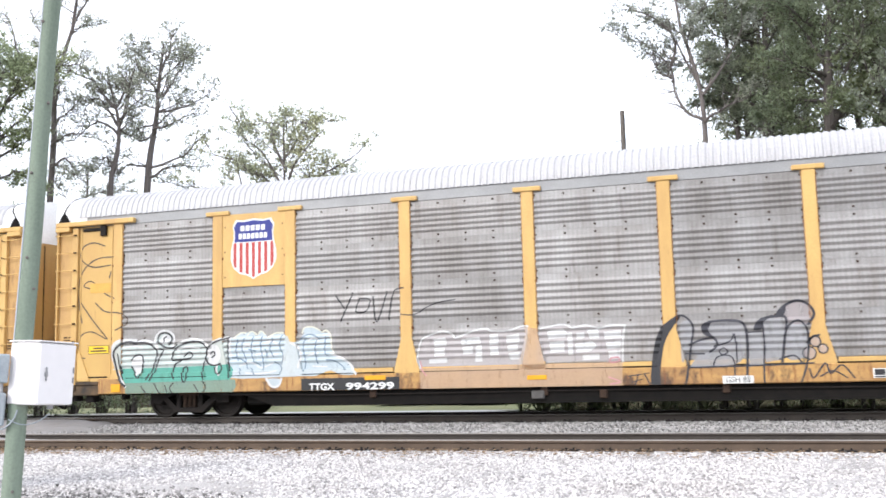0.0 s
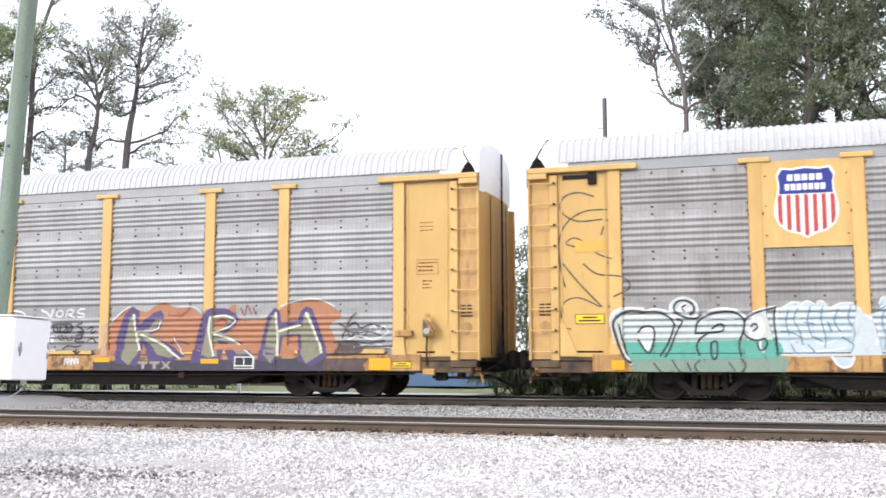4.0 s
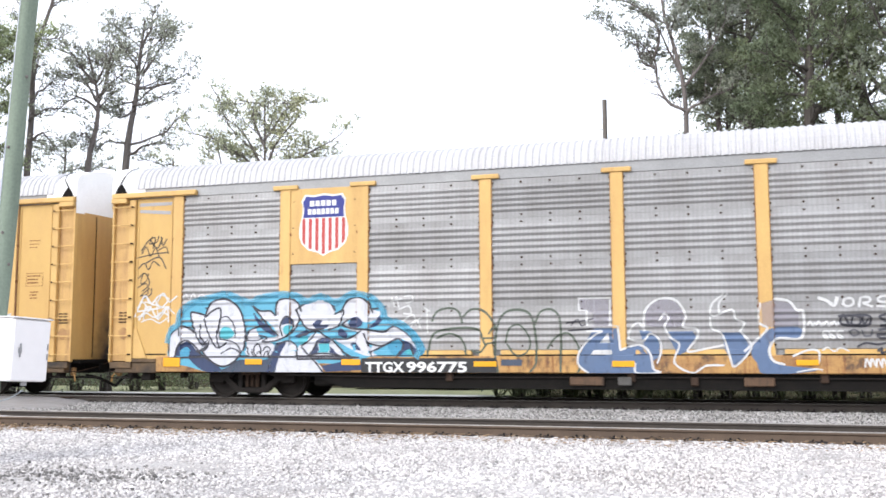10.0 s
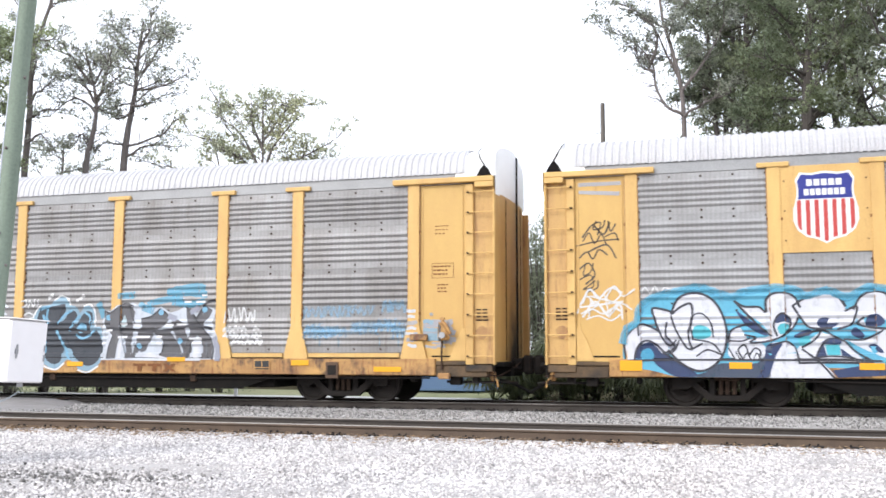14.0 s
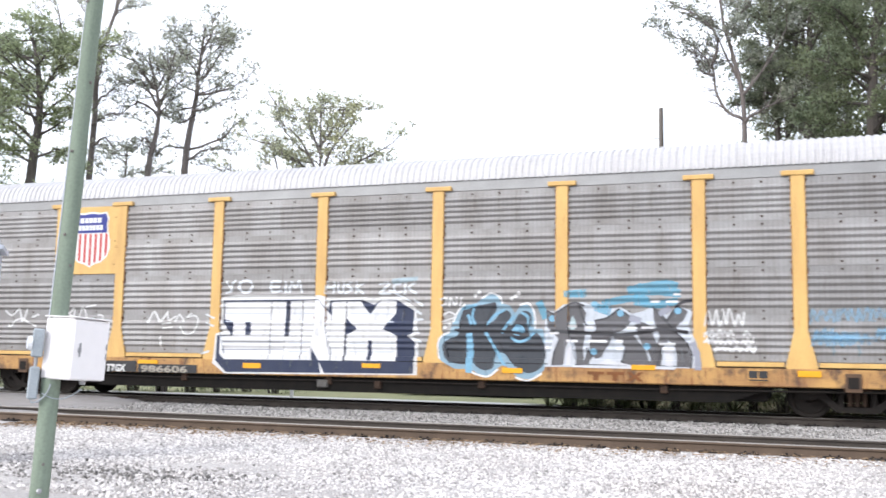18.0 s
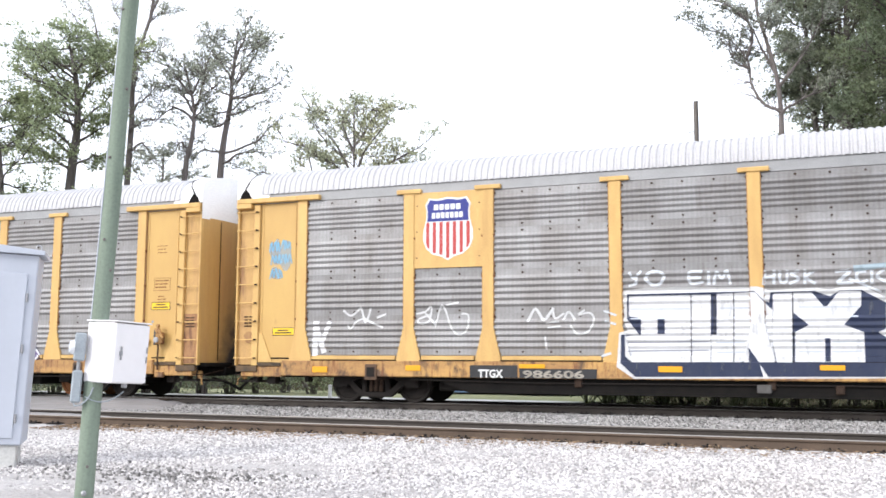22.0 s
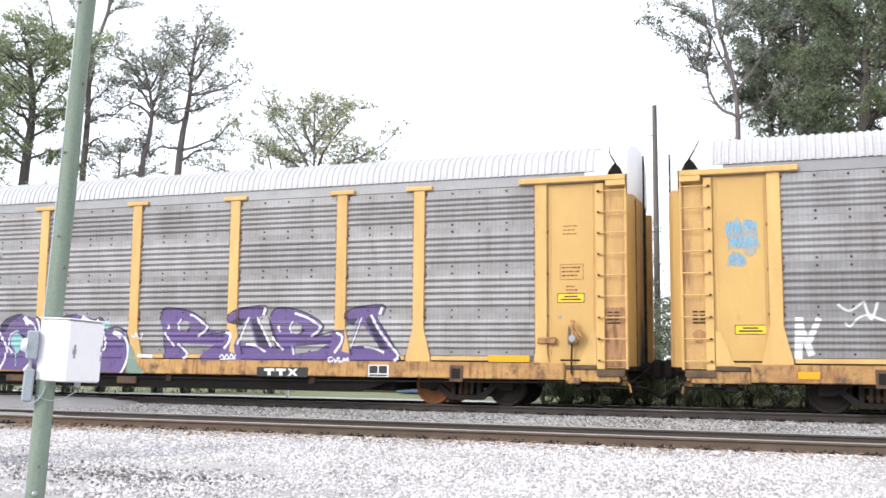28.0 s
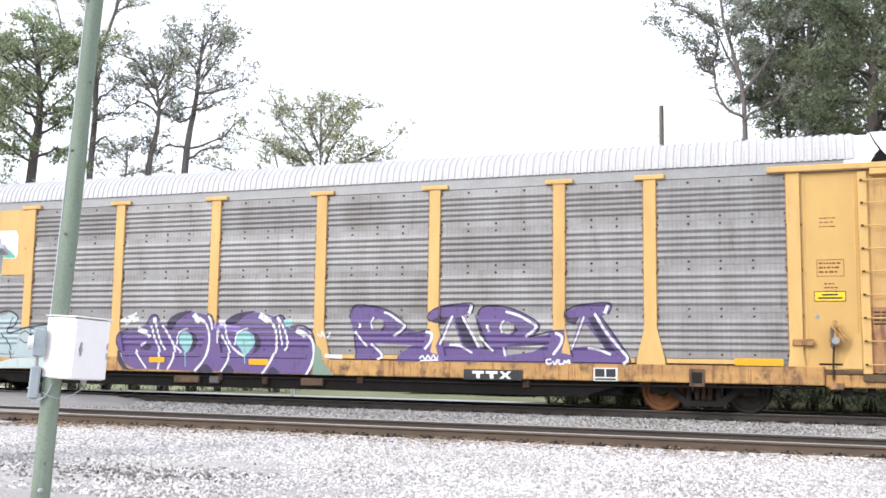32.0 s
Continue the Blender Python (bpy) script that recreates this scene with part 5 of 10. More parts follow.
g.line("black", 0.04, [(-11.79, 1.57), (-11.73, 1.28), (-11.63, 0.96)])
g.line("black", 0.04, [(-11.4, 1.41), (-11.32, 1.51), (-11.16, 1.53), (-11.08, 1.44), (-11.09, 1.26), (-11.14, 1.06), (-11.21, 0.98), (-11.32, 1.11), (-11.41, 1.25)])
g.line("black", 0.04, [(-10.62, 1.66), (-10.52, 1.62), (-10.61, 1.46), (-10.69, 1.28), (-10.78, 1.06), (-10.87, 0.91)])
g.line("black", 0.04, [(-10.68, 1.57), (-10.73, 1.38), (-10.84, 1.13), (-10.97, 0.93)])
g.line("black", 0.04, [(-10.44, 1.69), (-10.62, 1.78), (-10.68, 1.9), (-10.61, 2.02), (-10.45, 2.04), (-10.31, 1.96), (-10.29, 1.84), (-10.36, 1.75)])
g.line("black", 0.04, [(-10.45, 1.95), (-10.52, 1.9), (-10.48, 1.83)])
g.line("black", 0.04, [(-10.44, 1.69), (-10.25, 1.68), (-10.14, 1.75)])
g.line("black", 0.04, [(-10.27, 1.41), (-10.23, 1.58), (-10.1, 1.7), (-9.85, 1.79), (-9.6, 1.81), (-9.4, 1.73), (-9.32, 1.59), (-9.35, 1.4), (-9.43, 1.16), (-9.4, 0.92)])
g.line("black", 0.04, [(-10.27, 1.38), (-10.02, 1.39), (-9.76, 1.42), (-9.72, 1.52), (-9.81, 1.56), (-9.94, 1.47)])
g.line("black", 0.04, [(-10.02, 1.38), (-10.18, 1.27), (-10.25, 1.12), (-10.2, 0.94)])
g.line("black", 0.04, [(-9.97, 1.18), (-9.97, 0.98), (-9.93, 0.86), (-9.86, 0.93), (-9.86, 1.21), (-9.97, 1.18)])
g.line("black", 0.04, [(-9.32, 1.58), (-9.26, 1.68), (-9.11, 1.77), (-8.92, 1.83), (-8.71, 1.88)])
g.line("black", 0.04, [(-9.31, 1.58), (-9.34, 1.4), (-9.25, 1.28), (-9.09, 1.23), (-8.94, 1.27)])
g.line("black", 0.04, [(-8.94, 1.27), (-8.9, 1.16), (-8.97, 1.05), (-9.05, 1.05), (-9.09, 1.18)])
g.line("black", 0.04, [(-9.2, 1.51), (-9.12, 1.56), (-9.08, 1.48), (-9.16, 1.42)])
g.line("black", 0.04, [(-8.74, 1.82), (-8.76, 1.57), (-8.73, 1.28), (-8.71, 0.94)])
g.line("black", 0.03, [(-11.1, 0.78), (-10.96, 0.61), (-10.8, 0.56)])
g.line("black", 0.03, [(-10.73, 0.84), (-10.63, 0.66), (-10.52, 0.57)])
g.line("black", 0.03, [(-10.2, 0.84), (-10.3, 0.73), (-10.22, 0.61), (-10.04, 0.58)])
g.line("black", 0.03, [(-9.63, 0.79), (-9.52, 0.61)])
g.line("black", 0.03, [(-9.4, 0.87), (-9.32, 0.72), (-9.42, 0.59)])
g.line("black", 0.03, [(-10.44, 0.79), (-10.38, 0.64)])
g.done()
g = Graffiti(CAR_A, "ice-blue bubble-letter graffiti with pale outlines")
g.fill("icewash", [(-8.71, 1.21), (-8.76, 1.74), (-8.64, 1.86), (-8.44, 1.96), (-8.24, 1.98), (-8.11, 1.98), (-8.01, 1.89), (-7.9, 1.98), (-7.79, 1.94), (-7.71, 1.84), (-7.57, 1.91), (-7.33, 1.92), (-7.18, 1.85), (-7.12, 1.73), (-6.92, 1.73), (-6.8, 1.9), (-6.81, 2.01), (-6.68, 2.05), (-6.44, 2.01), (-6.3, 1.91), (-6.16, 1.89), (-6.09, 1.72), (-6.09, 1.51), (-6.02, 1.4), (-5.84, 1.3), (-5.66, 1.18), (-5.52, 0.96), (-5.86, 0.96), (-6.12, 1.05), (-6.45, 0.94), (-6.76, 0.94), (-7.22, 0.93), (-8.64, 0.93)])
g.fill("icewash", [(-7.71, 0.89), (-7.34, 0.88), (-7.41, 0.75), (-7.5, 0.7), (-7.62, 0.75)])
g.line("cream", 0.035, [(-8.6, 1.86), (-8.43, 1.97), (-8.29, 1.97)])
g.line("cream", 0.035, [(-8.26, 1.9), (-8.14, 2), (-8, 1.92)])
g.line("cream", 0.035, [(-7.96, 1.93), (-7.89, 2), (-7.78, 1.92)])
g.line("cream", 0.035, [(-7.71, 1.84), (-7.52, 1.94), (-7.29, 1.94)])
g.line("cream", 0.035, [(-6.83, 1.92), (-6.77, 2.04), (-6.56, 2.05), (-6.38, 1.96)])
g.line("cream", 0.035, [(-6.34, 1.92), (-6.22, 1.96), (-6.11, 1.83), (-6.09, 1.57), (-6.02, 1.42)])
g.line("white", 0.05, [(-6.09, 1.42), (-5.86, 1.33), (-5.65, 1.19), (-5.48, 0.96)])
g.line("white", 0.05, [(-8.69, 1.86), (-8.71, 1.58), (-8.64, 1.4)])
g.line("white", 0.05, [(-7.1, 1.7), (-6.94, 1.61), (-6.86, 1.4), (-6.92, 1.14)])
g.line("white", 0.05, [(-7.72, 0.9), (-7.62, 0.75), (-7.5, 0.7), (-7.38, 0.76), (-7.33, 0.9)])
g.line("white", 0.035, [(-8.39, 1.62), (-8.24, 1.69), (-8.11, 1.64)])
g.line("white", 0.035, [(-7.77, 1.72), (-7.62, 1.76), (-7.46, 1.69)])
g.line("white", 0.035, [(-8.02, 1.45), (-7.77, 1.5)])
g.line("white", 0.035, [(-8.45, 1.21), (-8.14, 1.28), (-7.89, 1.15), (-7.59, 1.25)])
g.line("white", 0.035, [(-6.68, 1.75), (-6.52, 1.8), (-6.42, 1.73)])
g.line("white", 0.035, [(-8.57, 1.55), (-8.49, 1.48)])
g.line("white", 0.035, [(-7.71, 1.4), (-7.46, 1.46)])
g.line("white", 0.035, [(-6.68, 1.4), (-6.42, 1.46)])
g.line("white", 0.035, [(-8.26, 1.04), (-7.89, 1.02), (-7.46, 1.07)])
g.line("white", 0.035, [(-6.56, 1.16), (-6.21, 1.14)])
g.line("steelblue", 0.032, [(-8.49, 1.81), (-8.54, 1.58), (-8.48, 1.33)])
g.line("steelblue", 0.032, [(-8.31, 1.85), (-8.39, 1.64), (-8.29, 1.4), (-8.24, 1.14)])
g.line("steelblue", 0.032, [(-8.08, 1.88), (-8.14, 1.58), (-8.06, 1.28)])
g.line("steelblue", 0.032, [(-7.85, 1.88), (-7.89, 1.64), (-7.82, 1.28), (-7.84, 1.09)])
g.line("steelblue", 0.032, [(-7.58, 1.82), (-7.65, 1.58), (-7.55, 1.4)])
g.line("steelblue", 0.032, [(-7.34, 1.88), (-7.4, 1.64), (-7.3, 1.4), (-7.34, 1.21)])
g.line("steelblue", 0.032, [(-8.64, 1.4), (-8.45, 1.38), (-8.26, 1.28)])
g.line("steelblue", 0.032, [(-8.02, 1.28), (-7.89, 1.21)])
g.line("steelblue", 0.032, [(-7.52, 1.28), (-7.33, 1.14), (-7.4, 0.97)])
g.line("steelblue", 0.032, [(-6.74, 1.81), (-6.8, 1.58), (-6.74, 1.28), (-6.78, 1.05)])
g.line("steelblue", 0.032, [(-6.46, 1.75), (-6.5, 1.52), (-6.44, 1.21)])
g.line("steelblue", 0.032, [(-6.23, 1.81), (-6.26, 1.52), (-6.21, 1.39)])
g.line("steelblue", 0.032, [(-6.21, 1.29), (-5.98, 1.25), (-5.74, 1.06)])
g.line("steelblue", 0.032, [(-6.86, 1.78), (-6.72, 1.87), (-6.56, 1.87), (-6.38, 1.77)])
g.line("steelblue", 0.032, [(-8.2, 1.58), (-8.02, 1.54)])
g.line("steelblue", 0.032, [(-7.77, 1.58), (-7.71, 1.4)])
g.line("steelblue", 0.032, [(-8.45, 1.14), (-8.39, 0.98)])
g.line("steelblue", 0.032, [(-8.14, 1.14), (-8.02, 0.98)])
g.done()
g = Graffiti(CAR_A, "thin black scrawled tag")
g.line("black", 0.035, [(-5.98, 2.75), (-5.77, 2.45)])
g.line("black", 0.035, [(-5.55, 2.78), (-5.86, 2.15)])
g.line("black", 0.03, [(-5.39, 2.65), (-5.48, 2.36), (-5.23, 2.36), (-5.14, 2.61), (-5.39, 2.65)])
g.line("black", 0.035, [(-5.06, 2.69), (-4.98, 2.1), (-4.72, 2.77)])
g.line("black", 0.035, [(-4.69, 2.14), (-4.56, 2.76), (-4.31, 2.84)])
g.line("black", 0.025, [(-4.41, 2.26), (-4.08, 2.24), (-3.64, 2.45), (-3.13, 2.53)])
g.done()
g = Graffiti(CAR_A, "faded white block-letter graffiti")
g.fill("haze", [(-3.97, 1.08), (-4.01, 1.32), (-3.92, 1.62), (-3.82, 1.72), (-3.59, 1.79), (-3.38, 1.82), (-3.2, 1.76), (-3.13, 1.69), (-2.82, 1.79), (-2.56, 1.84), (-2.41, 1.85), (-2.31, 1.8), (-1.93, 1.8), (-1.68, 1.86), (-1.5, 1.88), (-1.54, 1.08)], False)
g.fill("haze", [(-1.34, 1.14), (-1.29, 1.79), (-1.07, 1.84), (-0.83, 1.88), (-0.57, 1.81), (-0.29, 1.85), (0, 1.79), (0.24, 1.83), (0.53, 1.82), (0.46, 1.12)], False)
g.fill("peach", [(-1.48, 1.86), (-1.32, 1.83), (-1.15, 0.96), (-1.69, 0.93)], False)
g.fill("peach", [(-3.97, 1.05), (0.46, 1.09), (0.44, 0.56), (-3.94, 0.59)], False)
g.fill("chalk", [(-3.64, 1.68), (-3.36, 1.71), (-3.34, 1.53), (-3.62, 1.51)], False)
g.fill("chalk", [(-3.62, 1.48), (-3.39, 1.49), (-3.39, 1.31), (-3.63, 1.3)], False)
g.fill("chalk", [(-3.02, 1.66), (-2.59, 1.7), (-2.57, 1.55), (-3, 1.53)], False)
g.fill("chalk", [(-2.98, 1.49), (-2.75, 1.51), (-2.75, 1.34), (-2.96, 1.33)], False)
g.fill("chalk", [(-2.67, 1.51), (-2.54, 1.52), (-2.55, 1.17), (-2.71, 1.16)], False)
g.fill("chalk", [(-2.36, 1.74), (-2.18, 1.75), (-2.17, 1.52), (-2.37, 1.51)], False)
g.fill("chalk", [(-2.37, 1.48), (-2.19, 1.48), (-2.17, 1.3), (-2.35, 1.29)], False)
g.fill("chalk", [(-2, 1.7), (-1.71, 1.74), (-1.72, 1.55), (-1.99, 1.54)], False)
g.fill("chalk", [(-1.97, 1.5), (-1.74, 1.52), (-1.75, 1.39), (-1.97, 1.37)], False)
g.fill("chalk", [(-1.95, 1.33), (-1.72, 1.35), (-1.73, 1.19), (-1.93, 1.19)], False)
g.fill("chalk", [(-1.1, 1.77), (-0.76, 1.81), (-0.67, 1.71), (-0.72, 1.62), (-1.08, 1.6)], False)
g.fill("chalk", [(-1.06, 1.53), (-0.74, 1.56), (-0.75, 1.33), (-1.04, 1.31)], False)
g.fill("chalk", [(-0.68, 1.71), (-0.57, 1.73), (-0.56, 1.26), (-0.66, 1.25)], False)
g.fill("chalk", [(-0.51, 1.49), (-0.15, 1.53), (-0.06, 1.43), (-0.21, 1.32), (-0.49, 1.3)], False)
g.fill("chalk", [(-0.26, 1.77), (-0.02, 1.78), (-0.01, 1.59), (-0.2, 1.58)], False)
g.fill("chalk", [(-0.48, 1.7), (-0.31, 1.72), (-0.31, 1.6), (-0.48, 1.58)], False)
g.fill("chalk", [(0.09, 1.71), (0.44, 1.74), (0.46, 1.58), (0.11, 1.56)], False)
g.fill("chalk", [(0.13, 1.5), (0.43, 1.52), (0.43, 1.37), (0.15, 1.36)], False)
g.fill("chalk", [(-0.37, 1.25), (-0.02, 1.27), (-0.02, 1.15), (-0.36, 1.14)], False)
g.fill("chalk", [(-3.76, 1.25), (-3.34, 1.27), (-3.35, 1.16), (-3.76, 1.15)], False)
g.fill("chalk", [(0.17, 1.31), (0.42, 1.32), (0.42, 1.16), (0.18, 1.15)], False)
g.line("white", 0.035, [(-3.95, 1.05), (-4.02, 1.3), (-3.94, 1.63), (-3.83, 1.73), (-3.59, 1.81), (-3.39, 1.84), (-3.2, 1.77), (-3.14, 1.69), (-2.82, 1.8), (-2.56, 1.86), (-2.41, 1.86), (-2.31, 1.81), (-1.93, 1.81), (-1.68, 1.89), (-1.5, 1.89)])
g.line("white", 0.035, [(-1.25, 1.82), (-1.07, 1.86), (-0.83, 1.9), (-0.65, 1.87), (-0.56, 1.82), (-0.29, 1.86), (0, 1.8), (0.24, 1.84), (0.54, 1.83)])
g.line("white", 0.035, [(0.53, 1.81), (0.48, 1.53), (0.46, 1.09)])
g.line("rose", 0.03, [(0.21, 1.17), (0.37, 1.18), (0.37, 1.1), (0.2, 1.09), (0.21, 1.17)])
g.line("rose", 0.03, [(-3.97, 1.2), (-3.9, 1.01), (-3.81, 0.89)])
g.line("rose", 0.03, [(0.17, 0.78), (0.4, 0.68), (0.19, 0.64)])
g.done()
g = Graffiti(CAR_A, "silver and black bubble-letter graffiti")
g.fill("black", [(1.02, 0.57), (1.05, 1.07), (1.13, 1.47), (1.26, 1.75), (1.45, 1.88), (1.65, 1.97), (1.53, 1.8), (1.38, 1.57), (1.28, 1.29), (1.21, 0.84), (1.2, 0.55)])
g.fill("silver", [(1.64, 1.51), (1.64, 1.79), (1.76, 1.9), (1.86, 1.82), (1.87, 1.5), (1.76, 1.22), (1.65, 1.05)])
g.fill("silver", [(1.84, 1.33), (1.99, 1.46), (2.26, 1.46), (2.39, 1.35), (2.25, 1.21), (2.03, 1.1)])
g.fill("silver", [(2.14, 1.72), (2.25, 1.81), (2.72, 1.83), (2.88, 1.76), (2.91, 1.47), (2.78, 1.03), (2.24, 0.95), (1.82, 0.94), (1.97, 1.16), (2.24, 1.43), (2.27, 1.54)])
g.fill("silver", [(2.97, 1.61), (3.2, 1.61), (3.22, 1.24), (3.25, 0.96), (2.94, 0.93)], False)
g.fill("silver", [(3.26, 1.87), (3.63, 1.86), (3.65, 1.44), (3.58, 1.06), (3.26, 1.01), (3.21, 1.46)], False)
g.fill("blush", [(3.63, 2.03), (3.8, 2.16), (4.01, 2.15), (4.16, 1.97), (4.12, 1.8), (4, 1.74), (3.72, 1.77)])
g.fill("silver", [(3.65, 1.39), (3.72, 1.69), (3.88, 1.78), (4.02, 1.68), (4.04, 1.43), (4, 1.11), (3.68, 1.06)])
g.line("ink", 0.04, [(1.26, 1.75), (1.63, 1.99), (1.82, 1.9), (1.9, 1.72), (1.85, 1.44), (1.77, 0.94), (1.69, 0.51)])
g.line("ink", 0.04, [(1.8, 1.39), (2.05, 1.49), (2.29, 1.51), (2.35, 1.37), (2.2, 1.24)])
g.line("ink", 0.03, [(1.72, 1.22), (2.09, 1.21)])
g.line("ink", 0.05, [(2.29, 1.52), (2.11, 1.63), (2.09, 1.77), (2.28, 1.85), (2.72, 1.85), (2.89, 1.75), (2.93, 1.41), (2.89, 0.75)])
g.line("ink", 0.03, [(2.28, 1.35), (2.59, 1.44), (2.68, 1.59), (2.7, 1.42)])
g.line("ink", 0.03, [(2.72, 1.42), (2.71, 1.03)])
g.line("ink", 0.025, [(2.47, 1.32), (2.38, 1.26), (2.44, 1.18), (2.55, 1.24), (2.47, 1.32)])
g.line("ink", 0.03, [(2.26, 0.97), (2.33, 1.13), (2.52, 1.17), (2.65, 1.07), (2.66, 0.75)])
g.line("ink", 0.03, [(2.94, 1.61), (3.2, 1.62)])
g.line("ink", 0.035, [(3.23, 1.79), (3.25, 1.35), (3.21, 0.8), (3.22, 0.49)])
g.fill("ink", [(3.06, 1.66), (3.15, 1.84), (3.43, 1.94), (3.25, 1.79), (3.2, 1.66)])
g.fill("ink", [(2.12, 1.58), (2.09, 1.74), (2.24, 1.83), (2.19, 1.67), (2.29, 1.53)])
g.line("ink", 0.05, [(3.21, 1.86), (3.47, 1.91), (3.68, 1.86), (3.63, 1.44), (3.56, 1.01)])
g.fill("ink", [(3.49, 1.91), (3.56, 2.05), (3.69, 2.1), (3.64, 1.93)])
g.line("ink", 0.05, [(3.52, 1.93), (3.61, 2.07), (3.78, 2.17), (3.93, 2.2), (4.11, 2.11), (4.2, 1.92), (4.08, 1.73)])
g.line("ink", 0.04, [(3.59, 1.17), (3.66, 1.61), (3.83, 1.8), (3.98, 1.77), (4.07, 1.54), (4.02, 1), (3.86, 0.52)])
g.line("ink", 0.035, [(3.52, 1.07), (3.79, 1.13), (3.93, 0.98)])
g.line("ink", 0.03, [(1.8, 0.94), (2.67, 0.95), (3.52, 0.96), (4.14, 0.98)])
g.dot("blush", (4.19, 1.39), 0.09)
g.dot("blush", (4.07, 1.17), 0.11)
g.dot("blush", (4.32, 1.25), 0.08)
g.ring("ink", (4.19, 1.39), 0.1, 0.025)
g.ring("ink", (4.07, 1.17), 0.12, 0.025)
g.ring("ink", (4.32, 1.25), 0.09, 0.025)
g.line("ink", 0.04, [(4.04, 1.37), (4.15, 1.49), (4.27, 1.51)])
g.line("ink", 0.03, [(4.05, 0.87), (4.12, 0.69), (4.34, 0.97), (4.43, 0.77), (4.64, 0.93), (4.85, 0.68)])
g.line("ink", 0.025, [(4.24, 0.72), (4.48, 0.82), (4.73, 0.68)])
g.line("ink", 0.02, [(0.57, 0.79), (0.99, 0.85)])
g.line("ink", 0.025, [(0.76, 0.8), (0.7, 0.6)])
g.line("ink", 0.025, [(0.9, 0.82), (1, 0.59)])
g.line("ink", 0.02, [(0.64, 0.67), (0.85, 0.73)])
g.done()
g = Graffiti(CAR_A, "black scrawl over the yellow end panel")
g.line("brown", 0.035, [(-12.27, 4.27), (-12.6, 4.37), (-12.91, 4.27), (-12.96, 3.98), (-12.63, 3.76), (-12.1, 3.78)])
g.line("brown", 0.035, [(-11.99, 3.98), (-12.47, 3.96), (-12.85, 3.73), (-13.02, 3.33), (-13, 2.85), (-12.9, 2.37)])
g.line("brown", 0.035, [(-12.07, 3.62), (-12.12, 3.46)])
g.line("brown", 0.03, [(-12.61, 3.2), (-12.87, 3.29), (-12.64, 3.4), (-12.21, 3.06), (-11.92, 2.94)])
g.line("brown", 0.035, [(-12.96, 2.89), (-12.6, 2.44), (-12.14, 1.95)])
g.line("brown", 0.035, [(-12.51, 2.85), (-12.22, 2.63), (-11.72, 2.56), (-11.55, 2.34), (-11.88, 2.15)])
g.line("brown", 0.03, [(-13, 1.73), (-12.92, 2.05), (-12.61, 2.14), (-12.18, 1.95)])
g.line("brown", 0.025, [(-13.08, 1.53), (-12.79, 1.49)])
g.done()
g = Graffiti(CAR_B, "large white and sky-blue bubble-letter graffiti with navy shadows")
g.fill("sky", [(-12.02, 0.852), (-12.06, 1.327), (-11.99, 1.583), (-11.79, 1.716), (-11.69, 2.039), (-11.4, 2.229), (-11, 2.334), (-10.52, 2.41), (-10.12, 2.258), (-9.88, 2.21), (-9.65, 2.306), (-9.18, 2.381), (-8.72, 2.334), (-8.49, 2.21), (-8.12, 2.306), (-7.74, 2.172), (-7.37, 2.353), (-6.93, 2.277), (-6.66, 2.03), (-6.56, 1.783), (-6.2, 1.659), (-5.91, 1.412), (-5.76, 1.108), (-5.82, 0.966), (-6.9, 0.956), (-7.26, 0.804), (-9.13, 0.804), (-10.05, 0.59), (-10.84, 0.59), (-11.49, 0.738)])
g.fill("navy", [(-11.81, 0.985), (-11.77, 1.213), (-11.62, 1.355), (-11.42, 1.289), (-11.22, 1.099), (-10.85, 0.852), (-10.6, 0.67), (-10.74, 0.59), (-11.07, 0.64), (-11.36, 0.823), (-11.53, 0.985)])
g.fill("slate", [(-10.68, 0.62), (-10.43, 0.719), (-10.12, 0.89), (-9.44, 0.899), (-9.26, 1.232), (-9.13, 1.27), (-9.12, 1.052), (-9.19, 0.776), (-9.3, 0.58), (-10.05, 0.58)])
g.fill("sky2", [(-11.7, 1.004), (-11.66, 1.146), (-11.53, 1.184), (-11.44, 1.061), (-11.5, 0.956)])
g.fill("pale", [(-12.01, 0.966), (-12.04, 1.317), (-11.92, 1.517), (-11.7, 1.678), (-11.5, 1.621), (-11.37, 1.555), (-11.26, 1.384), (-11.15, 1.184), (-11.25, 1.071), (-11.42, 1.241), (-11.55, 1.308), (-11.71, 1.241), (-11.8, 1.108), (-11.84, 0.966)])
g.fill("pale", [(-11.09, 1.887), (-10.97, 2.154), (-10.78, 2.277), (-10.51, 2.287), (-10.27, 2.154), (-10.1, 1.887), (-10.01, 1.507), (-10.07, 1.118), (-10.25, 0.861), (-10.5, 0.738), (-10.72, 0.776), (-10.95, 0.928), (-11.15, 1.146), (-11.03, 1.317)])
g.fill("pale", [(-11.43, 2.002), (-11.06, 1.925), (-11.07, 1.774), (-10.97, 1.45), (-11.06, 1.27), (-11.23, 1.374), (-11.37, 1.64)])
g.fill("pale", [(-9.95, 1.004), (-9.97, 1.289), (-9.93, 1.517), (-9.77, 1.603), (-9.66, 1.441), (-9.58, 1.337), (-9.33, 1.26), (-9.29, 1.146), (-9.39, 0.976)])
g.fill("navy", [(-10.72, 1.441), (-10.71, 1.707), (-10.64, 1.868), (-10.48, 1.868), (-10.34, 1.697), (-10.29, 1.441), (-10.43, 1.355), (-10.62, 1.355)])
g.fill("aqua", [(-10.67, 1.422), (-10.64, 1.612), (-10.5, 1.65), (-10.34, 1.574), (-10.32, 1.431), (-10.51, 1.365)])
g.fill("shadegrey", [(-11.21, 1.422), (-11.1, 1.346), (-10.96, 1.241), (-11.06, 1.165), (-11.19, 1.241)])
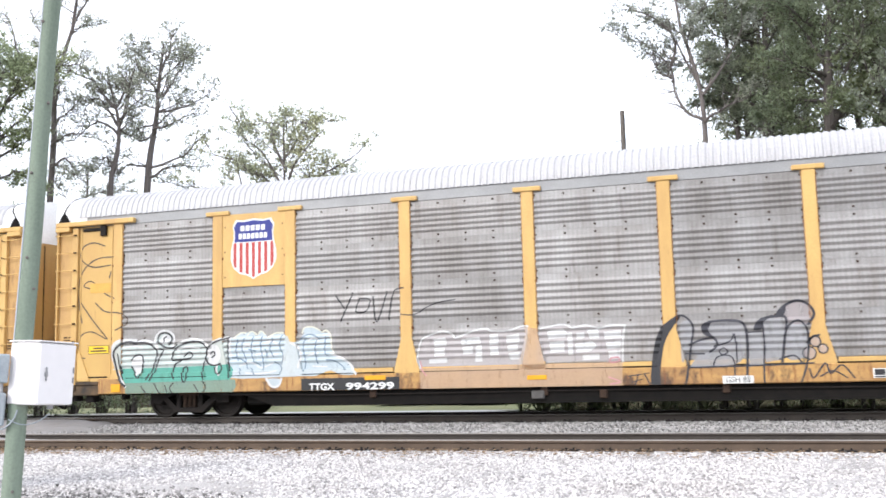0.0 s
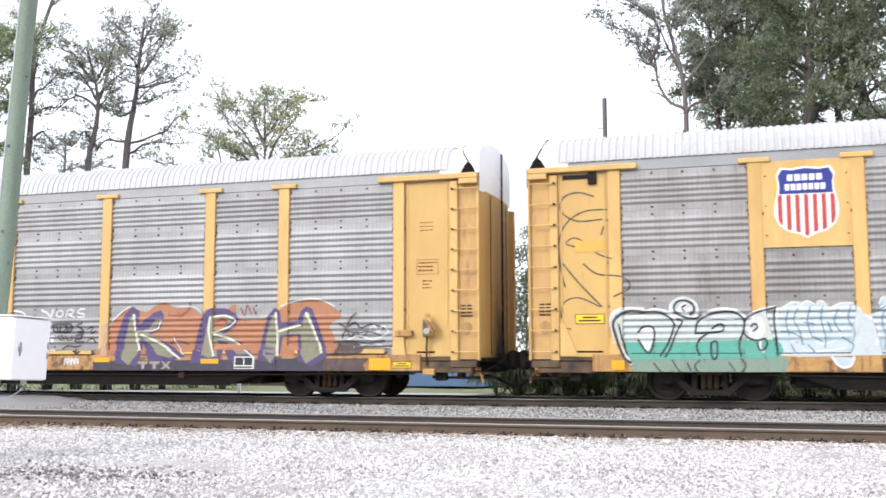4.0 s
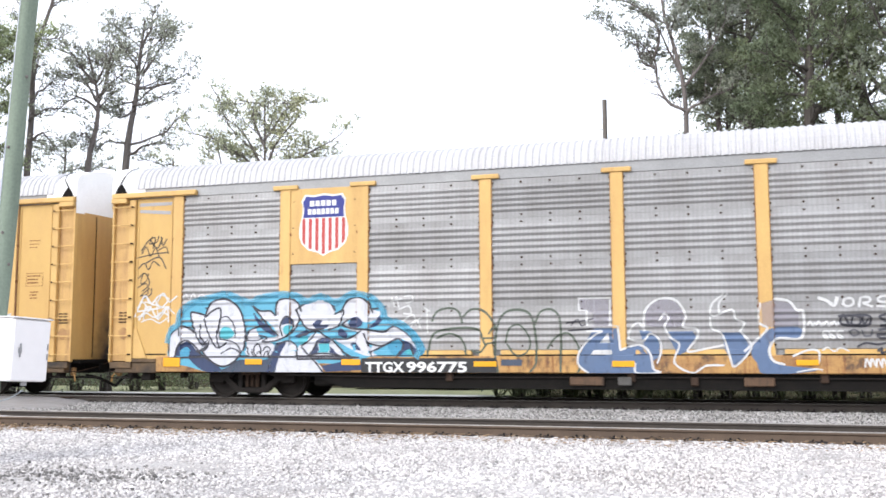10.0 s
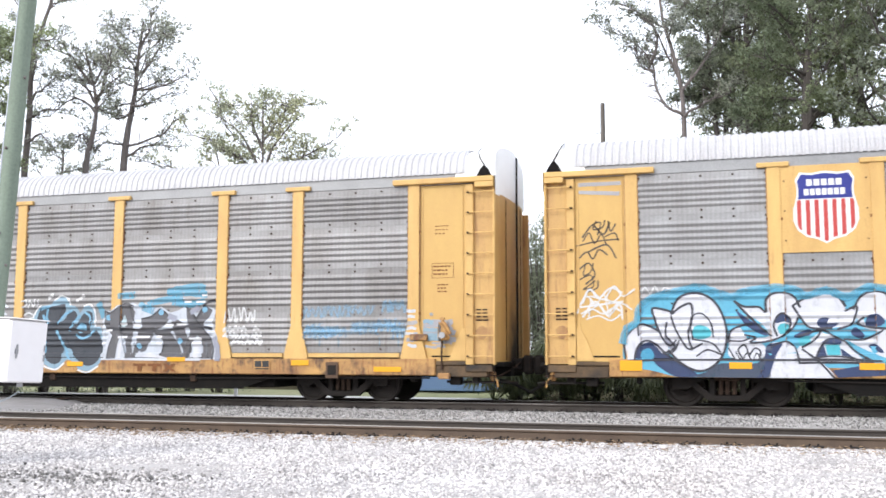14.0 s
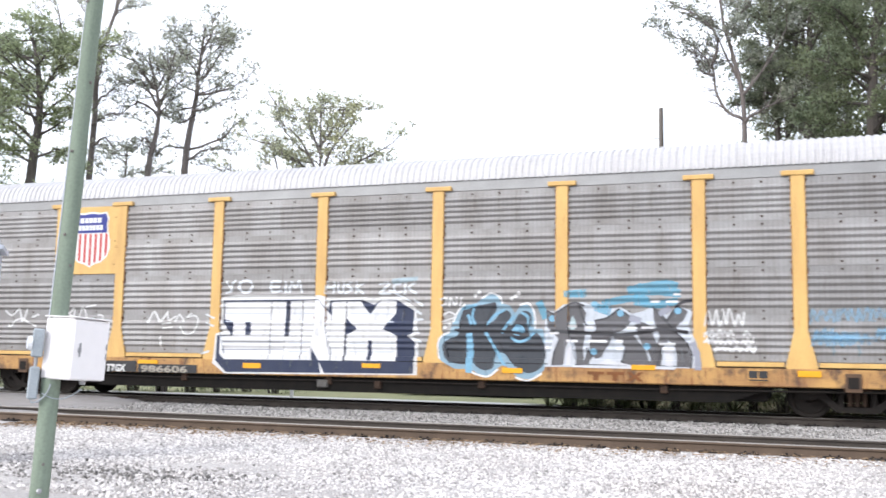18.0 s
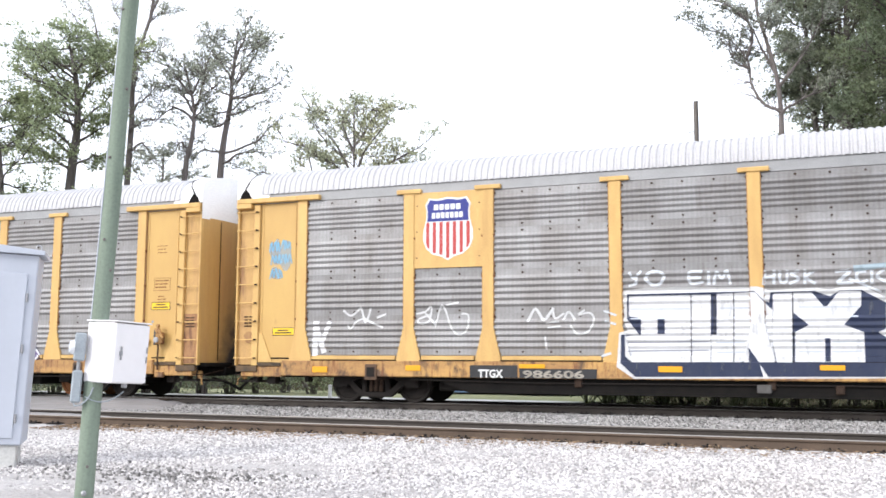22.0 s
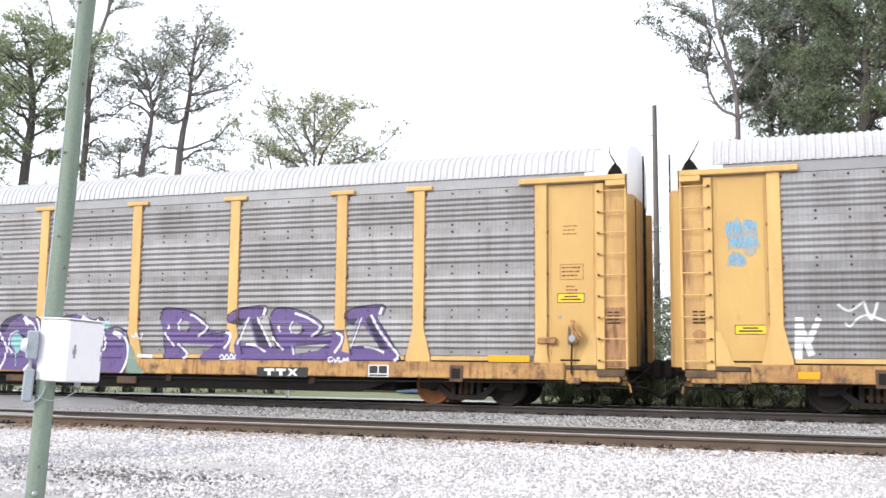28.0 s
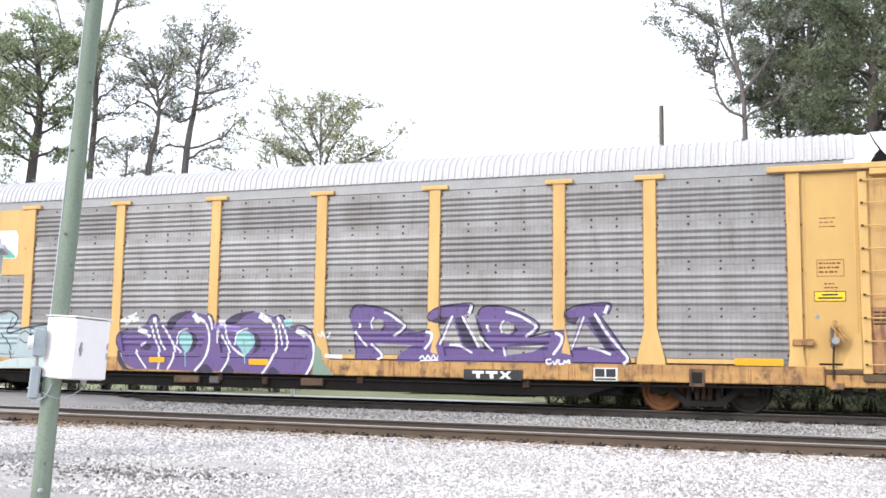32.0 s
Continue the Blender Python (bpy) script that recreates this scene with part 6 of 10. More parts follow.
g.line("ink", 0.047, [(-12.01, 0.966), (-12.04, 1.317), (-11.92, 1.517), (-11.7, 1.678), (-11.5, 1.621), (-11.37, 1.555)])
g.line("ink", 0.041, [(-11.76, 1.659), (-11.74, 1.45)])
g.line("ink", 0.047, [(-11.83, 0.966), (-11.77, 1.194), (-11.62, 1.337), (-11.42, 1.28), (-11.21, 1.08), (-10.92, 0.881)])
g.line("ink", 0.047, [(-11.36, 1.536), (-11.41, 1.774), (-11.45, 2.002), (-11.06, 1.925)])
g.line("ink", 0.047, [(-11.09, 1.887), (-10.97, 2.154), (-10.78, 2.277), (-10.51, 2.287), (-10.27, 2.154), (-10.1, 1.887), (-10.01, 1.507), (-10.07, 1.118), (-10.25, 0.861), (-10.5, 0.738), (-10.72, 0.776), (-10.95, 0.928), (-11.15, 1.146)])
g.line("ink", 0.047, [(-11.06, 1.887), (-10.9, 2.02), (-10.69, 2.077), (-10.68, 1.764), (-10.76, 1.47), (-10.69, 1.156)])
g.line("ink", 0.041, [(-11.09, 1.84), (-11.01, 1.574), (-10.87, 1.317), (-10.74, 1.165), (-10.49, 1.28)])
g.line("ink", 0.041, [(-11.37, 1.64), (-11.26, 1.374), (-11.12, 1.241), (-11, 1.346)])
g.line("ink", 0.041, [(-11.18, 1.707), (-11.2, 1.45), (-11.03, 1.213), (-11.26, 1.08)])
g.line("ink", 0.041, [(-10.94, 1.346), (-11.02, 1.165), (-11.15, 1.08)])
g.line("ink", 0.034, [(-10.68, 1.365), (-10.3, 1.289), (-10.13, 1.08)])
g.line("ink", 0.034, [(-10.67, 1.393), (-10.71, 1.707), (-10.62, 1.868), (-10.46, 1.868), (-10.31, 1.678), (-10.27, 1.412)])
g.line("ink", 0.034, [(-10.6, 1.032), (-10.39, 1.156), (-10.13, 1.061)])
g.line("ink", 0.041, [(-9.98, 1.308), (-9.93, 1.526), (-9.76, 1.621), (-9.53, 1.669)])
g.line("ink", 0.034, [(-9.97, 1.337), (-9.73, 1.327), (-9.58, 1.384)])
g.line("ink", 0.034, [(-9.72, 0.976), (-9.8, 1.156), (-9.67, 1.251), (-9.6, 1.032)])
g.line("ink", 0.034, [(-9.6, 1.032), (-9.49, 1.184), (-9.38, 1.127), (-9.41, 0.976)])
g.line("ink", 0.034, [(-9.98, 1.184), (-9.88, 0.994)])
g.line("ink", 0.041, [(-11.99, 0.938), (-10.7, 0.956), (-9.13, 0.956), (-7.93, 0.956), (-7.19, 0.938)])
g.line("chalk", 0.035, [(-12.88, 2.13), (-12.73, 2.41), (-12.46, 2.19), (-12.23, 2.47), (-12.05, 2.26), (-11.81, 2.39)])
g.line("chalk", 0.03, [(-12.79, 1.92), (-12.54, 2.08), (-12.37, 1.91), (-12.13, 2.12), (-11.87, 1.98)])
g.line("chalk", 0.03, [(-12.72, 2.27), (-11.96, 2.07)])
g.line("chalk", 0.025, [(-11.67, 2.32), (-11.6, 2.44), (-11.49, 2.3), (-11.4, 2.45), (-11.3, 2.3), (-11.2, 2.42), (-11.04, 2.34)])
g.line("skyfog2", 0.16, [(-12.06, 1.327), (-11.99, 1.583), (-11.79, 1.716), (-11.69, 2.039), (-11.4, 2.229), (-11, 2.334), (-10.52, 2.41), (-10.12, 2.258), (-9.88, 2.21), (-9.65, 2.306), (-9.18, 2.381), (-8.72, 2.334), (-8.49, 2.21), (-8.12, 2.306), (-7.74, 2.172), (-7.37, 2.353), (-6.93, 2.277), (-6.66, 2.03), (-6.56, 1.783), (-6.2, 1.659), (-5.91, 1.412), (-5.76, 1.108), (-5.82, 0.966)])
g.line("skyfog", 0.09, [(-12.06, 1.327), (-11.99, 1.583), (-11.79, 1.716), (-11.69, 2.039), (-11.4, 2.229), (-11, 2.334), (-10.52, 2.41), (-10.12, 2.258), (-9.88, 2.21), (-9.65, 2.306), (-9.18, 2.381), (-8.72, 2.334), (-8.49, 2.21), (-8.12, 2.306), (-7.74, 2.172), (-7.37, 2.353), (-6.93, 2.277), (-6.66, 2.03), (-6.56, 1.783), (-6.2, 1.659), (-5.91, 1.412), (-5.76, 1.108), (-5.82, 0.966)])
g.done()
g = Graffiti(CAR_B, "white letters with navy and aqua shadows")
g.fill("sky2", [(-6.55, 1.327), (-6.32, 1.65), (-5.98, 1.593), (-5.71, 1.27), (-5.69, 0.994), (-6.34, 0.976)])
g.fill("pale", [(-9.85, 2.125), (-9.66, 2.011), (-9.39, 2.002), (-9.28, 1.916), (-9.25, 2.135), (-9.12, 2.258), (-8.89, 2.277), (-8.71, 2.182), (-8.62, 1.992), (-8.66, 1.764), (-8.76, 1.583), (-8.96, 1.45), (-9.09, 1.337), (-9.33, 1.317), (-9.64, 1.337), (-9.47, 1.384), (-9.21, 1.431), (-9.33, 1.659), (-9.58, 1.849)])
g.fill("pale", [(-9.21, 1.289), (-8.9, 1.317), (-8.72, 1.204), (-8.63, 0.909), (-8.25, 0.909), (-8.07, 0.719), (-8.02, 0.58), (-9.28, 0.58), (-9.18, 0.89), (-9.13, 1.165)], False)
g.fill("pale", [(-8.75, 2.011), (-8.59, 2.125), (-8.35, 2.229), (-8.11, 2.258), (-7.91, 2.172), (-7.79, 2.002), (-7.79, 1.906), (-7.62, 1.982), (-7.64, 1.659), (-8.06, 1.574), (-8.24, 1.498), (-8, 1.422), (-7.83, 1.327), (-7.71, 1.165), (-7.54, 0.994), (-7.48, 0.919), (-8.64, 0.919), (-8.69, 1.165), (-8.48, 1.337), (-8.24, 1.555), (-8.48, 1.612), (-8.6, 1.783)])
g.fill("pale", [(-7.65, 1.944), (-7.52, 2.154), (-7.34, 2.258), (-7.13, 2.248), (-6.94, 2.106), (-6.91, 2.011), (-6.71, 1.963), (-6.57, 2.049), (-6.66, 1.849), (-6.89, 1.745), (-7.03, 1.716), (-7.14, 1.745), (-7.26, 1.812), (-7.41, 1.812), (-7.47, 1.707), (-7.35, 1.603), (-7.01, 1.546), (-6.61, 1.498), (-6.38, 1.603), (-6.15, 1.507), (-5.93, 1.317), (-5.8, 1.108), (-5.79, 0.985), (-5.89, 0.985), (-5.97, 1.194), (-6.16, 1.327), (-6.33, 1.346), (-6.56, 1.213), (-6.84, 1.052), (-6.73, 0.976), (-7.02, 0.976), (-7.36, 1.108), (-7.65, 1.26), (-7.77, 1.355), (-7.47, 1.355), (-7.18, 1.479), (-7.47, 1.574), (-7.57, 1.716)])
g.fill("navy", [(-9.08, 1.678), (-9.06, 1.812), (-8.94, 1.868), (-8.81, 1.764), (-8.8, 1.678), (-8.92, 1.707)])
g.fill("navy", [(-8.32, 1.669), (-8.24, 1.774), (-8.09, 1.764), (-8.13, 1.669), (-7.92, 1.669), (-8.06, 1.574), (-8.24, 1.583)])
g.fill("navy", [(-8.24, 1.28), (-8.12, 1.374), (-7.9, 1.365), (-7.92, 1.26)])
g.fill("navy", [(-8.35, 1.014), (-8.21, 1.27), (-8.16, 1.042)], False)
g.fill("navy", [(-7.91, 1.194), (-7.69, 1.014), (-7.89, 1.042)], False)
g.fill("navy", [(-8.76, 1.422), (-8.48, 1.555), (-8.42, 1.47), (-8.6, 1.384)])
g.fill("navy", [(-7.43, 1.612), (-7.4, 1.792), (-7.23, 1.84), (-7.1, 1.716), (-7.18, 1.612)])
g.fill("navy", [(-7.06, 1.565), (-6.89, 1.659), (-6.58, 2.011), (-6.6, 1.84), (-6.77, 1.64)])
g.fill("navy", [(-7.71, 1.46), (-7.63, 1.593), (-7.47, 1.441), (-7.54, 1.365)])
g.fill("navy", [(-7.41, 1.232), (-7.27, 1.26), (-7.14, 1.099), (-7.29, 1.127)])
g.fill("navy", [(-6.15, 1.289), (-5.98, 1.241), (-5.8, 1.032), (-5.89, 0.985), (-6.04, 1.108), (-6.22, 0.985)])
g.fill("navy", [(-9.82, 1.935), (-9.61, 1.774), (-9.29, 1.546), (-9.25, 1.431), (-9.44, 1.498), (-9.66, 1.659)])
g.fill("navy", [(-9.27, 1.222), (-8.97, 1.289), (-9.09, 1.052), (-9.21, 0.719), (-9.34, 0.58), (-9.46, 0.58), (-9.3, 0.89)])
g.fill("navy", [(-8.07, 0.757), (-7.34, 0.89), (-6.96, 0.833), (-6.97, 0.67), (-7.98, 0.62)], False)
g.fill("aqua", [(-9.05, 1.593), (-8.96, 1.669), (-8.83, 1.64), (-8.88, 1.507), (-9, 1.46)])
g.fill("aqua", [(-8.18, 1.251), (-7.92, 1.251), (-7.91, 1.052), (-8.15, 1.052)], False)
g.fill("aqua", [(-8.67, 1.355), (-8.48, 1.422), (-8.45, 1.289), (-8.59, 1.213)])
g.fill("aqua", [(-6.11, 1.042), (-6.02, 1.118), (-5.89, 0.985)])
g.line("ink", 0.047, [(-9.85, 2.125), (-9.66, 2.011), (-9.39, 2.002), (-9.28, 1.897)])
g.line("ink", 0.047, [(-9.25, 1.906), (-9.25, 2.135), (-9.12, 2.258), (-8.89, 2.277), (-8.71, 2.182), (-8.62, 1.992)])
g.line("ink", 0.047, [(-9.85, 2.125), (-9.64, 1.887), (-9.39, 1.621), (-9.17, 1.431)])
g.line("ink", 0.041, [(-8.66, 1.783), (-8.76, 1.583), (-9, 1.403), (-9.27, 1.317), (-9.58, 1.298), (-9.46, 1.393), (-9.67, 1.45)])
g.line("ink", 0.041, [(-9.06, 1.431), (-9.12, 1.621), (-9.06, 1.792), (-8.94, 1.868), (-8.81, 1.754), (-8.83, 1.565), (-8.96, 1.412)])
g.line("ink", 0.047, [(-8.75, 2.011), (-8.59, 2.125), (-8.35, 2.229), (-8.11, 2.258), (-7.91, 2.172), (-7.79, 2.002)])
g.line("ink", 0.047, [(-8.75, 2.011), (-8.6, 1.764), (-8.44, 1.583), (-8.06, 1.574)])
g.line("ink", 0.041, [(-8.66, 1.422), (-8.24, 1.536), (-8.03, 1.422), (-7.85, 1.327)])
g.line("ink", 0.041, [(-8.6, 1.204), (-8.36, 1.355), (-8.24, 1.536)])
g.line("ink", 0.041, [(-9.21, 1.204), (-8.9, 1.317), (-8.72, 1.165), (-8.67, 0.89)])
g.line("ink", 0.041, [(-8.67, 0.899), (-8.07, 0.909), (-7.34, 0.899)])
g.line("ink", 0.041, [(-8.6, 1.165), (-8.37, 0.976), (-8.19, 0.795), (-8.02, 0.58)])
g.line("ink", 0.041, [(-7.79, 1.906), (-7.58, 1.992), (-7.63, 1.774), (-7.7, 1.64), (-7.94, 1.555)])
g.line("ink", 0.047, [(-7.64, 1.944), (-7.52, 2.163), (-7.34, 2.268), (-7.13, 2.258), (-6.94, 2.115), (-6.91, 2.011), (-6.56, 2.058)])
g.line("ink", 0.041, [(-6.91, 2.011), (-6.88, 1.935)])
g.line("ink", 0.047, [(-7.47, 1.774), (-7.59, 1.659), (-7.35, 1.583), (-6.95, 1.546), (-6.61, 1.498), (-6.38, 1.621), (-6.15, 1.517), (-5.93, 1.317), (-5.78, 0.976)])
g.line("ink", 0.041, [(-7.83, 1.355), (-7.47, 1.355), (-7.15, 1.517)])
g.line("ink", 0.041, [(-7.07, 1.46), (-6.99, 1.26), (-6.88, 0.976)])
g.line("ink", 0.041, [(-7.83, 1.327), (-7.6, 1.09), (-7.34, 0.938)])
g.line("ink", 0.041, [(-6.9, 1.061), (-6.56, 1.222), (-6.27, 1.346), (-6.15, 1.194), (-6.27, 0.976)])
g.line("ink", 0.034, [(-7.01, 1.26), (-6.67, 1.194), (-6.33, 1.346)])
g.line("ink", 0.041, [(-5.99, 1.213), (-5.89, 0.976)])
g.line("ink", 0.041, [(-8.37, 0.994), (-8.24, 1.241), (-8.12, 1.355)])
g.line("ink", 0.034, [(-8.37, 0.994), (-8.07, 1.032), (-7.66, 0.994)])
g.line("ink", 0.027, [(-9.85, 1.118), (-9.74, 0.947), (-9.64, 1.09), (-9.54, 0.947), (-9.45, 1.09), (-9.37, 0.947)])
g.line("chalk", 0.04, [(-6.44, 2.172), (-6.19, 2.22)])
g.line("chalk", 0.03, [(-6.42, 2.25), (-6.36, 2.05)])
g.line("chalk", 0.03, [(-6.31, 2.27), (-6.25, 1.99)])
g.line("chalk", 0.03, [(-6.14, 2.27), (-5.97, 2.29), (-5.93, 2.18), (-6.08, 2.13)])
g.line("chalk", 0.035, [(-6.26, 1.99), (-6.03, 2.06), (-5.98, 1.9), (-6.15, 1.9)])
g.line("chalk", 0.035, [(-6.21, 1.7), (-5.92, 1.87), (-5.87, 1.64)])
g.line("chalk", 0.03, [(-6.1, 1.61), (-5.76, 1.79)])
g.line("chalk", 0.035, [(-5.99, 1.58), (-5.85, 1.75), (-5.76, 1.58)])
g.line("chalk", 0.03, [(-5.66, 2.01), (-5.55, 1.94)])
g.line("chalk", 0.03, [(-5.61, 1.98), (-5.59, 1.47)])
g.done()
g = Graffiti(CAR_B, "dark green outlined graffiti letters")
g.line("moss", 0.05, [(-5.49, 1.73), (-5.38, 1.93), (-5.11, 2), (-4.9, 1.93), (-4.8, 1.67)])
g.line("moss", 0.05, [(-4.79, 1.8), (-4.62, 1.96), (-4.35, 1.94), (-4.15, 1.75), (-4.07, 1.54)])
g.line("moss", 0.05, [(-5.58, 0.97), (-5.54, 1.26), (-5.38, 1.49), (-4.83, 1.57), (-4.44, 1.52), (-4.35, 1.32), (-4.28, 1.19)])
g.line("moss", 0.045, [(-5.38, 1.35), (-5.1, 1.45), (-4.82, 1.32), (-4.71, 1)])
g.line("moss", 0.04, [(-4.35, 1.34), (-4.08, 1.35)])
g.line("moss", 0.04, [(-4.6, 1.09), (-4.41, 1.04), (-4.25, 1.22), (-4.09, 1.24)])
g.line("moss", 0.05, [(-4.01, 0.63), (-4.08, 1.07), (-4.01, 1.66), (-3.81, 1.91), (-3.48, 1.93), (-3.28, 1.78), (-3.19, 1.31), (-3.19, 0.82), (-3.32, 0.63)])
g.line("moss", 0.04, [(-3.85, 1.25), (-3.77, 1.54), (-3.55, 1.62), (-3.33, 1.34), (-3.37, 1.06), (-3.61, 0.97), (-3.82, 1.21)])
g.line("moss", 0.05, [(-3.22, 1.62), (-3.08, 1.9), (-2.82, 1.92), (-2.67, 1.65), (-2.67, 0.64)])
g.line("moss", 0.045, [(-2.95, 1.12), (-2.76, 1.36), (-2.5, 1.43), (-2.31, 1.18), (-2.23, 0.82), (-2.31, 0.63)])
g.line("moss", 0.04, [(-4.08, 1.63), (-4.21, 1.44)])
g.fill("slate", [(-3.94, 0.89), (-3.49, 0.89), (-3.49, 0.76), (-3.94, 0.76)], False)
g.line("ink", 0.03, [(-2.54, 1.65), (-2.18, 1.69), (-1.99, 1.73)])
g.line("ink", 0.03, [(-2.5, 1.49), (-1.99, 1.52)])
g.line("ink", 0.025, [(-2.44, 1.6), (-2.31, 1.72), (-2.21, 1.58), (-2.08, 1.69)])
g.done()
g = Graffiti(CAR_B, "white-outlined graffiti letters with blue lower halves")
g.fill("blue", [(-1.96, 1.53), (-1.47, 1.53), (-1.43, 1.08), (-1.04, 1.18), (-0.86, 0.95), (-0.69, 0.61), (-2.09, 0.61), (-2.32, 0.83), (-2.17, 1.21)], False)
g.fill("blue", [(-1.04, 1.48), (-0.83, 1.46), (-0.65, 1.3), (-0.64, 0.95), (-0.83, 0.82), (-0.94, 1.14)], False)
g.fill("blue", [(-0.5, 1.45), (0.02, 1.45), (0.1, 1.32), (-0.09, 1.05), (-0.28, 0.97), (-0.39, 1.2)], False)
g.fill("blue", [(0.58, 1.42), (0.96, 1.42), (1.14, 1.09), (0.82, 0.73), (0.64, 1.07)], False)
g.fill("blue", [(1.23, 0.82), (1.13, 1.01), (1.26, 1.28), (1.52, 1.49), (2.04, 1.51), (2.06, 1.32), (1.65, 1.3), (1.45, 1.07), (1.61, 0.8), (2.35, 0.7), (1.97, 0.62), (1.35, 0.6)])
g.fill("lilac", [(-2.25, 2.14), (-1.66, 2.13), (-1.65, 1.57), (-1.96, 1.57), (-2, 1.86), (-2.24, 1.91)], False)
g.fill("lilac", [(-0.89, 1.58), (-0.89, 1.89), (-0.7, 2.08), (-0.36, 2.07), (-0.16, 1.83), (-0.17, 1.55)])
g.fill("lilac", [(1.35, 1.99), (1.56, 2.05), (1.87, 1.99), (2.04, 1.8), (2.04, 1.53), (1.35, 1.51)], False)
g.fill("chalk", [(-2.04, 0.99), (-1.68, 1.44), (-1.59, 0.99)], False)
g.line("chalk", 0.045, [(-2.11, 1.6), (-2.11, 1.9), (-2.27, 1.91), (-2.29, 2.16), (-1.62, 2.16), (-1.64, 1.59), (-1.47, 1.57), (-1.43, 1.08)], False)
g.line("chalk", 0.045, [(-1.43, 1.08), (-1.04, 1.18), (-0.83, 1.01), (-0.77, 0.7), (-0.63, 0.62), (-1.1, 0.61), (-1.13, 0.8)])
g.line("chalk", 0.04, [(-2.09, 0.61), (-2.3, 0.8), (-2.24, 1.11), (-1.96, 1.39), (-1.79, 1.47), (-2.11, 1.47)])
g.line("chalk", 0.04, [(-0.93, 1.48), (-1.05, 1.64), (-1.21, 1.52), (-1.25, 1.31), (-0.97, 1.26), (-0.83, 1.41), (-0.65, 1.3), (-0.61, 1.05), (-0.69, 0.82)])
g.line("chalk", 0.045, [(-0.95, 1.48), (-0.91, 1.89), (-0.63, 2.12), (-0.29, 2.08), (-0.11, 1.77), (-0.17, 1.55), (0.1, 1.5), (0.1, 1.32), (-0.09, 1.05), (0.26, 1.1), (0.6, 1.17)])
g.line("chalk", 0.04, [(-0.63, 1.68), (-0.53, 1.81), (-0.45, 1.71), (-0.53, 1.56), (-0.42, 1.33), (-0.25, 1.18), (-0.35, 0.82), (0, 0.62), (0.26, 0.76), (0.6, 0.77)])
g.line("chalk", 0.04, [(0.63, 2.19), (0.42, 2.01), (0.37, 1.82), (0.47, 1.76), (0.79, 1.88), (0.86, 1.69), (1.02, 1.61), (0.93, 1.44)])
g.line("chalk", 0.035, [(0.71, 2.19), (0.55, 2.01), (0.55, 1.79)])
g.line("chalk", 0.04, [(0.37, 1.72), (0.39, 1.51), (0.6, 1.37), (0.74, 0.89), (0.82, 0.75), (1.14, 1.12), (0.96, 1.42)])
g.line("chalk", 0.045, [(1.32, 1.99), (1.3, 1.62), (1.45, 1.49), (1.22, 1.25), (1.01, 1.05)])
g.line("chalk", 0.05, [(1.59, 2.08), (1.87, 2.03), (2.01, 1.85), (2.13, 1.8), (2.08, 1.31), (1.65, 1.3), (1.48, 1.11), (1.53, 0.87), (1.74, 0.79)])
g.line("chalk", 0.04, [(1.91, 0.95), (2.2, 1.07), (2.38, 1.04), (2.38, 0.82)])
g.line("chalk", 0.03, [(1.97, 0.64), (2.29, 0.7), (2.43, 0.68)])
g.line("chalk", 0.065, [(2.43, 2.08), (2.58, 2.02), (2.7, 1.93), (2.76, 2.08)])
g.line("chalk", 0.045, [(2.86, 1.95), (2.9, 2.05), (3.02, 2.06), (3.05, 1.96), (2.95, 1.91), (2.86, 1.95)])
g.line("chalk", 0.045, [(3.15, 1.9), (3.19, 2.07), (3.34, 2.07), (3.33, 1.99), (3.22, 1.97), (3.38, 1.9)])
g.line("chalk", 0.045, [(3.68, 2.1), (3.52, 2.08), (3.5, 2.0), (3.66, 1.97), (3.64, 1.9), (3.47, 1.91)])
for x in (2.2, 2.36, 2.5, 2.64):
    g.line("chalk", 0.035, [(x, 1.55), (x + 0.05, 1.63), (x + 0.09, 1.53), (x + 0.13, 1.6)])
for x in (2.48, 2.6, 2.74):
    g.line("chalk", 0.035, [(x + 0.1, 1.43), (x, 1.42), (x + 0.02, 1.31), (x + 0.09, 1.3), (x + 0.03, 1.37)])
g.line("chalk", 0.03, [(2.45, 1.06), (2.55, 1.12), (2.66, 1.04), (2.78, 1.11), (2.92, 1.05)])
for x in (3.2, 3.3, 3.4, 3.5):
    g.line("chalk", 0.03, [(x, 0.74), (x + 0.03, 0.9), (x + 0.09, 0.76), (x + 0.1, 0.88)])
g.line("ink", 0.05, [(2.78, 1.72), (3.28, 1.73), (3.34, 1.6), (3.24, 1.53), (2.86, 1.55), (2.8, 1.64), (2.86, 1.74), (2.94, 1.58)])
g.line("ink", 0.045, [(3.02, 1.7), (3.0, 1.57), (3.13, 1.55), (3.17, 1.68), (3.08, 1.72)])
g.line("ink", 0.04, [(3.2, 1.72), (3.22, 1.56), (3.3, 1.66)])
g.line("char2", 0.035, [(2.95, 1.42), (3.05, 1.46), (3.12, 1.38), (3.02, 1.34), (2.95, 1.42)])
g.line("char2", 0.035, [(3.18, 1.44), (3.22, 1.34), (3.34, 1.35), (3.36, 1.45)])
g.line("ink", 0.05, [(3.62, 1.75), (3.5, 1.7), (3.6, 1.62), (3.7, 1.55), (3.52, 1.53)])
g.line("ink", 0.05, [(3.48, 1.45), (3.66, 1.47), (3.6, 1.37), (3.46, 1.36), (3.5, 1.29), (3.7, 1.3)])
g.line("ink", 0.04, [(3.09, 1.13), (3.24, 1.2), (3.45, 1.17), (3.6, 1.2)])
g.line("ink", 0.04, [(3.44, 1.05), (3.52, 1.1), (3.5, 1.0), (3.62, 1.06)])
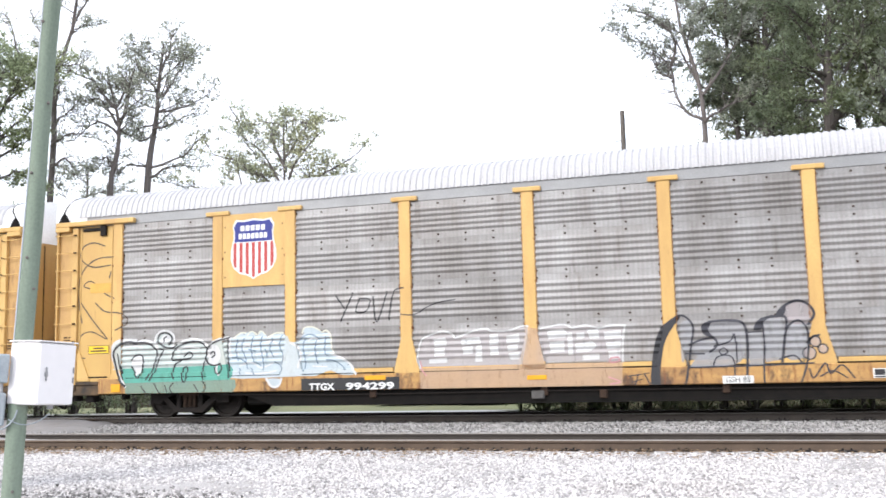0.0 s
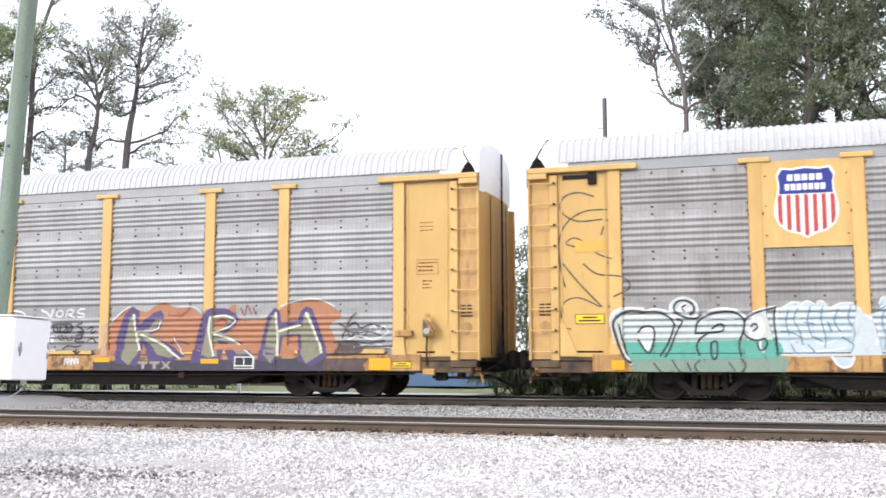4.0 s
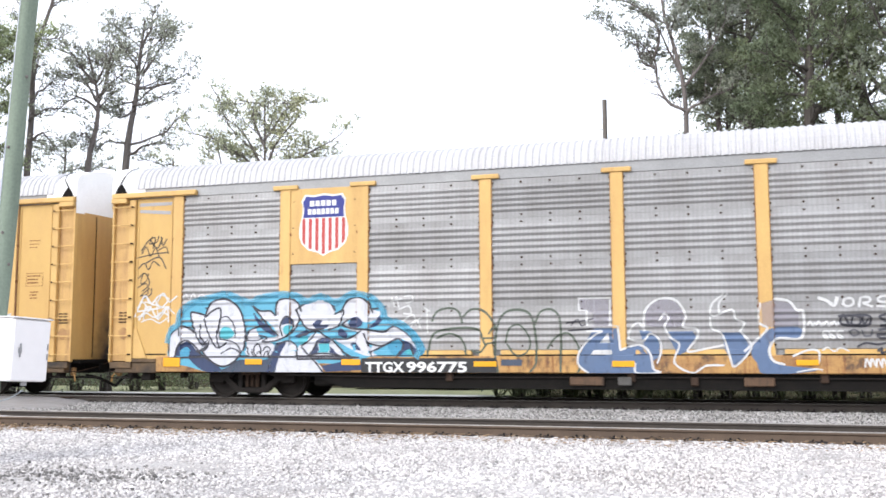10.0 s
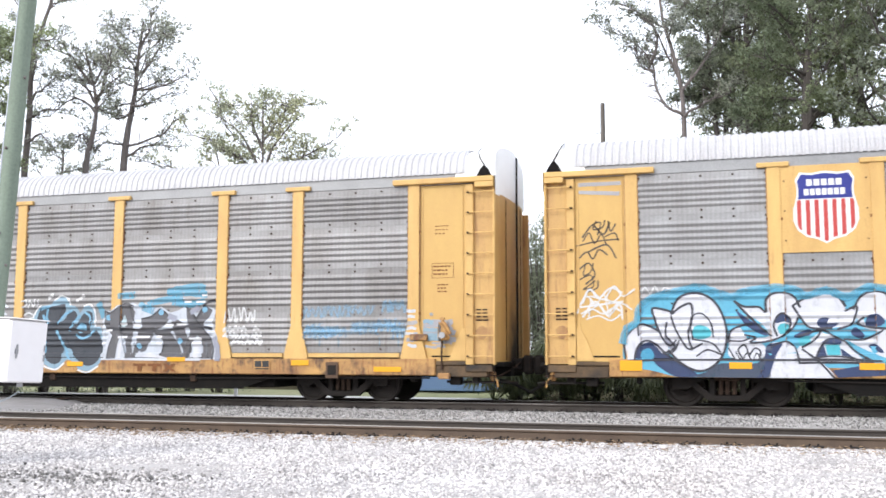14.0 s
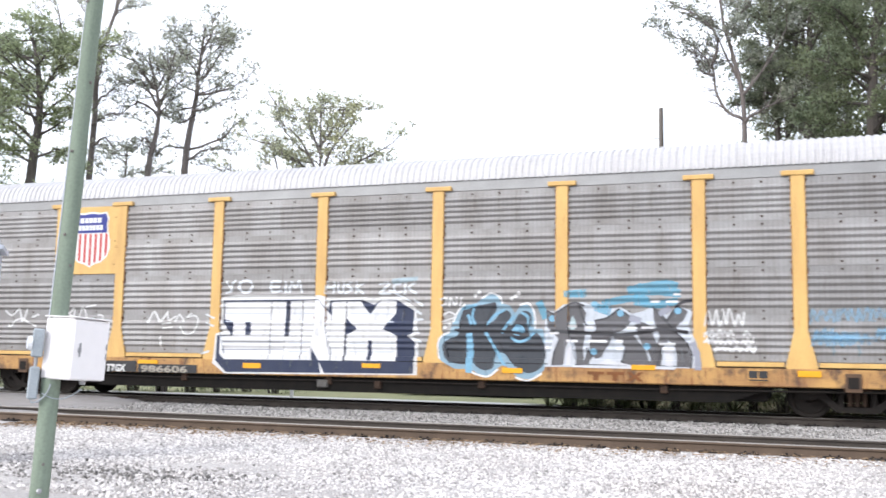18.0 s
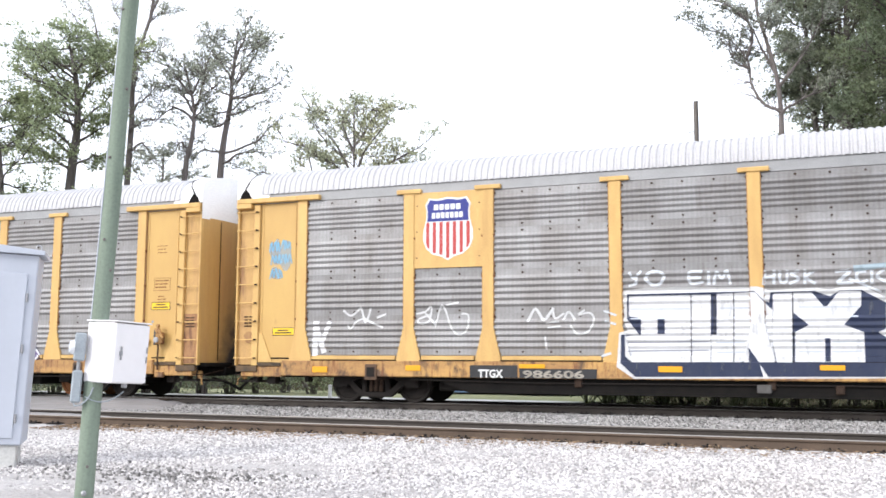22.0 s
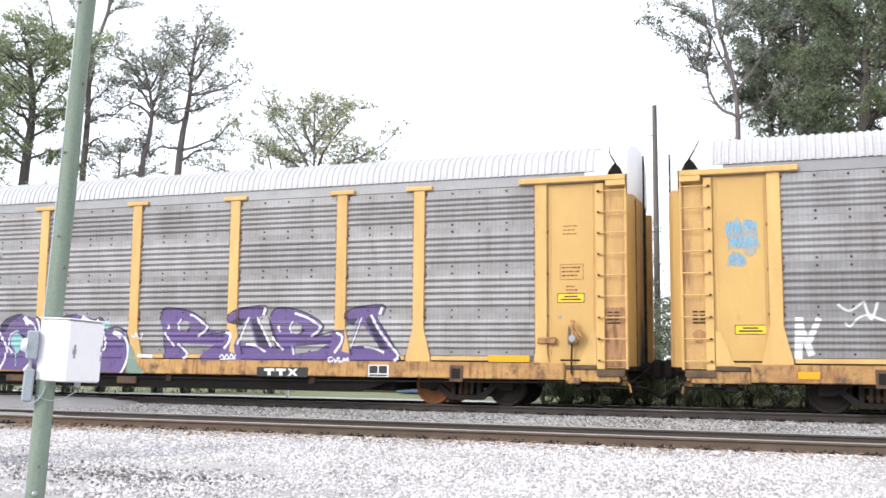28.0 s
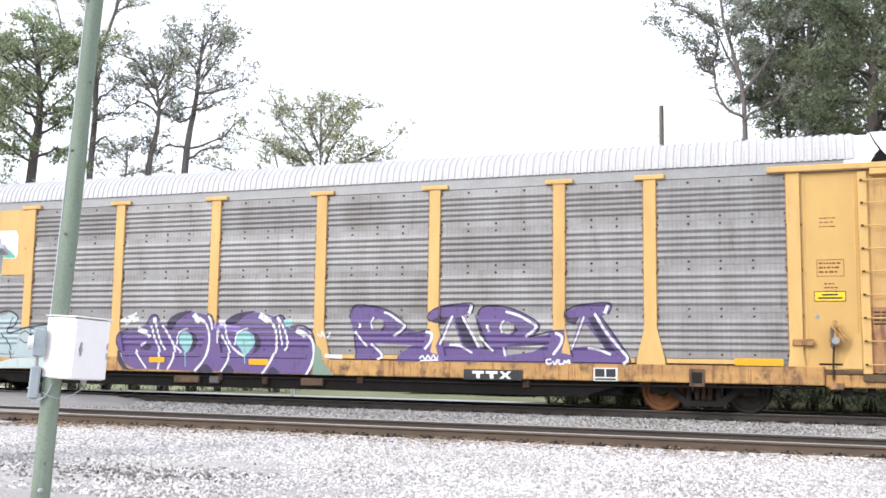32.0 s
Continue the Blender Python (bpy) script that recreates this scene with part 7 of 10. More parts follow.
g.line("ink", 0.035, [(3.78, 1.6), (3.95, 1.66), (3.9, 1.5), (4.05, 1.56)])
g.line("ink", 0.035, [(3.8, 1.3), (3.92, 1.38), (4.05, 1.28)])
g.done()
g = Graffiti(CAR_B, "dark purple paint smeared along the sill")
g.fill("smear", [(8.2, 0.81), (9.34, 0.89), (11.19, 0.89), (11.02, 0.76), (11.07, 0.6), (8.2, 0.58)], False)
g.fill("smear", [(10.35, 1.28), (10.86, 1.23), (11.03, 1.07), (10.74, 0.95), (10.05, 0.95), (10.08, 1.15)])
g.done()
g = Graffiti(CAR_B, "orange graffiti with purple-edged olive letters")
g.fill("orange", [(4.48, 1.74), (4.7, 1.96), (5, 2.11), (5.41, 1.99), (5.64, 2.13), (5.94, 2.22), (6.22, 2.08), (6.67, 2.07), (6.89, 1.9), (7.12, 2.05), (7.45, 1.97), (7.81, 2.15), (7.86, 1.85), (8.42, 1.76), (8.96, 2.01), (9.28, 2.13), (9.7, 2.21), (10.01, 2.17), (10.3, 2), (10.48, 1.83), (10.19, 1.63), (10.31, 1.36), (10.35, 1.12), (9.65, 0.95), (4.44, 0.94), (4.4, 1.29)])
g.fill("slatepurple", [(4.02, 0.82), (10.05, 0.89), (10.04, 0.56), (4.02, 0.52)], False)
g.fill("purple", [(4.65, 0.79), (4.61, 1.29), (4.82, 1.94), (5.03, 2.13), (5.23, 2.02), (5.24, 1.7), (5.62, 1.97), (5.82, 2.03), (5.93, 1.87), (5.81, 1.57), (5.57, 1.45), (5.97, 1.28), (6.55, 0.94), (6.1, 0.8), (5.57, 0.8), (5.5, 1), (5.35, 1.26), (5.34, 0.92), (5.22, 0.71)], False)
g.fill("purple", [(6.68, 0.8), (6.83, 1.45), (6.95, 1.89), (7.18, 2.06), (7.56, 2.05), (7.8, 1.93), (7.91, 1.8), (7.79, 1.6), (7.55, 1.46), (8.08, 1.2), (8.35, 0.94), (7.88, 0.9), (7.7, 0.8), (7.55, 1.14), (7.49, 0.91), (7.35, 0.78)], False)
g.fill("purple", [(8.42, 0.85), (8.52, 1.38), (8.64, 1.86), (8.81, 2.05), (8.96, 1.97), (9.01, 1.7), (9.41, 1.75), (9.47, 1.96), (9.61, 2.07), (9.75, 2.01), (9.9, 1.69), (10.09, 1.14), (10.16, 0.91), (9.76, 0.71), (9.44, 0.84), (9.41, 1.41), (9.05, 1.36), (8.99, 1.02), (8.85, 0.78)], False)
g.fill("olive", [(4.8, 0.88), (4.86, 1.29), (4.99, 1.86), (5.1, 1.98), (5.17, 1.8), (5.16, 1.53), (5.52, 1.59), (5.7, 1.83), (5.83, 1.83), (5.74, 1.62), (5.46, 1.51), (5.8, 1.34), (6.31, 0.96), (6.12, 0.9), (5.79, 0.98), (5.51, 1.27), (5.29, 1.39), (5.25, 1), (5.01, 0.73)], False)
g.fill("olive", [(6.96, 0.98), (7.05, 1.39), (7.15, 1.83), (7.28, 1.89), (7.61, 1.88), (7.74, 1.8), (7.65, 1.68), (7.38, 1.51), (7.76, 1.38), (8.17, 0.99), (7.91, 0.98), (7.6, 1.26), (7.38, 1.32), (7.39, 0.93), (7.16, 0.9)], False)
g.fill("olive", [(8.56, 0.98), (8.62, 1.37), (8.75, 1.86), (8.86, 1.92), (8.92, 1.7), (8.96, 1.55), (9.41, 1.69), (9.51, 1.54), (9.56, 1.9), (9.68, 1.92), (9.82, 1.58), (10, 0.98), (9.64, 0.77), (9.51, 0.98), (9.48, 1.44), (8.99, 1.42), (8.94, 1.08), (8.76, 0.77)], False)
g.fill("orange2", [(7.28, 1.58), (7.33, 1.73), (7.5, 1.76), (7.57, 1.67), (7.44, 1.55)])
g.line("cream", 0.055, [(5.08, 1.93), (5.15, 1.58), (5.27, 1.09)])
g.line("cream", 0.04, [(5.22, 1.53), (5.72, 1.57), (5.85, 1.8)])
g.line("cream", 0.05, [(5.3, 1.46), (5.86, 1.23), (6.4, 0.89)])
g.line("cream", 0.055, [(7.18, 1.85), (7.15, 1.5), (7.29, 0.96)])
g.line("cream", 0.04, [(7.25, 1.86), (7.56, 1.88), (7.82, 1.76), (7.61, 1.6), (7.24, 1.49)])
g.line("cream", 0.045, [(7.27, 1.45), (7.76, 1.31), (8.31, 0.93)])
g.line("cream", 0.06, [(8.85, 1.92), (8.91, 1.43), (8.92, 0.96)])
g.line("cream", 0.045, [(8.96, 1.5), (9.47, 1.64)])
g.line("cream", 0.06, [(9.61, 1.91), (9.78, 1.58), (10.02, 1.02)])
g.line("maroon", 0.03, [(7.95, 2.05), (8.05, 1.88), (8.11, 2.11), (8.23, 1.91)])
g.line("maroon", 0.03, [(8.27, 2.07), (8.34, 1.88)])
g.line("maroon", 0.03, [(6.04, 1.91), (6.33, 1.9), (6.56, 2.01), (6.62, 2.2)])
g.line("maroon", 0.02, [(6.27, 1.99), (6.38, 1.85), (6.5, 2.02)])
g.fill("peach", [(4.22, 0.95), (4.2, 1.7), (4.4, 1.75), (4.36, 1.2), (4.4, 0.95)], False)
g.line("char2", 0.04, [(6.1, 1.25), (6.35, 1.3), (6.6, 1.22)])
g.line("maroon", 0.06, [(7.28, 1.72), (7.5, 1.79), (7.62, 1.7)])
g.line("chalk", 0.03, [(4.5, 1.78), (4.74, 2.0), (5.0, 2.15)])
g.line("chalk", 0.03, [(9.0, 2.08), (9.4, 2.2), (9.9, 2.22), (10.3, 2.06)])
g.line("chalk", 0.025, [(6.3, 2.1), (6.7, 2.1), (6.92, 1.96)])
g.line("chalk", 0.025, [(6.2, 1.38), (6.4, 1.1), (6.5, 0.98)])
g.done()
g = Graffiti(CAR_B, "scrawled pale and dark tags beside the end post")
g.line("ink", 0.03, [(10.56, 1.51), (10.85, 1.45), (11.13, 1.48), (11.41, 1.39)])
g.line("chalk", 0.03, [(10.61, 1.28), (10.9, 1.39), (11.24, 1.3), (11.58, 1.44)])
g.line("chalk", 0.025, [(10.78, 1.14), (11.24, 1.21), (11.68, 1.1)])
g.line("brown", 0.05, [(10.44, 1.22), (11.01, 1.14), (11.68, 1.16)])
g.line("brown", 0.05, [(10.5, 1.34), (10.68, 1.74), (10.82, 1.88)])
g.line("ink", 0.04, [(10.42, 1.66), (10.6, 1.58), (10.8, 1.68), (10.95, 1.56), (11.2, 1.64), (11.5, 1.55)])
g.line("ink", 0.035, [(10.5, 1.4), (10.62, 1.5), (10.7, 1.36), (10.84, 1.48), (10.95, 1.34), (11.1, 1.46)])
g.line("char2", 0.05, [(10.3, 1.24), (10.7, 1.27), (11.1, 1.22), (11.5, 1.27)])
g.line("chalk", 0.03, [(11.15, 1.5), (11.25, 1.62), (11.35, 1.48), (11.48, 1.6), (11.6, 1.47)])
g.done()
g = Graffiti(CAR_C, "white scrawled tags")
g.line("bright", 0.15, [(-11.43, 1.84), (-11.46, 1.13)], False)
g.line("bright", 0.13, [(-11.4, 1.72), (-11.23, 1.19)], False)
g.line("bright", 0.11, [(-11.25, 1.45), (-11.08, 1.84)], False)
g.line("chalk", 0.05, [(-10.71, 2.13), (-10.51, 2.01), (-10.28, 2.17)])
g.line("chalk", 0.04, [(-10.59, 1.78), (-10.51, 1.71), (-10.35, 1.88), (-10.16, 1.94)])
g.line("chalk", 0.05, [(-10.25, 2.19), (-10.13, 1.85), (-10.01, 2.16)])
g.line("chalk", 0.045, [(-10.16, 1.94), (-9.96, 1.84), (-9.69, 1.73)])
g.line("chalk", 0.05, [(-9.83, 1.96), (-9.63, 2.03)])
g.line("chalk", 0.045, [(-8.83, 2.03), (-8.62, 2.08), (-8.48, 2.19), (-8.53, 1.87), (-8.74, 1.81), (-8.8, 1.9), (-8.53, 2)])
g.line("chalk", 0.04, [(-8.38, 1.74), (-8.21, 2.21), (-7.98, 1.69), (-7.79, 1.55), (-7.61, 1.68), (-7.59, 1.98), (-7.74, 2.02)])
g.line("chalk", 0.045, [(-8.62, 2.03), (-8.38, 1.79)])
g.line("chalk", 0.04, [(-8.09, 2.22), (-7.83, 2.27)])
g.line("chalk", 0.06, [(-6.2, 1.84), (-6.04, 2.1), (-5.87, 1.87), (-5.76, 1.94), (-5.65, 2.1)])
g.line("chalk", 0.045, [(-5.65, 2.09), (-5.6, 1.89), (-5.41, 1.99)])
g.line("chalk", 0.045, [(-5.41, 1.86), (-5.3, 2.03), (-5.17, 1.86)])
g.line("chalk", 0.04, [(-5.25, 1.73), (-5.12, 1.56), (-4.88, 1.6), (-4.75, 1.85), (-4.85, 2), (-5.09, 1.96), (-4.96, 2.05)])
g.line("chalk", 0.035, [(-5.79, 1.79), (-5.52, 1.82)])
g.line("chalk", 0.035, [(-5.75, 1.69), (-5.49, 1.72)])
g.line("chalk", 0.04, [(-5.82, 1.49), (-5.79, 1.24)])
g.done()
g = Graffiti(CAR_C, "white block-letter graffiti with navy shadows")
g.fill("chalk", [(-4.13, 2.45), (-3.67, 2.5), (-1.42, 2.47), (-1.21, 2.39), (-0.34, 2.42), (-0.09, 2.38), (0.11, 2.42), (0.51, 2.43), (0.94, 2.19), (0.98, 1.6), (0.85, 1.52), (1.01, 1.4), (1.01, 0.68), (-3.92, 0.62), (-4.27, 0.86), (-4.21, 1.57), (-4.04, 1.61), (-4.14, 1.87)], False)
g.fill("navy2", [(-4.04, 2.37), (-1.48, 2.38), (-1.22, 2.14), (-1.19, 2.35), (-0.37, 2.36), (-0.09, 2.25), (0.08, 2.36), (0.48, 2.36), (0.9, 2.11), (0.88, 1.62), (0.74, 1.55), (0.93, 1.41), (0.92, 0.71), (-3.89, 0.66), (-4.19, 0.94), (-4.17, 1.53), (-3.8, 1.53), (-4.05, 1.86)], False)
g.fill("bright", [(-4.0, 2.33), (-2.34, 2.33), (-2.37, 0.97), (-3.96, 0.96), (-4.09, 1.09), (-4.09, 1.51), (-3.76, 1.52), (-3.75, 1.87), (-4.01, 1.91)], False)
g.fill("bright", [(-2.22, 2.34), (-1.48, 2.36), (-1.3, 2.15), (-1.16, 2.0), (-1.19, 1.46), (-1.13, 0.97), (-1.44, 0.97), (-1.63, 1.26), (-1.63, 0.97), (-2.36, 0.97), (-2.35, 1.52), (-2.24, 1.52)], False)
g.fill("bright", [(-1.14, 2.32), (-0.78, 2.33), (-0.81, 0.97), (-1.11, 0.97), (-1.19, 1.46), (-1.15, 2.01)], False)
g.fill("bright", [(-0.77, 2.33), (-0.42, 2.33), (-0.18, 2.02), (0.08, 2.35), (0.47, 2.34), (0.46, 2.06), (0.14, 1.7), (0.49, 1.55), (0.49, 0.98), (-0.77, 0.98), (-0.75, 1.56), (-0.49, 1.7), (-0.78, 1.95)], False)
g.fill("navy3", [(-3.42, 1.87), (-3.27, 1.86), (-3.27, 1.54), (-3.42, 1.54)], False)
g.fill("navy3", [(-0.21, 1.44), (-0.11, 1.44), (-0.12, 0.99), (-0.22, 0.99)], False)
g.fill("bright", [(-1.43, 0.94), (-1.36, 0.66), (-1.26, 0.66)], False)
g.fill("bright", [(-1.47, 2.45), (-1.28, 2.44), (-1.27, 2.15), (-1.48, 2.37)], False)
g.line("ink", 0.02, [(-2.73, 2.33), (-2.75, 0.97)], False)
g.line("ink", 0.02, [(-1.89, 2.34), (-1.92, 0.97)], False)
g.line("ink", 0.025, [(-0.77, 2.33), (-0.81, 0.97)], False)
g.line("ink", 0.025, [(-2.27, 2.32), (-2.28, 1.53)], False)
g.line("shadegrey", 0.02, [(-4.02, 1.37), (-2.4, 1.38)], False)
g.line("shadegrey", 0.02, [(-4.02, 1.19), (-2.41, 1.21)], False)
g.line("iceband", 0.03, [(-3.96, 2.06), (-2.77, 2.05)], False)
g.line("iceband", 0.03, [(-2.17, 2.05), (-1.59, 2.05)], False)
g.line("iceband", 0.03, [(-0.66, 2.05), (0.39, 2.04)], False)
g.line("iceband", 0.03, [(-3.96, 1.86), (-2.78, 1.86)], False)
g.line("iceband", 0.03, [(-2.18, 1.87), (-1.59, 1.86)], False)
g.line("iceband", 0.03, [(-0.66, 1.87), (0.39, 1.86)], False)
g.line("iceband", 0.03, [(-2.24, 1.36), (-1.71, 1.37)], False)
g.line("iceband", 0.03, [(-0.67, 1.37), (-0.27, 1.38)], False)
g.line("iceband", 0.03, [(-0.07, 1.37), (0.45, 1.38)], False)
g.line("iceband", 0.03, [(-2.25, 1.16), (-1.71, 1.17)], False)
g.line("iceband", 0.03, [(-0.68, 1.18), (-0.28, 1.18)], False)
g.line("iceband", 0.03, [(-0.08, 1.18), (0.44, 1.19)], False)
g.done()
g = Graffiti(CAR_C, "white scrawled words above the block letters")
g.line("chalk2", 0.056, [(-3.98, 2.82), (-3.89, 2.7), (-3.75, 2.84)])
g.line("chalk2", 0.056, [(-3.85, 2.72), (-3.85, 2.6), (-3.98, 2.55)])
g.line("chalk2", 0.064, [(-3.65, 2.69), (-3.57, 2.81), (-3.38, 2.83), (-3.27, 2.73), (-3.35, 2.58), (-3.52, 2.56), (-3.65, 2.69)])
g.line("chalk2", 0.056, [(-2.51, 2.8), (-2.75, 2.79), (-2.73, 2.57), (-2.49, 2.59)])
g.line("chalk2", 0.056, [(-2.76, 2.68), (-2.54, 2.68)])
g.line("chalk2", 0.056, [(-2.37, 2.79), (-2.37, 2.55)])
g.line("chalk2", 0.056, [(-2.27, 2.55), (-2.21, 2.79), (-2.11, 2.65), (-2.01, 2.81), (-1.95, 2.55)])
g.line("chalk2", 0.056, [(-1.28, 2.77), (-1.31, 2.52)])
g.line("chalk2", 0.056, [(-1.1, 2.77), (-1.12, 2.53)])
g.line("chalk2", 0.056, [(-1.29, 2.65), (-1.11, 2.66)])
g.line("chalk2", 0.056, [(-1, 2.76), (-0.99, 2.56), (-0.88, 2.56), (-0.86, 2.76)])
g.line("chalk2", 0.056, [(-0.65, 2.76), (-0.79, 2.71), (-0.65, 2.61), (-0.81, 2.52)])
g.line("chalk2", 0.056, [(-0.53, 2.77), (-0.54, 2.51)])
g.line("chalk2", 0.056, [(-0.38, 2.74), (-0.51, 2.64), (-0.36, 2.51)])
g.line("chalk2", 0.064, [(0.04, 2.73), (0.28, 2.73), (0.06, 2.51), (0.32, 2.51)])
g.line("chalk2", 0.056, [(0.55, 2.71), (0.41, 2.69), (0.43, 2.51), (0.58, 2.54)])
g.line("chalk2", 0.056, [(0.67, 2.73), (0.67, 2.49)])
g.line("chalk2", 0.056, [(0.9, 2.75), (0.76, 2.62), (0.94, 2.5)])
g.line("ice2", 0.112, [(0.39, 2.78), (0.93, 2.83)])
g.line("chalk2", 0.048, [(0.28, 2.58), (0.81, 2.32)])
g.line("chalk2", 0.056, [(0.91, 2.34), (1.1, 2.23)])
g.line("chalk2", 0.056, [(0.96, 2.1), (1.05, 2.05)])
g.line("chalk2", 0.056, [(0.88, 1.9), (1.09, 1.92)])
g.line("chalk2", 0.056, [(0.94, 1.74), (1.01, 1.61)])
g.line("chalk2", 0.056, [(0.88, 1.49), (1.07, 1.42)])
g.line("chalk2", 0.048, [(0.94, 1.32), (1, 1.15)])
g.line("chalk2", 0.048, [(-4.53, 2.03), (-4.28, 1.94)])
g.line("chalk2", 0.048, [(-4.5, 1.82), (-4.29, 1.75)])
g.line("chalk2", 0.048, [(-4.58, 1.09), (-4.4, 1.14)])
g.done()
g = Graffiti(CAR_C, "charcoal bubble graffiti with an ice-blue halo")
g.fill("babyblue", [(1.48, 1.18), (1.49, 1.42), (1.58, 1.55), (1.75, 1.64), (1.83, 1.89), (1.95, 2.12), (2.1, 2.23), (2.36, 2.28), (2.5, 2.38), (2.68, 2.48), (2.84, 2.43), (2.94, 2.27), (3.12, 2.22), (3.23, 2.07), (3.36, 2.21), (3.52, 2.23), (3.63, 2.1), (3.67, 1.87), (3.7, 1.72), (3.85, 1.72), (3.89, 1.57), (3.95, 1.32), (3.94, 1), (3.86, 0.81), (3.61, 0.66), (3.35, 0.68), (3.21, 0.78), (3.03, 0.93), (2.87, 0.86), (2.76, 0.72), (2.53, 0.7), (2.33, 0.8), (2.19, 0.84), (1.91, 0.84), (1.7, 0.94), (1.53, 1.04)])
g.fill("charcoal", [(1.62, 1.18), (1.6, 1.36), (1.73, 1.49), (1.95, 1.58), (1.97, 1.87), (2.06, 2.1), (2.24, 2.19), (2.57, 2.25), (2.79, 2.29), (2.82, 2.13), (2.71, 1.97), (2.62, 1.82), (2.8, 1.92), (2.89, 2.06), (3.05, 2.12), (3.15, 2.01), (3.08, 1.82), (3.18, 1.79), (3.27, 1.97), (3.42, 2.1), (3.58, 2.05), (3.6, 1.82), (3.54, 1.63), (3.7, 1.64), (3.82, 1.54), (3.91, 1.32), (3.91, 1.05), (3.81, 0.88), (3.61, 0.78), (3.41, 0.82), (3.22, 0.97), (3, 1.19), (2.81, 1.16), (2.79, 0.96), (2.74, 0.86), (2.57, 0.82), (2.39, 0.9), (2.29, 1.03), (2.13, 0.94), (1.84, 0.97), (1.67, 1.06)])
g.line("bright", 0.04, [(1.53, 1.06), (1.49, 1.36), (1.58, 1.55), (1.74, 1.64)])
g.line("bright", 0.04, [(2.5, 2.39), (2.7, 2.49), (2.9, 2.4), (2.95, 2.27)])
g.line("bright", 0.04, [(3.36, 2.23), (3.55, 2.26), (3.67, 2.04), (3.69, 1.74)])
g.line("bright", 0.04, [(2.19, 0.83), (2.4, 0.73), (2.66, 0.69), (2.87, 0.84)])
g.line("bright", 0.04, [(3.28, 0.68), (3.55, 0.62), (3.84, 0.77)])
g.line("bright", 0.04, [(1.83, 1.87), (1.95, 2.12), (2.1, 2.24)])
g.line("babyblue2", 0.15, [(2.21, 1.57), (2.23, 1.29), (2.22, 0.81)])
g.line("babyblue2", 0.06, [(2.58, 1.64), (2.74, 1.39), (2.89, 1.14), (3.03, 0.94)])
g.line("babyblue2", 0.06, [(3.17, 1.52), (3.33, 1.44), (3.52, 1.5), (3.65, 1.63)])
g.line("babyblue2", 0.06, [(2.61, 1.81), (2.77, 2), (2.98, 2.12)])
g.line("babyblue2", 0.06, [(2.96, 1.64), (3.07, 1.82), (3.23, 1.99)])
g.line("babyblue2", 0.06, [(2.3, 2.16), (2.27, 1.97), (2.34, 1.82)])
g.line("babyblue2", 0.06, [(2.17, 2.01), (2.25, 1.82)])
g.line("babyblue2", 0.06, [(3.39, 2.06), (3.52, 1.97), (3.56, 1.72)])
g.line("babyblue2", 0.06, [(2.04, 2.15), (2.36, 2.23)])
g.fill("babyblue2", [(3.17, 1.64), (3.26, 1.8), (3.39, 1.79), (3.46, 1.67), (3.33, 1.57)])
g.line("coal", 0.055, [(1.89, 1.69), (2.17, 1.66), (2.58, 1.67), (2.88, 1.67), (3.26, 1.63), (3.56, 1.57)])
g.line("coal", 0.03, [(1.68, 1.25), (2.18, 1.22)])
g.line("coal", 0.03, [(2.32, 1.24), (2.73, 1.25)])
g.line("coal", 0.03, [(3.03, 1.24), (3.8, 1.26)])
g.line("coal", 0.03, [(1.82, 1.44), (2.12, 1.41)])
g.line("coal", 0.03, [(3.13, 1.35), (3.8, 1.37)])
g.line("coal", 0.03, [(2.1, 2.18), (2.01, 1.95), (1.97, 1.63)])
g.line("coal", 0.03, [(2.79, 2.28), (2.66, 2.01), (2.55, 1.67)])
g.line("coal", 0.03, [(3.07, 1.82), (3.18, 1.64)])
g.line("coal", 0.03, [(3.58, 2), (3.53, 1.63)])
g.line("coal", 0.03, [(2.89, 1.44), (3.03, 1.19), (3.28, 0.92)])
g.dot("chalk", (2.43, 2.51), 0.045)
g.dot("chalk", (2.34, 2.44), 0.045)
g.dot("chalk", (3.17, 2.37), 0.045)
g.dot("chalk", (3.25, 2.42), 0.045)
g.dot("chalk", (3.33, 2.48), 0.045)
g.dot("chalk", (1.75, 1.8), 0.045)
g.dot("chalk", (1.64, 1.75), 0.045)
g.line("chalk", 0.04, [(1.55, 2.36), (1.66, 2.4), (1.65, 2.27), (1.57, 2.22)])
g.line("chalk", 0.04, [(1.74, 2.21), (1.76, 2.39), (1.88, 2.23), (1.91, 2.41)])
g.line("chalk", 0.04, [(1.99, 2.23), (2.02, 2.4)])
g.line("chalk", 0.04, [(1.6, 2.02), (1.74, 2.08), (1.9, 2.01)])
g.line("chalk", 0.04, [(1.58, 1.87), (1.83, 1.95)])
g.done()
g = Graffiti(CAR_C, "grey and black graffiti letters over sky-blue paint, with painted rib highlights")
g.fill("iceband", [(3.91, 0.92), (3.9, 1.74), (3.92, 2.11), (4.12, 2.09), (4.32, 2.24), (4.71, 2.29), (5.03, 2.17), (5.36, 2.16), (5.51, 2.19), (5.74, 2.04), (5.99, 2.1), (6.18, 2.22), (6.46, 2.02), (6.67, 2.21), (6.98, 2.09), (6.88, 1.8), (7.05, 1.45), (7.08, 0.94)], False)
g.line("skyfog2", 0.16, [(4.37, 2.46), (4.73, 2.47)])
g.line("skyfog2", 0.16, [(5.18, 2.25), (5.42, 2.31), (5.74, 2.36), (6.06, 2.32)])
g.line("skyfog2", 0.16, [(5.71, 2.53), (5.99, 2.6), (6.44, 2.65), (6.63, 2.62)])
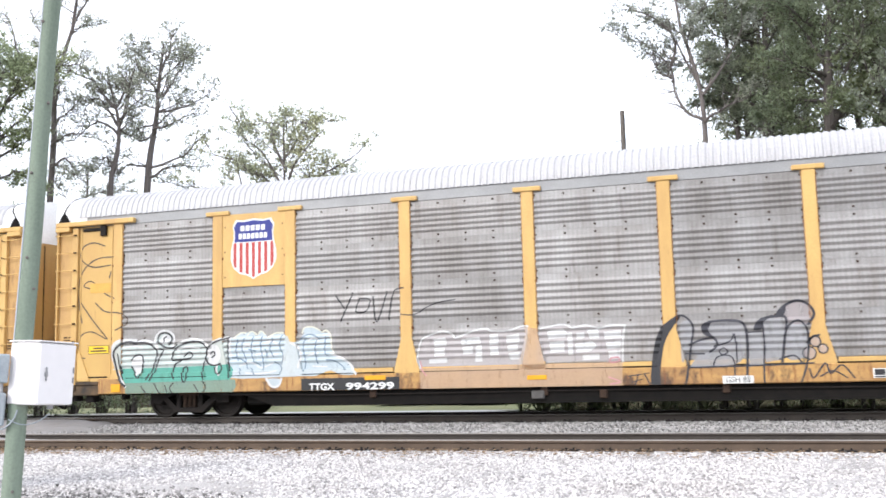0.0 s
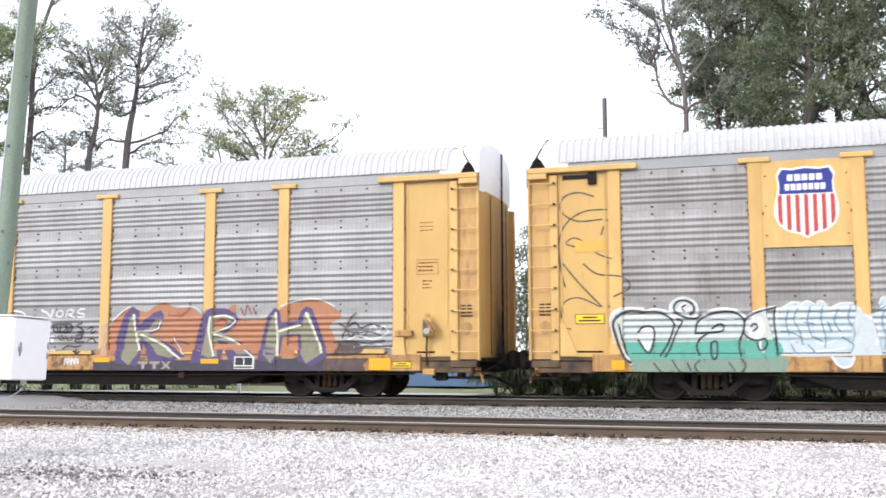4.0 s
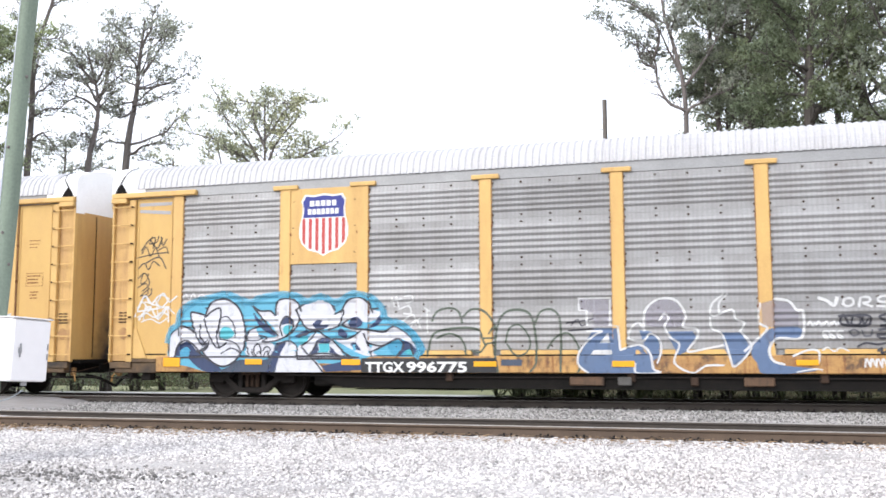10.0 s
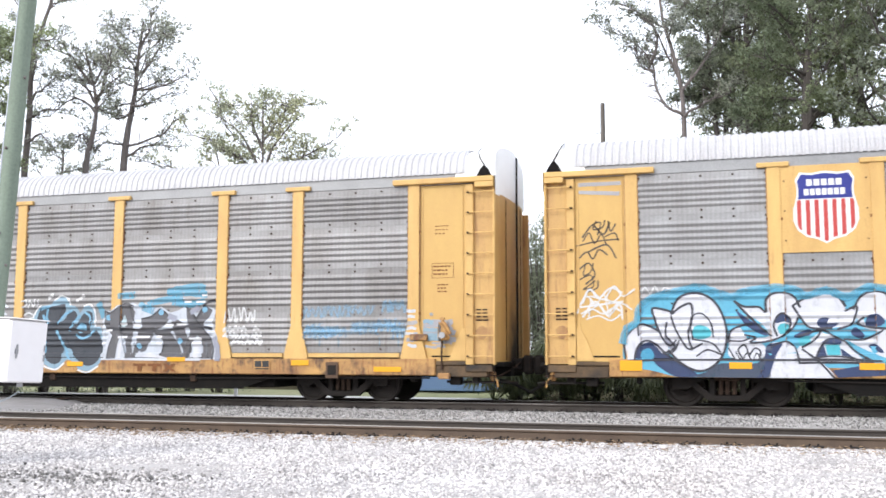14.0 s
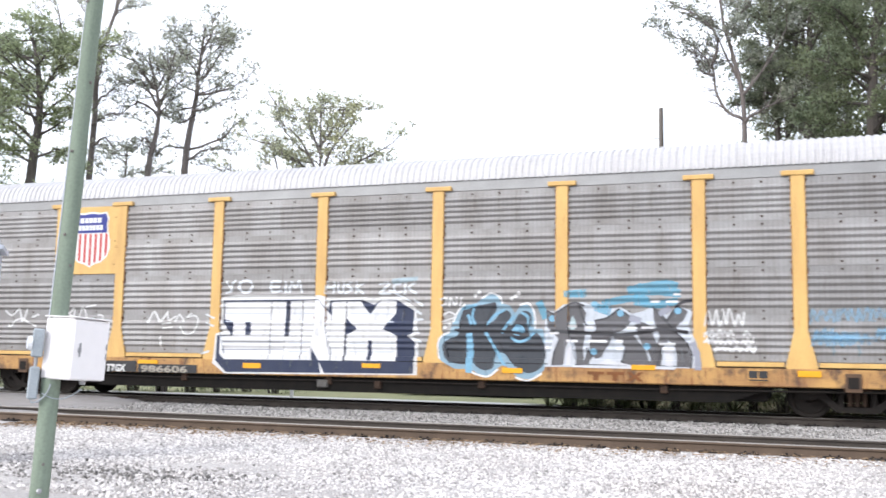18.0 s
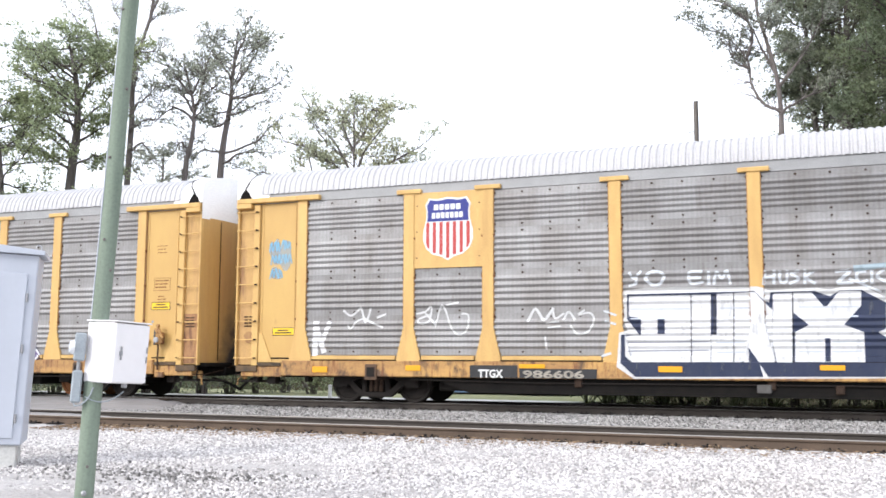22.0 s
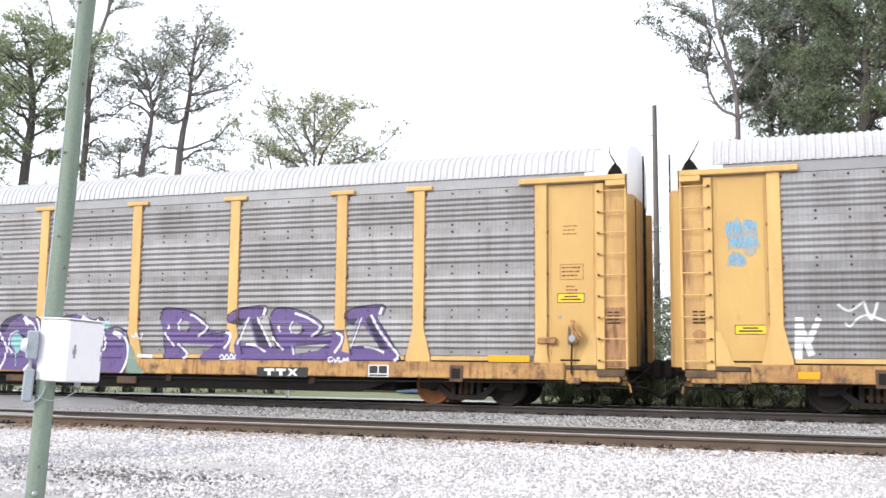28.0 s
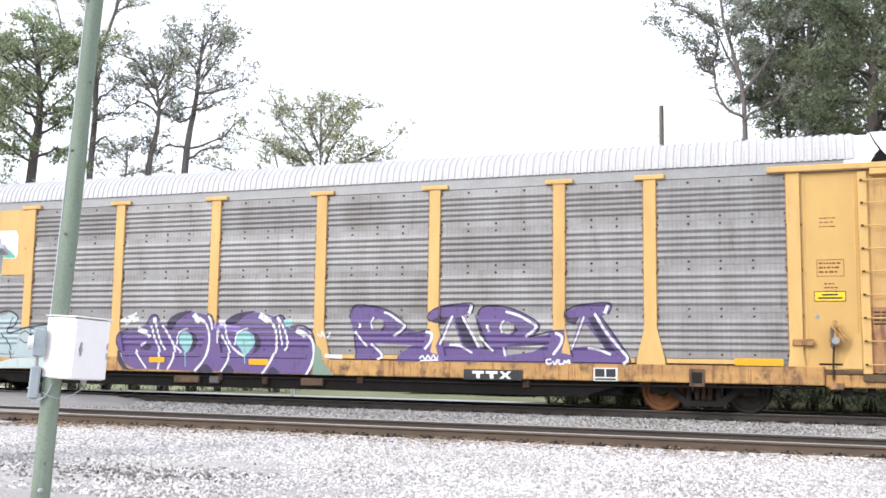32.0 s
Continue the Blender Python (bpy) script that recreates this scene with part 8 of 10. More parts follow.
g.line("skyfog2", 0.16, [(5.84, 2.46), (6.24, 2.5), (6.68, 2.46)])
g.line("skyfog2", 0.16, [(5.03, 2.17), (5.25, 2.1)])
g.line("skyfog2", 0.16, [(5.86, 2.29), (6.24, 2.23), (6.63, 2.29)])
g.line("skyfog2", 0.16, [(3.79, 2.26), (3.9, 1.99)])
g.line("skyfog2", 0.16, [(4.06, 1.96), (4.14, 1.86)])
g.fill("char3", [(3.92, 2.1), (4.08, 2.06), (4.29, 2.15), (4.51, 2.27), (4.68, 2.23), (4.79, 2.06), (4.74, 1.81), (4.78, 1.63), (4.72, 1.32), (4.75, 0.97), (4.59, 0.96), (4.56, 1.32), (4.52, 1.49), (4.43, 1.49), (4.36, 1.32), (4.31, 0.96), (4.07, 0.95), (4.13, 1.25), (4.22, 1.49), (4.06, 1.68), (3.96, 1.74)], False)
g.fill("char3", [(4.97, 1.9), (5.23, 1.96), (5.46, 2.13), (5.61, 2.08), (5.76, 1.95), (5.69, 1.81), (5.55, 1.69), (5.36, 1.63), (5.3, 1.44), (5.17, 1.26), (5.11, 1.14), (4.98, 1.1), (4.85, 1.32), (4.91, 1.62), (5, 1.71)], False)
g.fill("char3", [(5.76, 1.64), (5.86, 1.49), (6.02, 1.32), (6.09, 1.08), (6.22, 0.98), (5.93, 1), (5.68, 0.97), (5.52, 1.01), (5.61, 1.31), (5.51, 1.49), (5.36, 1.52), (5.36, 1.62)], False)
g.fill("char3", [(4.82, 1.32), (4.93, 1.18), (4.85, 0.97), (4.72, 0.97)], False)
g.fill("char3", [(5.8, 1.81), (5.96, 1.88), (6.11, 1.8), (6.24, 1.45), (6.36, 1.21), (6.34, 0.98), (6.19, 0.98), (6.05, 1.31), (5.93, 1.44)], False)
g.fill("char3", [(6.18, 2.17), (6.3, 2.14), (6.44, 1.93), (6.55, 2.09), (6.68, 2.21), (6.88, 2.09), (6.79, 1.91), (6.65, 1.78), (6.67, 1.63), (6.86, 1.45), (6.93, 1.21), (6.92, 0.96), (6.65, 0.96), (6.65, 1.25), (6.58, 1.43), (6.49, 1.49), (6.36, 1.33), (6.24, 0.98), (6.09, 1.01), (6.19, 1.32), (6.31, 1.57), (6.26, 1.73), (6.19, 1.92)], False)
g.line("coal", 0.075, [(4.04, 1.68), (4.46, 1.65), (4.84, 1.63), (5.36, 1.6), (5.81, 1.63), (6.36, 1.73), (6.86, 1.66)])
g.line("coal", 0.035, [(3.95, 2.1), (4.12, 2.05), (4.34, 2.18), (4.53, 2.28), (4.75, 2.21)])
g.line("coal", 0.035, [(4.64, 2.23), (4.71, 1.98), (4.8, 1.8)])
g.line("coal", 0.035, [(5.46, 2.14), (5.76, 1.95)])
g.line("coal", 0.035, [(6.18, 2.17), (6.34, 1.99), (6.46, 1.9), (6.67, 2.21)])
g.line("coal", 0.035, [(6.86, 1.45), (6.95, 1.21), (6.93, 0.95)])
g.line("coal", 0.035, [(6.34, 1.33), (6.26, 0.98)])
g.line("coal", 0.035, [(6.36, 1.99), (6.61, 1.69), (6.81, 1.49)])
g.line("coal", 0.035, [(4.22, 1.49), (4.12, 1.24), (4.07, 0.97)])
g.line("coal", 0.035, [(4.97, 1.9), (5.23, 1.96), (5.46, 2.13)])
g.line("coal", 0.035, [(5.61, 1.31), (5.53, 1.01)])
g.line("coal", 0.035, [(4.8, 1.32), (4.93, 1.15)])
g.line("coal", 0.06, [(6.65, 2.19), (6.78, 2.28), (6.95, 2.31)])
g.fill("icegrey", [(4.45, 1.86), (4.5, 2), (4.58, 1.81), (4.53, 1.71), (4.44, 1.73)])
# highlights along the rib crests, painted as short white dashes
g.line("bright", 0.05, [(4.42, 1.78), (4.58, 1.78)])
g.line("bright", 0.05, [(4.78, 1.76), (4.93, 1.76)])
g.line("bright", 0.05, [(5.65, 1.76), (5.83, 1.75)])
g.line("bright", 0.05, [(5.96, 1.76), (6.18, 1.76)])
g.line("bright", 0.05, [(4.02, 1.63), (4.19, 1.63)])
g.line("bright", 0.05, [(4.39, 1.47), (4.59, 1.47)])
g.line("bright", 0.05, [(4.87, 1.47), (5.21, 1.47)])
g.line("bright", 0.05, [(5.44, 1.48), (5.54, 1.47)])
g.line("bright", 0.05, [(6.31, 1.42), (6.61, 1.42)])
g.line("bright", 0.05, [(6.38, 1.33), (6.59, 1.33)])
g.line("bright", 0.05, [(6.61, 2.44), (6.73, 2.44)])
g.line("bright", 0.05, [(6.15, 2.29), (6.3, 2.29)])
g.line("bright", 0.05, [(6.46, 2.29), (6.67, 2.29)])
g.line("bright", 0.05, [(3.93, 1.32), (3.97, 1.32)])
g.line("bright", 0.05, [(5.44, 1.32), (5.54, 1.31)])
g.fill("pale", [(4.36, 0.96), (4.39, 1.3), (4.49, 1.37), (4.46, 0.96)], False)
g.fill("pale", [(6.44, 0.98), (6.39, 1.25), (6.49, 1.4), (6.6, 1.21), (6.57, 0.98)], False)
g.fill("pale", [(5.04, 0.99), (5.24, 1.1), (5.77, 0.97)], False)
g.line("pale", 0.04, [(4.53, 0.94), (5.36, 0.93), (6.61, 0.93)])
g.line("greyblue", 0.13, [(6.98, 1.42), (7.06, 1.19), (7.07, 0.95)])
g.line("greyblue", 0.13, [(6.49, 2.14), (6.34, 2.05)])
g.line("greyblue", 0.13, [(5.74, 1.95), (5.89, 1.9)])
g.dot("babyblue2", (4.97, 2.24), 0.07)
g.dot("babyblue2", (5.51, 2.05), 0.07)
g.dot("babyblue2", (6.05, 1.37), 0.07)
g.dot("babyblue2", (4.95, 1.25), 0.07)
g.dot("babyblue2", (6.68, 2.1), 0.07)
g.dot("babyblue2", (4.06, 1.94), 0.07)
g.done()
g = Graffiti(CAR_C, "rows of white scrawl and sky-blue scribbles")
g.line("chalk", 0.032, [(7.21, 1.79), (7.28, 2.11), (7.36, 1.8), (7.44, 2.13), (7.49, 1.78), (7.55, 2.08)])
g.line("chalk", 0.036, [(7.53, 1.8), (7.56, 2.14), (7.63, 1.82), (7.68, 2.15), (7.79, 1.79)])
g.line("chalk", 0.04, [(7.8, 1.79), (7.86, 2.03), (7.94, 1.8), (7.97, 2.07)])
g.line("chalk", 0.036, [(7.2, 1.58), (7.26, 1.68), (7.28, 1.58), (7.35, 1.7), (7.38, 1.59)])
g.line("bright", 0.035, [(7.2, 1.64), (7.31, 1.66), (7.42, 1.64)])
g.line("chalk", 0.036, [(7.43, 1.61), (7.51, 1.72), (7.54, 1.62), (7.6, 1.69), (7.66, 1.59), (7.71, 1.71), (7.75, 1.61)])
g.line("bright", 0.035, [(7.44, 1.64), (7.6, 1.66), (7.77, 1.64)])
g.line("chalk", 0.036, [(7.96, 1.61), (8.01, 1.7), (8.08, 1.62)])
g.line("bright", 0.035, [(7.95, 1.63), (8.02, 1.65), (8.09, 1.64)])
g.line("chalk", 0.036, [(7.2, 1.46), (7.26, 1.55), (7.29, 1.44), (7.35, 1.55), (7.42, 1.45), (7.47, 1.56), (7.51, 1.43), (7.54, 1.53)])
g.line("bright", 0.035, [(7.2, 1.48), (7.38, 1.5), (7.57, 1.48)])
g.line("chalk", 0.036, [(7.6, 1.42), (7.67, 1.54), (7.7, 1.42), (7.76, 1.55), (7.82, 1.45)])
g.line("bright", 0.035, [(7.61, 1.48), (7.73, 1.5), (7.86, 1.48)])
g.line("chalk", 0.036, [(7.91, 1.46), (7.95, 1.52), (8.0, 1.42), (8.03, 1.55), (8.09, 1.46), (8.15, 1.55)])
g.line("bright", 0.035, [(7.91, 1.48), (8.03, 1.5), (8.15, 1.48)])
g.line("chalk", 0.036, [(7.4, 1.27), (7.45, 1.39), (7.47, 1.32), (7.56, 1.37), (7.6, 1.3), (7.65, 1.36), (7.7, 1.28)])
g.line("bright", 0.035, [(7.39, 1.33), (7.55, 1.35), (7.72, 1.33)])
g.line("chalk", 0.036, [(7.75, 1.28), (7.82, 1.4), (7.88, 1.28), (7.92, 1.37)])
g.line("bright", 0.035, [(7.75, 1.33), (7.86, 1.35), (7.97, 1.33)])
g.line("bright", 0.05, [(8.01, 1.3), (8.06, 1.41), (8.13, 1.27), (8.17, 1.38)])
g.line("bright", 0.035, [(8.01, 1.33), (8.09, 1.35), (8.18, 1.33)])
g.line("bluescript", 0.05, [(9.2, 1.87), (9.26, 2.13), (9.33, 1.9), (9.41, 2.1), (9.5, 1.91), (9.57, 2.12), (9.64, 1.87), (9.71, 2.11)])
g.line("bluescript", 0.05, [(9.72, 1.91), (9.82, 2.14), (9.89, 1.91), (9.94, 2.14), (10.04, 1.88), (10.08, 2.15), (10.15, 1.9), (10.23, 2.16), (10.33, 1.9)])
g.line("bluescript", 0.045, [(10.26, 1.92), (10.33, 2.13), (10.4, 1.96), (10.45, 2.15), (10.53, 1.96), (10.59, 2.13), (10.67, 1.92), (10.76, 2.14), (10.82, 1.96), (10.9, 2.14)])
g.line("bluescript", 0.06, [(11.1, 2.0), (11.18, 2.24), (11.25, 1.99), (11.3, 2.24), (11.35, 2.0)])
g.line("bluescript", 0.06, [(11.32, 2.02), (11.42, 2.23), (11.48, 2.04), (11.57, 2.24), (11.63, 2.0)])
g.line("bluescript", 0.06, [(9.23, 1.42), (9.29, 1.64), (9.38, 1.44), (9.45, 1.65), (9.51, 1.41), (9.58, 1.68), (9.64, 1.44), (9.69, 1.65), (9.78, 1.4), (9.85, 1.68), (9.9, 1.43), (9.98, 1.66)])
g.line("bluescript", 0.048, [(9.22, 1.54), (9.64, 1.56), (10.05, 1.54)])
g.line("bluescript", 0.05, [(9.6, 1.49), (9.67, 1.65), (9.73, 1.46), (9.79, 1.68), (9.86, 1.48), (9.92, 1.66), (9.98, 1.48), (10.04, 1.69), (10.11, 1.46), (10.19, 1.66), (10.25, 1.46)])
g.line("bluescript", 0.04000000000000001, [(9.6, 1.57), (9.96, 1.59), (10.33, 1.57)])
g.line("bluescript", 0.06, [(10.37, 1.52), (10.43, 1.76), (10.49, 1.53), (10.52, 1.77), (10.59, 1.5), (10.65, 1.8), (10.71, 1.52), (10.78, 1.78), (10.85, 1.52), (10.9, 1.77), (10.98, 1.5)])
g.line("bluescript", 0.048, [(10.37, 1.64), (10.69, 1.66), (11.0, 1.64)])
g.line("bluescript", 0.065, [(10.95, 1.53), (11.04, 1.82), (11.1, 1.56), (11.19, 1.83), (11.24, 1.56), (11.29, 1.82), (11.35, 1.55), (11.42, 1.83)])
g.line("bluescript", 0.052000000000000005, [(10.95, 1.68), (11.2, 1.7), (11.44, 1.68)])
g.line("bluescript", 0.05, [(11.36, 1.4), (11.4, 1.76), (11.47, 1.43), (11.51, 1.79), (11.59, 1.42), (11.63, 1.78)])
g.line("bluescript", 0.04000000000000001, [(11.35, 1.59), (11.5, 1.61), (11.66, 1.59)])
g.line("bluescript", 0.05, [(9.29, 1.55), (9.31, 1.72), (9.4, 1.58), (9.46, 1.75), (9.52, 1.56), (9.61, 1.75)])
g.line("bluescript", 0.04000000000000001, [(9.27, 1.66), (9.48, 1.68), (9.69, 1.66)])
g.line("bluescript2", 0.04, [(9.6, 1.43), (9.62, 1.31), (9.61, 1.25)])
g.line("bluescript2", 0.04, [(10.06, 1.43), (10.08, 1.31), (10.07, 1.24)])
g.line("bluescript2", 0.04, [(11.04, 1.42), (11.06, 1.31), (11.05, 1.24)])
g.line("bluescript2", 0.04, [(11.48, 1.42), (11.5, 1.31), (11.49, 1.24)])
g.done()
g = Graffiti(CAR_C, "pale blue paint on the end post and panel")
g.line("iceband", 0.074, [(11.69, 2.01), (11.78, 2), (11.87, 2.01)])
g.line("iceband", 0.064, [(11.72, 1.89), (11.79, 1.89), (11.86, 1.88)])
g.line("faded", 0.095, [(11.73, 1.74), (11.82, 1.74), (11.9, 1.76)])
g.line("iceband", 0.066, [(11.72, 1.62), (11.8, 1.64), (11.89, 1.62)])
g.line("iceband", 0.061, [(11.66, 1.52), (11.75, 1.51), (11.85, 1.5)])
g.line("faded", 0.067, [(11.88, 1.51), (11.94, 1.51), (11.91, 1.5)])
g.line("faded", 0.078, [(11.71, 1.38), (11.77, 1.38), (11.83, 1.36)])
g.line("iceband", 0.069, [(11.87, 1.38), (11.93, 1.37), (11.91, 1.38)])
g.line("iceband", 0.067, [(11.74, 1.27), (11.82, 1.24), (11.9, 1.24)])
g.line("babyblue", 0.094, [(12.07, 1.77), (12.16, 1.78), (12.25, 1.75)])
g.line("faded", 0.115, [(12.3, 1.76), (12.53, 1.75), (12.69, 1.76)])
g.line("faded", 0.093, [(12.06, 1.67), (12.17, 1.69), (12.28, 1.67)])
g.line("faded", 0.083, [(12.32, 1.68), (12.49, 1.69), (12.67, 1.67)])
g.line("babyblue", 0.078, [(12.06, 1.6), (12.27, 1.59), (12.49, 1.59)])
g.line("faded", 0.079, [(12.54, 1.6), (12.68, 1.6), (12.69, 1.62)])
g.line("faded", 0.075, [(12.07, 1.53), (12.16, 1.54), (12.25, 1.52)])
g.line("faded", 0.09, [(12.3, 1.53), (12.42, 1.54), (12.53, 1.55)])
g.line("faded", 0.114, [(12.56, 1.54), (12.78, 1.52), (12.69, 1.54)])
g.line("babyblue", 0.107, [(12.09, 1.44), (12.2, 1.47), (12.3, 1.46)])
g.line("babyblue", 0.099, [(12.37, 1.46), (12.51, 1.45), (12.64, 1.46)])
g.line("babyblue", 0.094, [(12.09, 1.39), (12.3, 1.4), (12.51, 1.37)])
g.line("faded", 0.103, [(12.56, 1.37), (12.79, 1.38), (12.69, 1.39)])
g.line("faded", 0.047, [(12.27, 1.31), (12.39, 1.3), (12.52, 1.31)])
g.line("faded", 0.054, [(12.55, 1.31), (12.64, 1.32), (12.69, 1.3)])
g.line("faded", 0.058, [(12.11, 1.24), (12.23, 1.22), (12.35, 1.21)])
g.line("faded", 0.055, [(12.37, 1.24), (12.45, 1.24), (12.54, 1.23)])
g.done()
g = Graffiti(CAR_C, "sky-blue script on the yellow end panel")
g.fill("bluescript", [(-12.78, 3.62), (-12.74, 3.84), (-12.62, 3.82), (-12.55, 3.92), (-12.47, 3.78), (-12.44, 3.45), (-12.5, 3.3), (-12.62, 3.28), (-12.7, 3.42)])
g.fill("bluescript2", [(-12.44, 3.7), (-12.36, 3.86), (-12.22, 3.8), (-12.16, 3.55), (-12.2, 3.2), (-12.34, 3.12), (-12.46, 3.3)])
g.fill("bluescript", [(-12.74, 3.06), (-12.66, 3.22), (-12.5, 3.18), (-12.4, 3.02), (-12.46, 2.92), (-12.66, 2.94)])
g.line("babyblue2", 0.035, [(-12.77, 3.6), (-12.72, 3.81), (-12.68, 3.61), (-12.6, 3.85), (-12.56, 3.6), (-12.53, 3.82), (-12.49, 3.6)])
g.line("babyblue2", 0.035, [(-12.45, 3.67), (-12.38, 3.87), (-12.34, 3.62), (-12.32, 3.86), (-12.26, 3.66), (-12.21, 3.83), (-12.18, 3.65)])
g.line("babyblue2", 0.035, [(-12.72, 3.28), (-12.68, 3.49), (-12.62, 3.32), (-12.59, 3.5), (-12.53, 3.3), (-12.49, 3.53), (-12.46, 3.29)])
g.line("babyblue2", 0.035, [(-12.42, 3.32), (-12.39, 3.52), (-12.32, 3.29), (-12.31, 3.54), (-12.26, 3.32), (-12.2, 3.52), (-12.14, 3.3)])
g.line("babyblue2", 0.035, [(-12.74, 2.94), (-12.68, 3.16), (-12.63, 2.97), (-12.58, 3.17), (-12.5, 2.94), (-12.47, 3.15), (-12.39, 2.97)])
g.done()
g = Graffiti(CAR_B, "black and white scrawl on the yellow end panel")
g.line("brown", 0.035, [(-12.87, 3.51), (-12.68, 3.75), (-12.49, 3.81), (-12.55, 3.56)])
g.line("brown", 0.04, [(-12.62, 3.75), (-12.43, 3.56), (-12.3, 3.8)])
g.line("brown", 0.03, [(-13, 3.33), (-12.55, 3.42), (-12.12, 3.45)])
g.line("brown", 0.035, [(-12.75, 3.2), (-12.37, 3.34), (-12.18, 3.06)])
g.line("brown", 0.035, [(-12.94, 2.84), (-12.75, 2.96), (-12.62, 2.71), (-12.81, 2.53)])
g.line("brown", 0.03, [(-12.87, 2.41), (-12.62, 2.59)])
g.line("brown", 0.03, [(-12.58, 3.84), (-12.65, 3.67), (-12.45, 3.71), (-12.4, 3.85)])
g.line("brown", 0.035, [(-12.33, 3.83), (-12.28, 3.62), (-12.18, 3.77)])
g.line("brown", 0.03, [(-12.86, 3.43), (-12.73, 3.6), (-12.62, 3.37), (-12.48, 3.56), (-12.38, 3.36)])
g.line("brown", 0.03, [(-12.4, 3.51), (-12.2, 3.58), (-12.13, 3.43)])
g.line("brown", 0.035, [(-12.96, 3.06), (-12.78, 3.2), (-12.66, 3.05), (-12.53, 3.24), (-12.36, 3.13)])
g.line("brown", 0.03, [(-12.81, 2.96), (-12.86, 2.71), (-12.71, 2.78), (-12.66, 2.95)])
g.line("brown", 0.03, [(-12.94, 2.62), (-12.71, 2.71), (-12.66, 2.47), (-12.84, 2.42)])
g.line("brown", 0.03, [(-12.79, 2.35), (-12.58, 2.44), (-12.56, 2.59)])
g.line("chalk", 0.035, [(-12.94, 2.11), (-12.79, 2.27), (-12.61, 2.1), (-12.46, 2.29), (-12.29, 2.12), (-12.09, 2.29)])
g.line("chalk", 0.035, [(-12.91, 1.91), (-12.69, 2), (-12.46, 1.9), (-12.24, 2.02), (-12.04, 1.9)])
g.line("chalk", 0.03, [(-12.81, 1.79), (-12.56, 1.86), (-12.31, 1.76), (-12.11, 1.88)])
g.line("chalk", 0.03, [(-12.71, 2.22), (-12.76, 1.84)])
g.line("chalk", 0.03, [(-12.41, 2.24), (-12.34, 1.83)])
g.line("chalk", 0.04, [(-13, 1.92), (-12.75, 2.41), (-12.56, 2.22), (-12.31, 2.43), (-12.06, 2.33)])
g.line("chalk", 0.04, [(-12.94, 2.04), (-12.44, 2.1), (-12.04, 2.15)])
g.line("chalk", 0.04, [(-12.88, 1.84), (-12.62, 2.16), (-12.37, 1.86), (-12.12, 2.09), (-12.07, 1.79)])
g.line("faded", 0.08, [(-12.93, 4.63), (-12.07, 4.63)])
g.line("faded", 0.08, [(-12.91, 4.47), (-12.11, 4.41)])
g.done()
g = Graffiti(CAR_D, "purple throw-up graffiti with teal centres and white highlights")
g.fill("violet", [(-4.06, 1.07), (-4.17, 1.31), (-4.14, 1.52), (-3.91, 1.63), (-3.53, 1.68), (-3.32, 1.81), (-3.23, 1.97), (-3.06, 1.98), (-2.91, 1.8), (-2.76, 1.73), (-2.67, 1.91), (-2.41, 2.04), (-2.07, 2.08), (-1.77, 2.02), (-1.56, 1.99), (-1.39, 1.81), (-1.14, 1.76), (-1.0, 1.91), (-0.71, 2.03), (-0.31, 2.06), (0.04, 2.01), (0.27, 1.94), (0.46, 1.96), (0.58, 1.81), (0.68, 1.66), (0.81, 1.72), (1.13, 1.66), (1.31, 1.45), (1.36, 1.15), (1.32, 0.81), (1.18, 0.62), (0.01, 0.62), (-1.06, 0.65), (-1.85, 0.64), (-2.91, 0.66), (-3.6, 0.66), (-3.92, 0.79)], False)
g.fill("deepviolet", [(-2.75, 1.68), (-2.67, 1.92), (-2.38, 2.06), (-2.04, 2.1), (-2.25, 1.98), (-2.44, 1.85), (-2.57, 1.65)])
g.fill("deepviolet", [(-1.1, 1.79), (-0.95, 1.95), (-0.65, 2.06), (-0.28, 2.08), (-0.56, 1.97), (-0.79, 1.79)])
g.fill("deepviolet", [(-2.05, 1.6), (-1.86, 1.44), (-1.88, 1.25), (-2.08, 1.07), (-2.0, 1.3)])
g.fill("deepviolet", [(-0.29, 1.58), (-0.1, 1.42), (-0.11, 1.22), (-0.32, 1.04), (-0.23, 1.31)])
g.fill("deepviolet", [(-1.79, 0.62), (-1.56, 0.82), (-1.34, 0.61)])
g.fill("deepviolet", [(-1.17, 0.61), (-0.92, 0.81), (-0.76, 0.61)])
g.fill("deepviolet", [(-4.13, 1.12), (-3.85, 0.71), (-3.6, 0.65), (-3.91, 0.65), (-4.12, 0.86)])
g.fill("deepviolet", [(0.15, 0.61), (0.28, 0.78), (0.48, 0.6)])
g.fill("deepviolet", [(-3.47, 1.18), (-3.26, 1.29), (-3.18, 1.19), (-3.31, 1.12)])
g.line("deepviolet", 0.05, [(-4.06, 1.07), (-4.19, 1.31), (-4.14, 1.53), (-3.91, 1.64)])
g.line("deepviolet", 0.05, [(-3.32, 1.78), (-3.25, 1.96), (-3.08, 1.99), (-2.98, 1.86)])
g.line("deepviolet", 0.05, [(-1.59, 2.02), (-1.45, 1.96), (-1.37, 1.79)])
g.line("deepviolet", 0.05, [(0.24, 1.92), (0.43, 1.98), (0.56, 1.85)])
g.line("deepviolet", 0.05, [(0.7, 1.71), (0.98, 1.74), (1.25, 1.6), (1.36, 1.3), (1.36, 0.95), (1.23, 0.62)])
g.fill("teal", [(-2.36, 1.32), (-2.35, 1.51), (-2.19, 1.59), (-2.03, 1.5), (-2.0, 1.3), (-2.12, 1.12), (-2.15, 1.0), (-2.22, 1.12)])
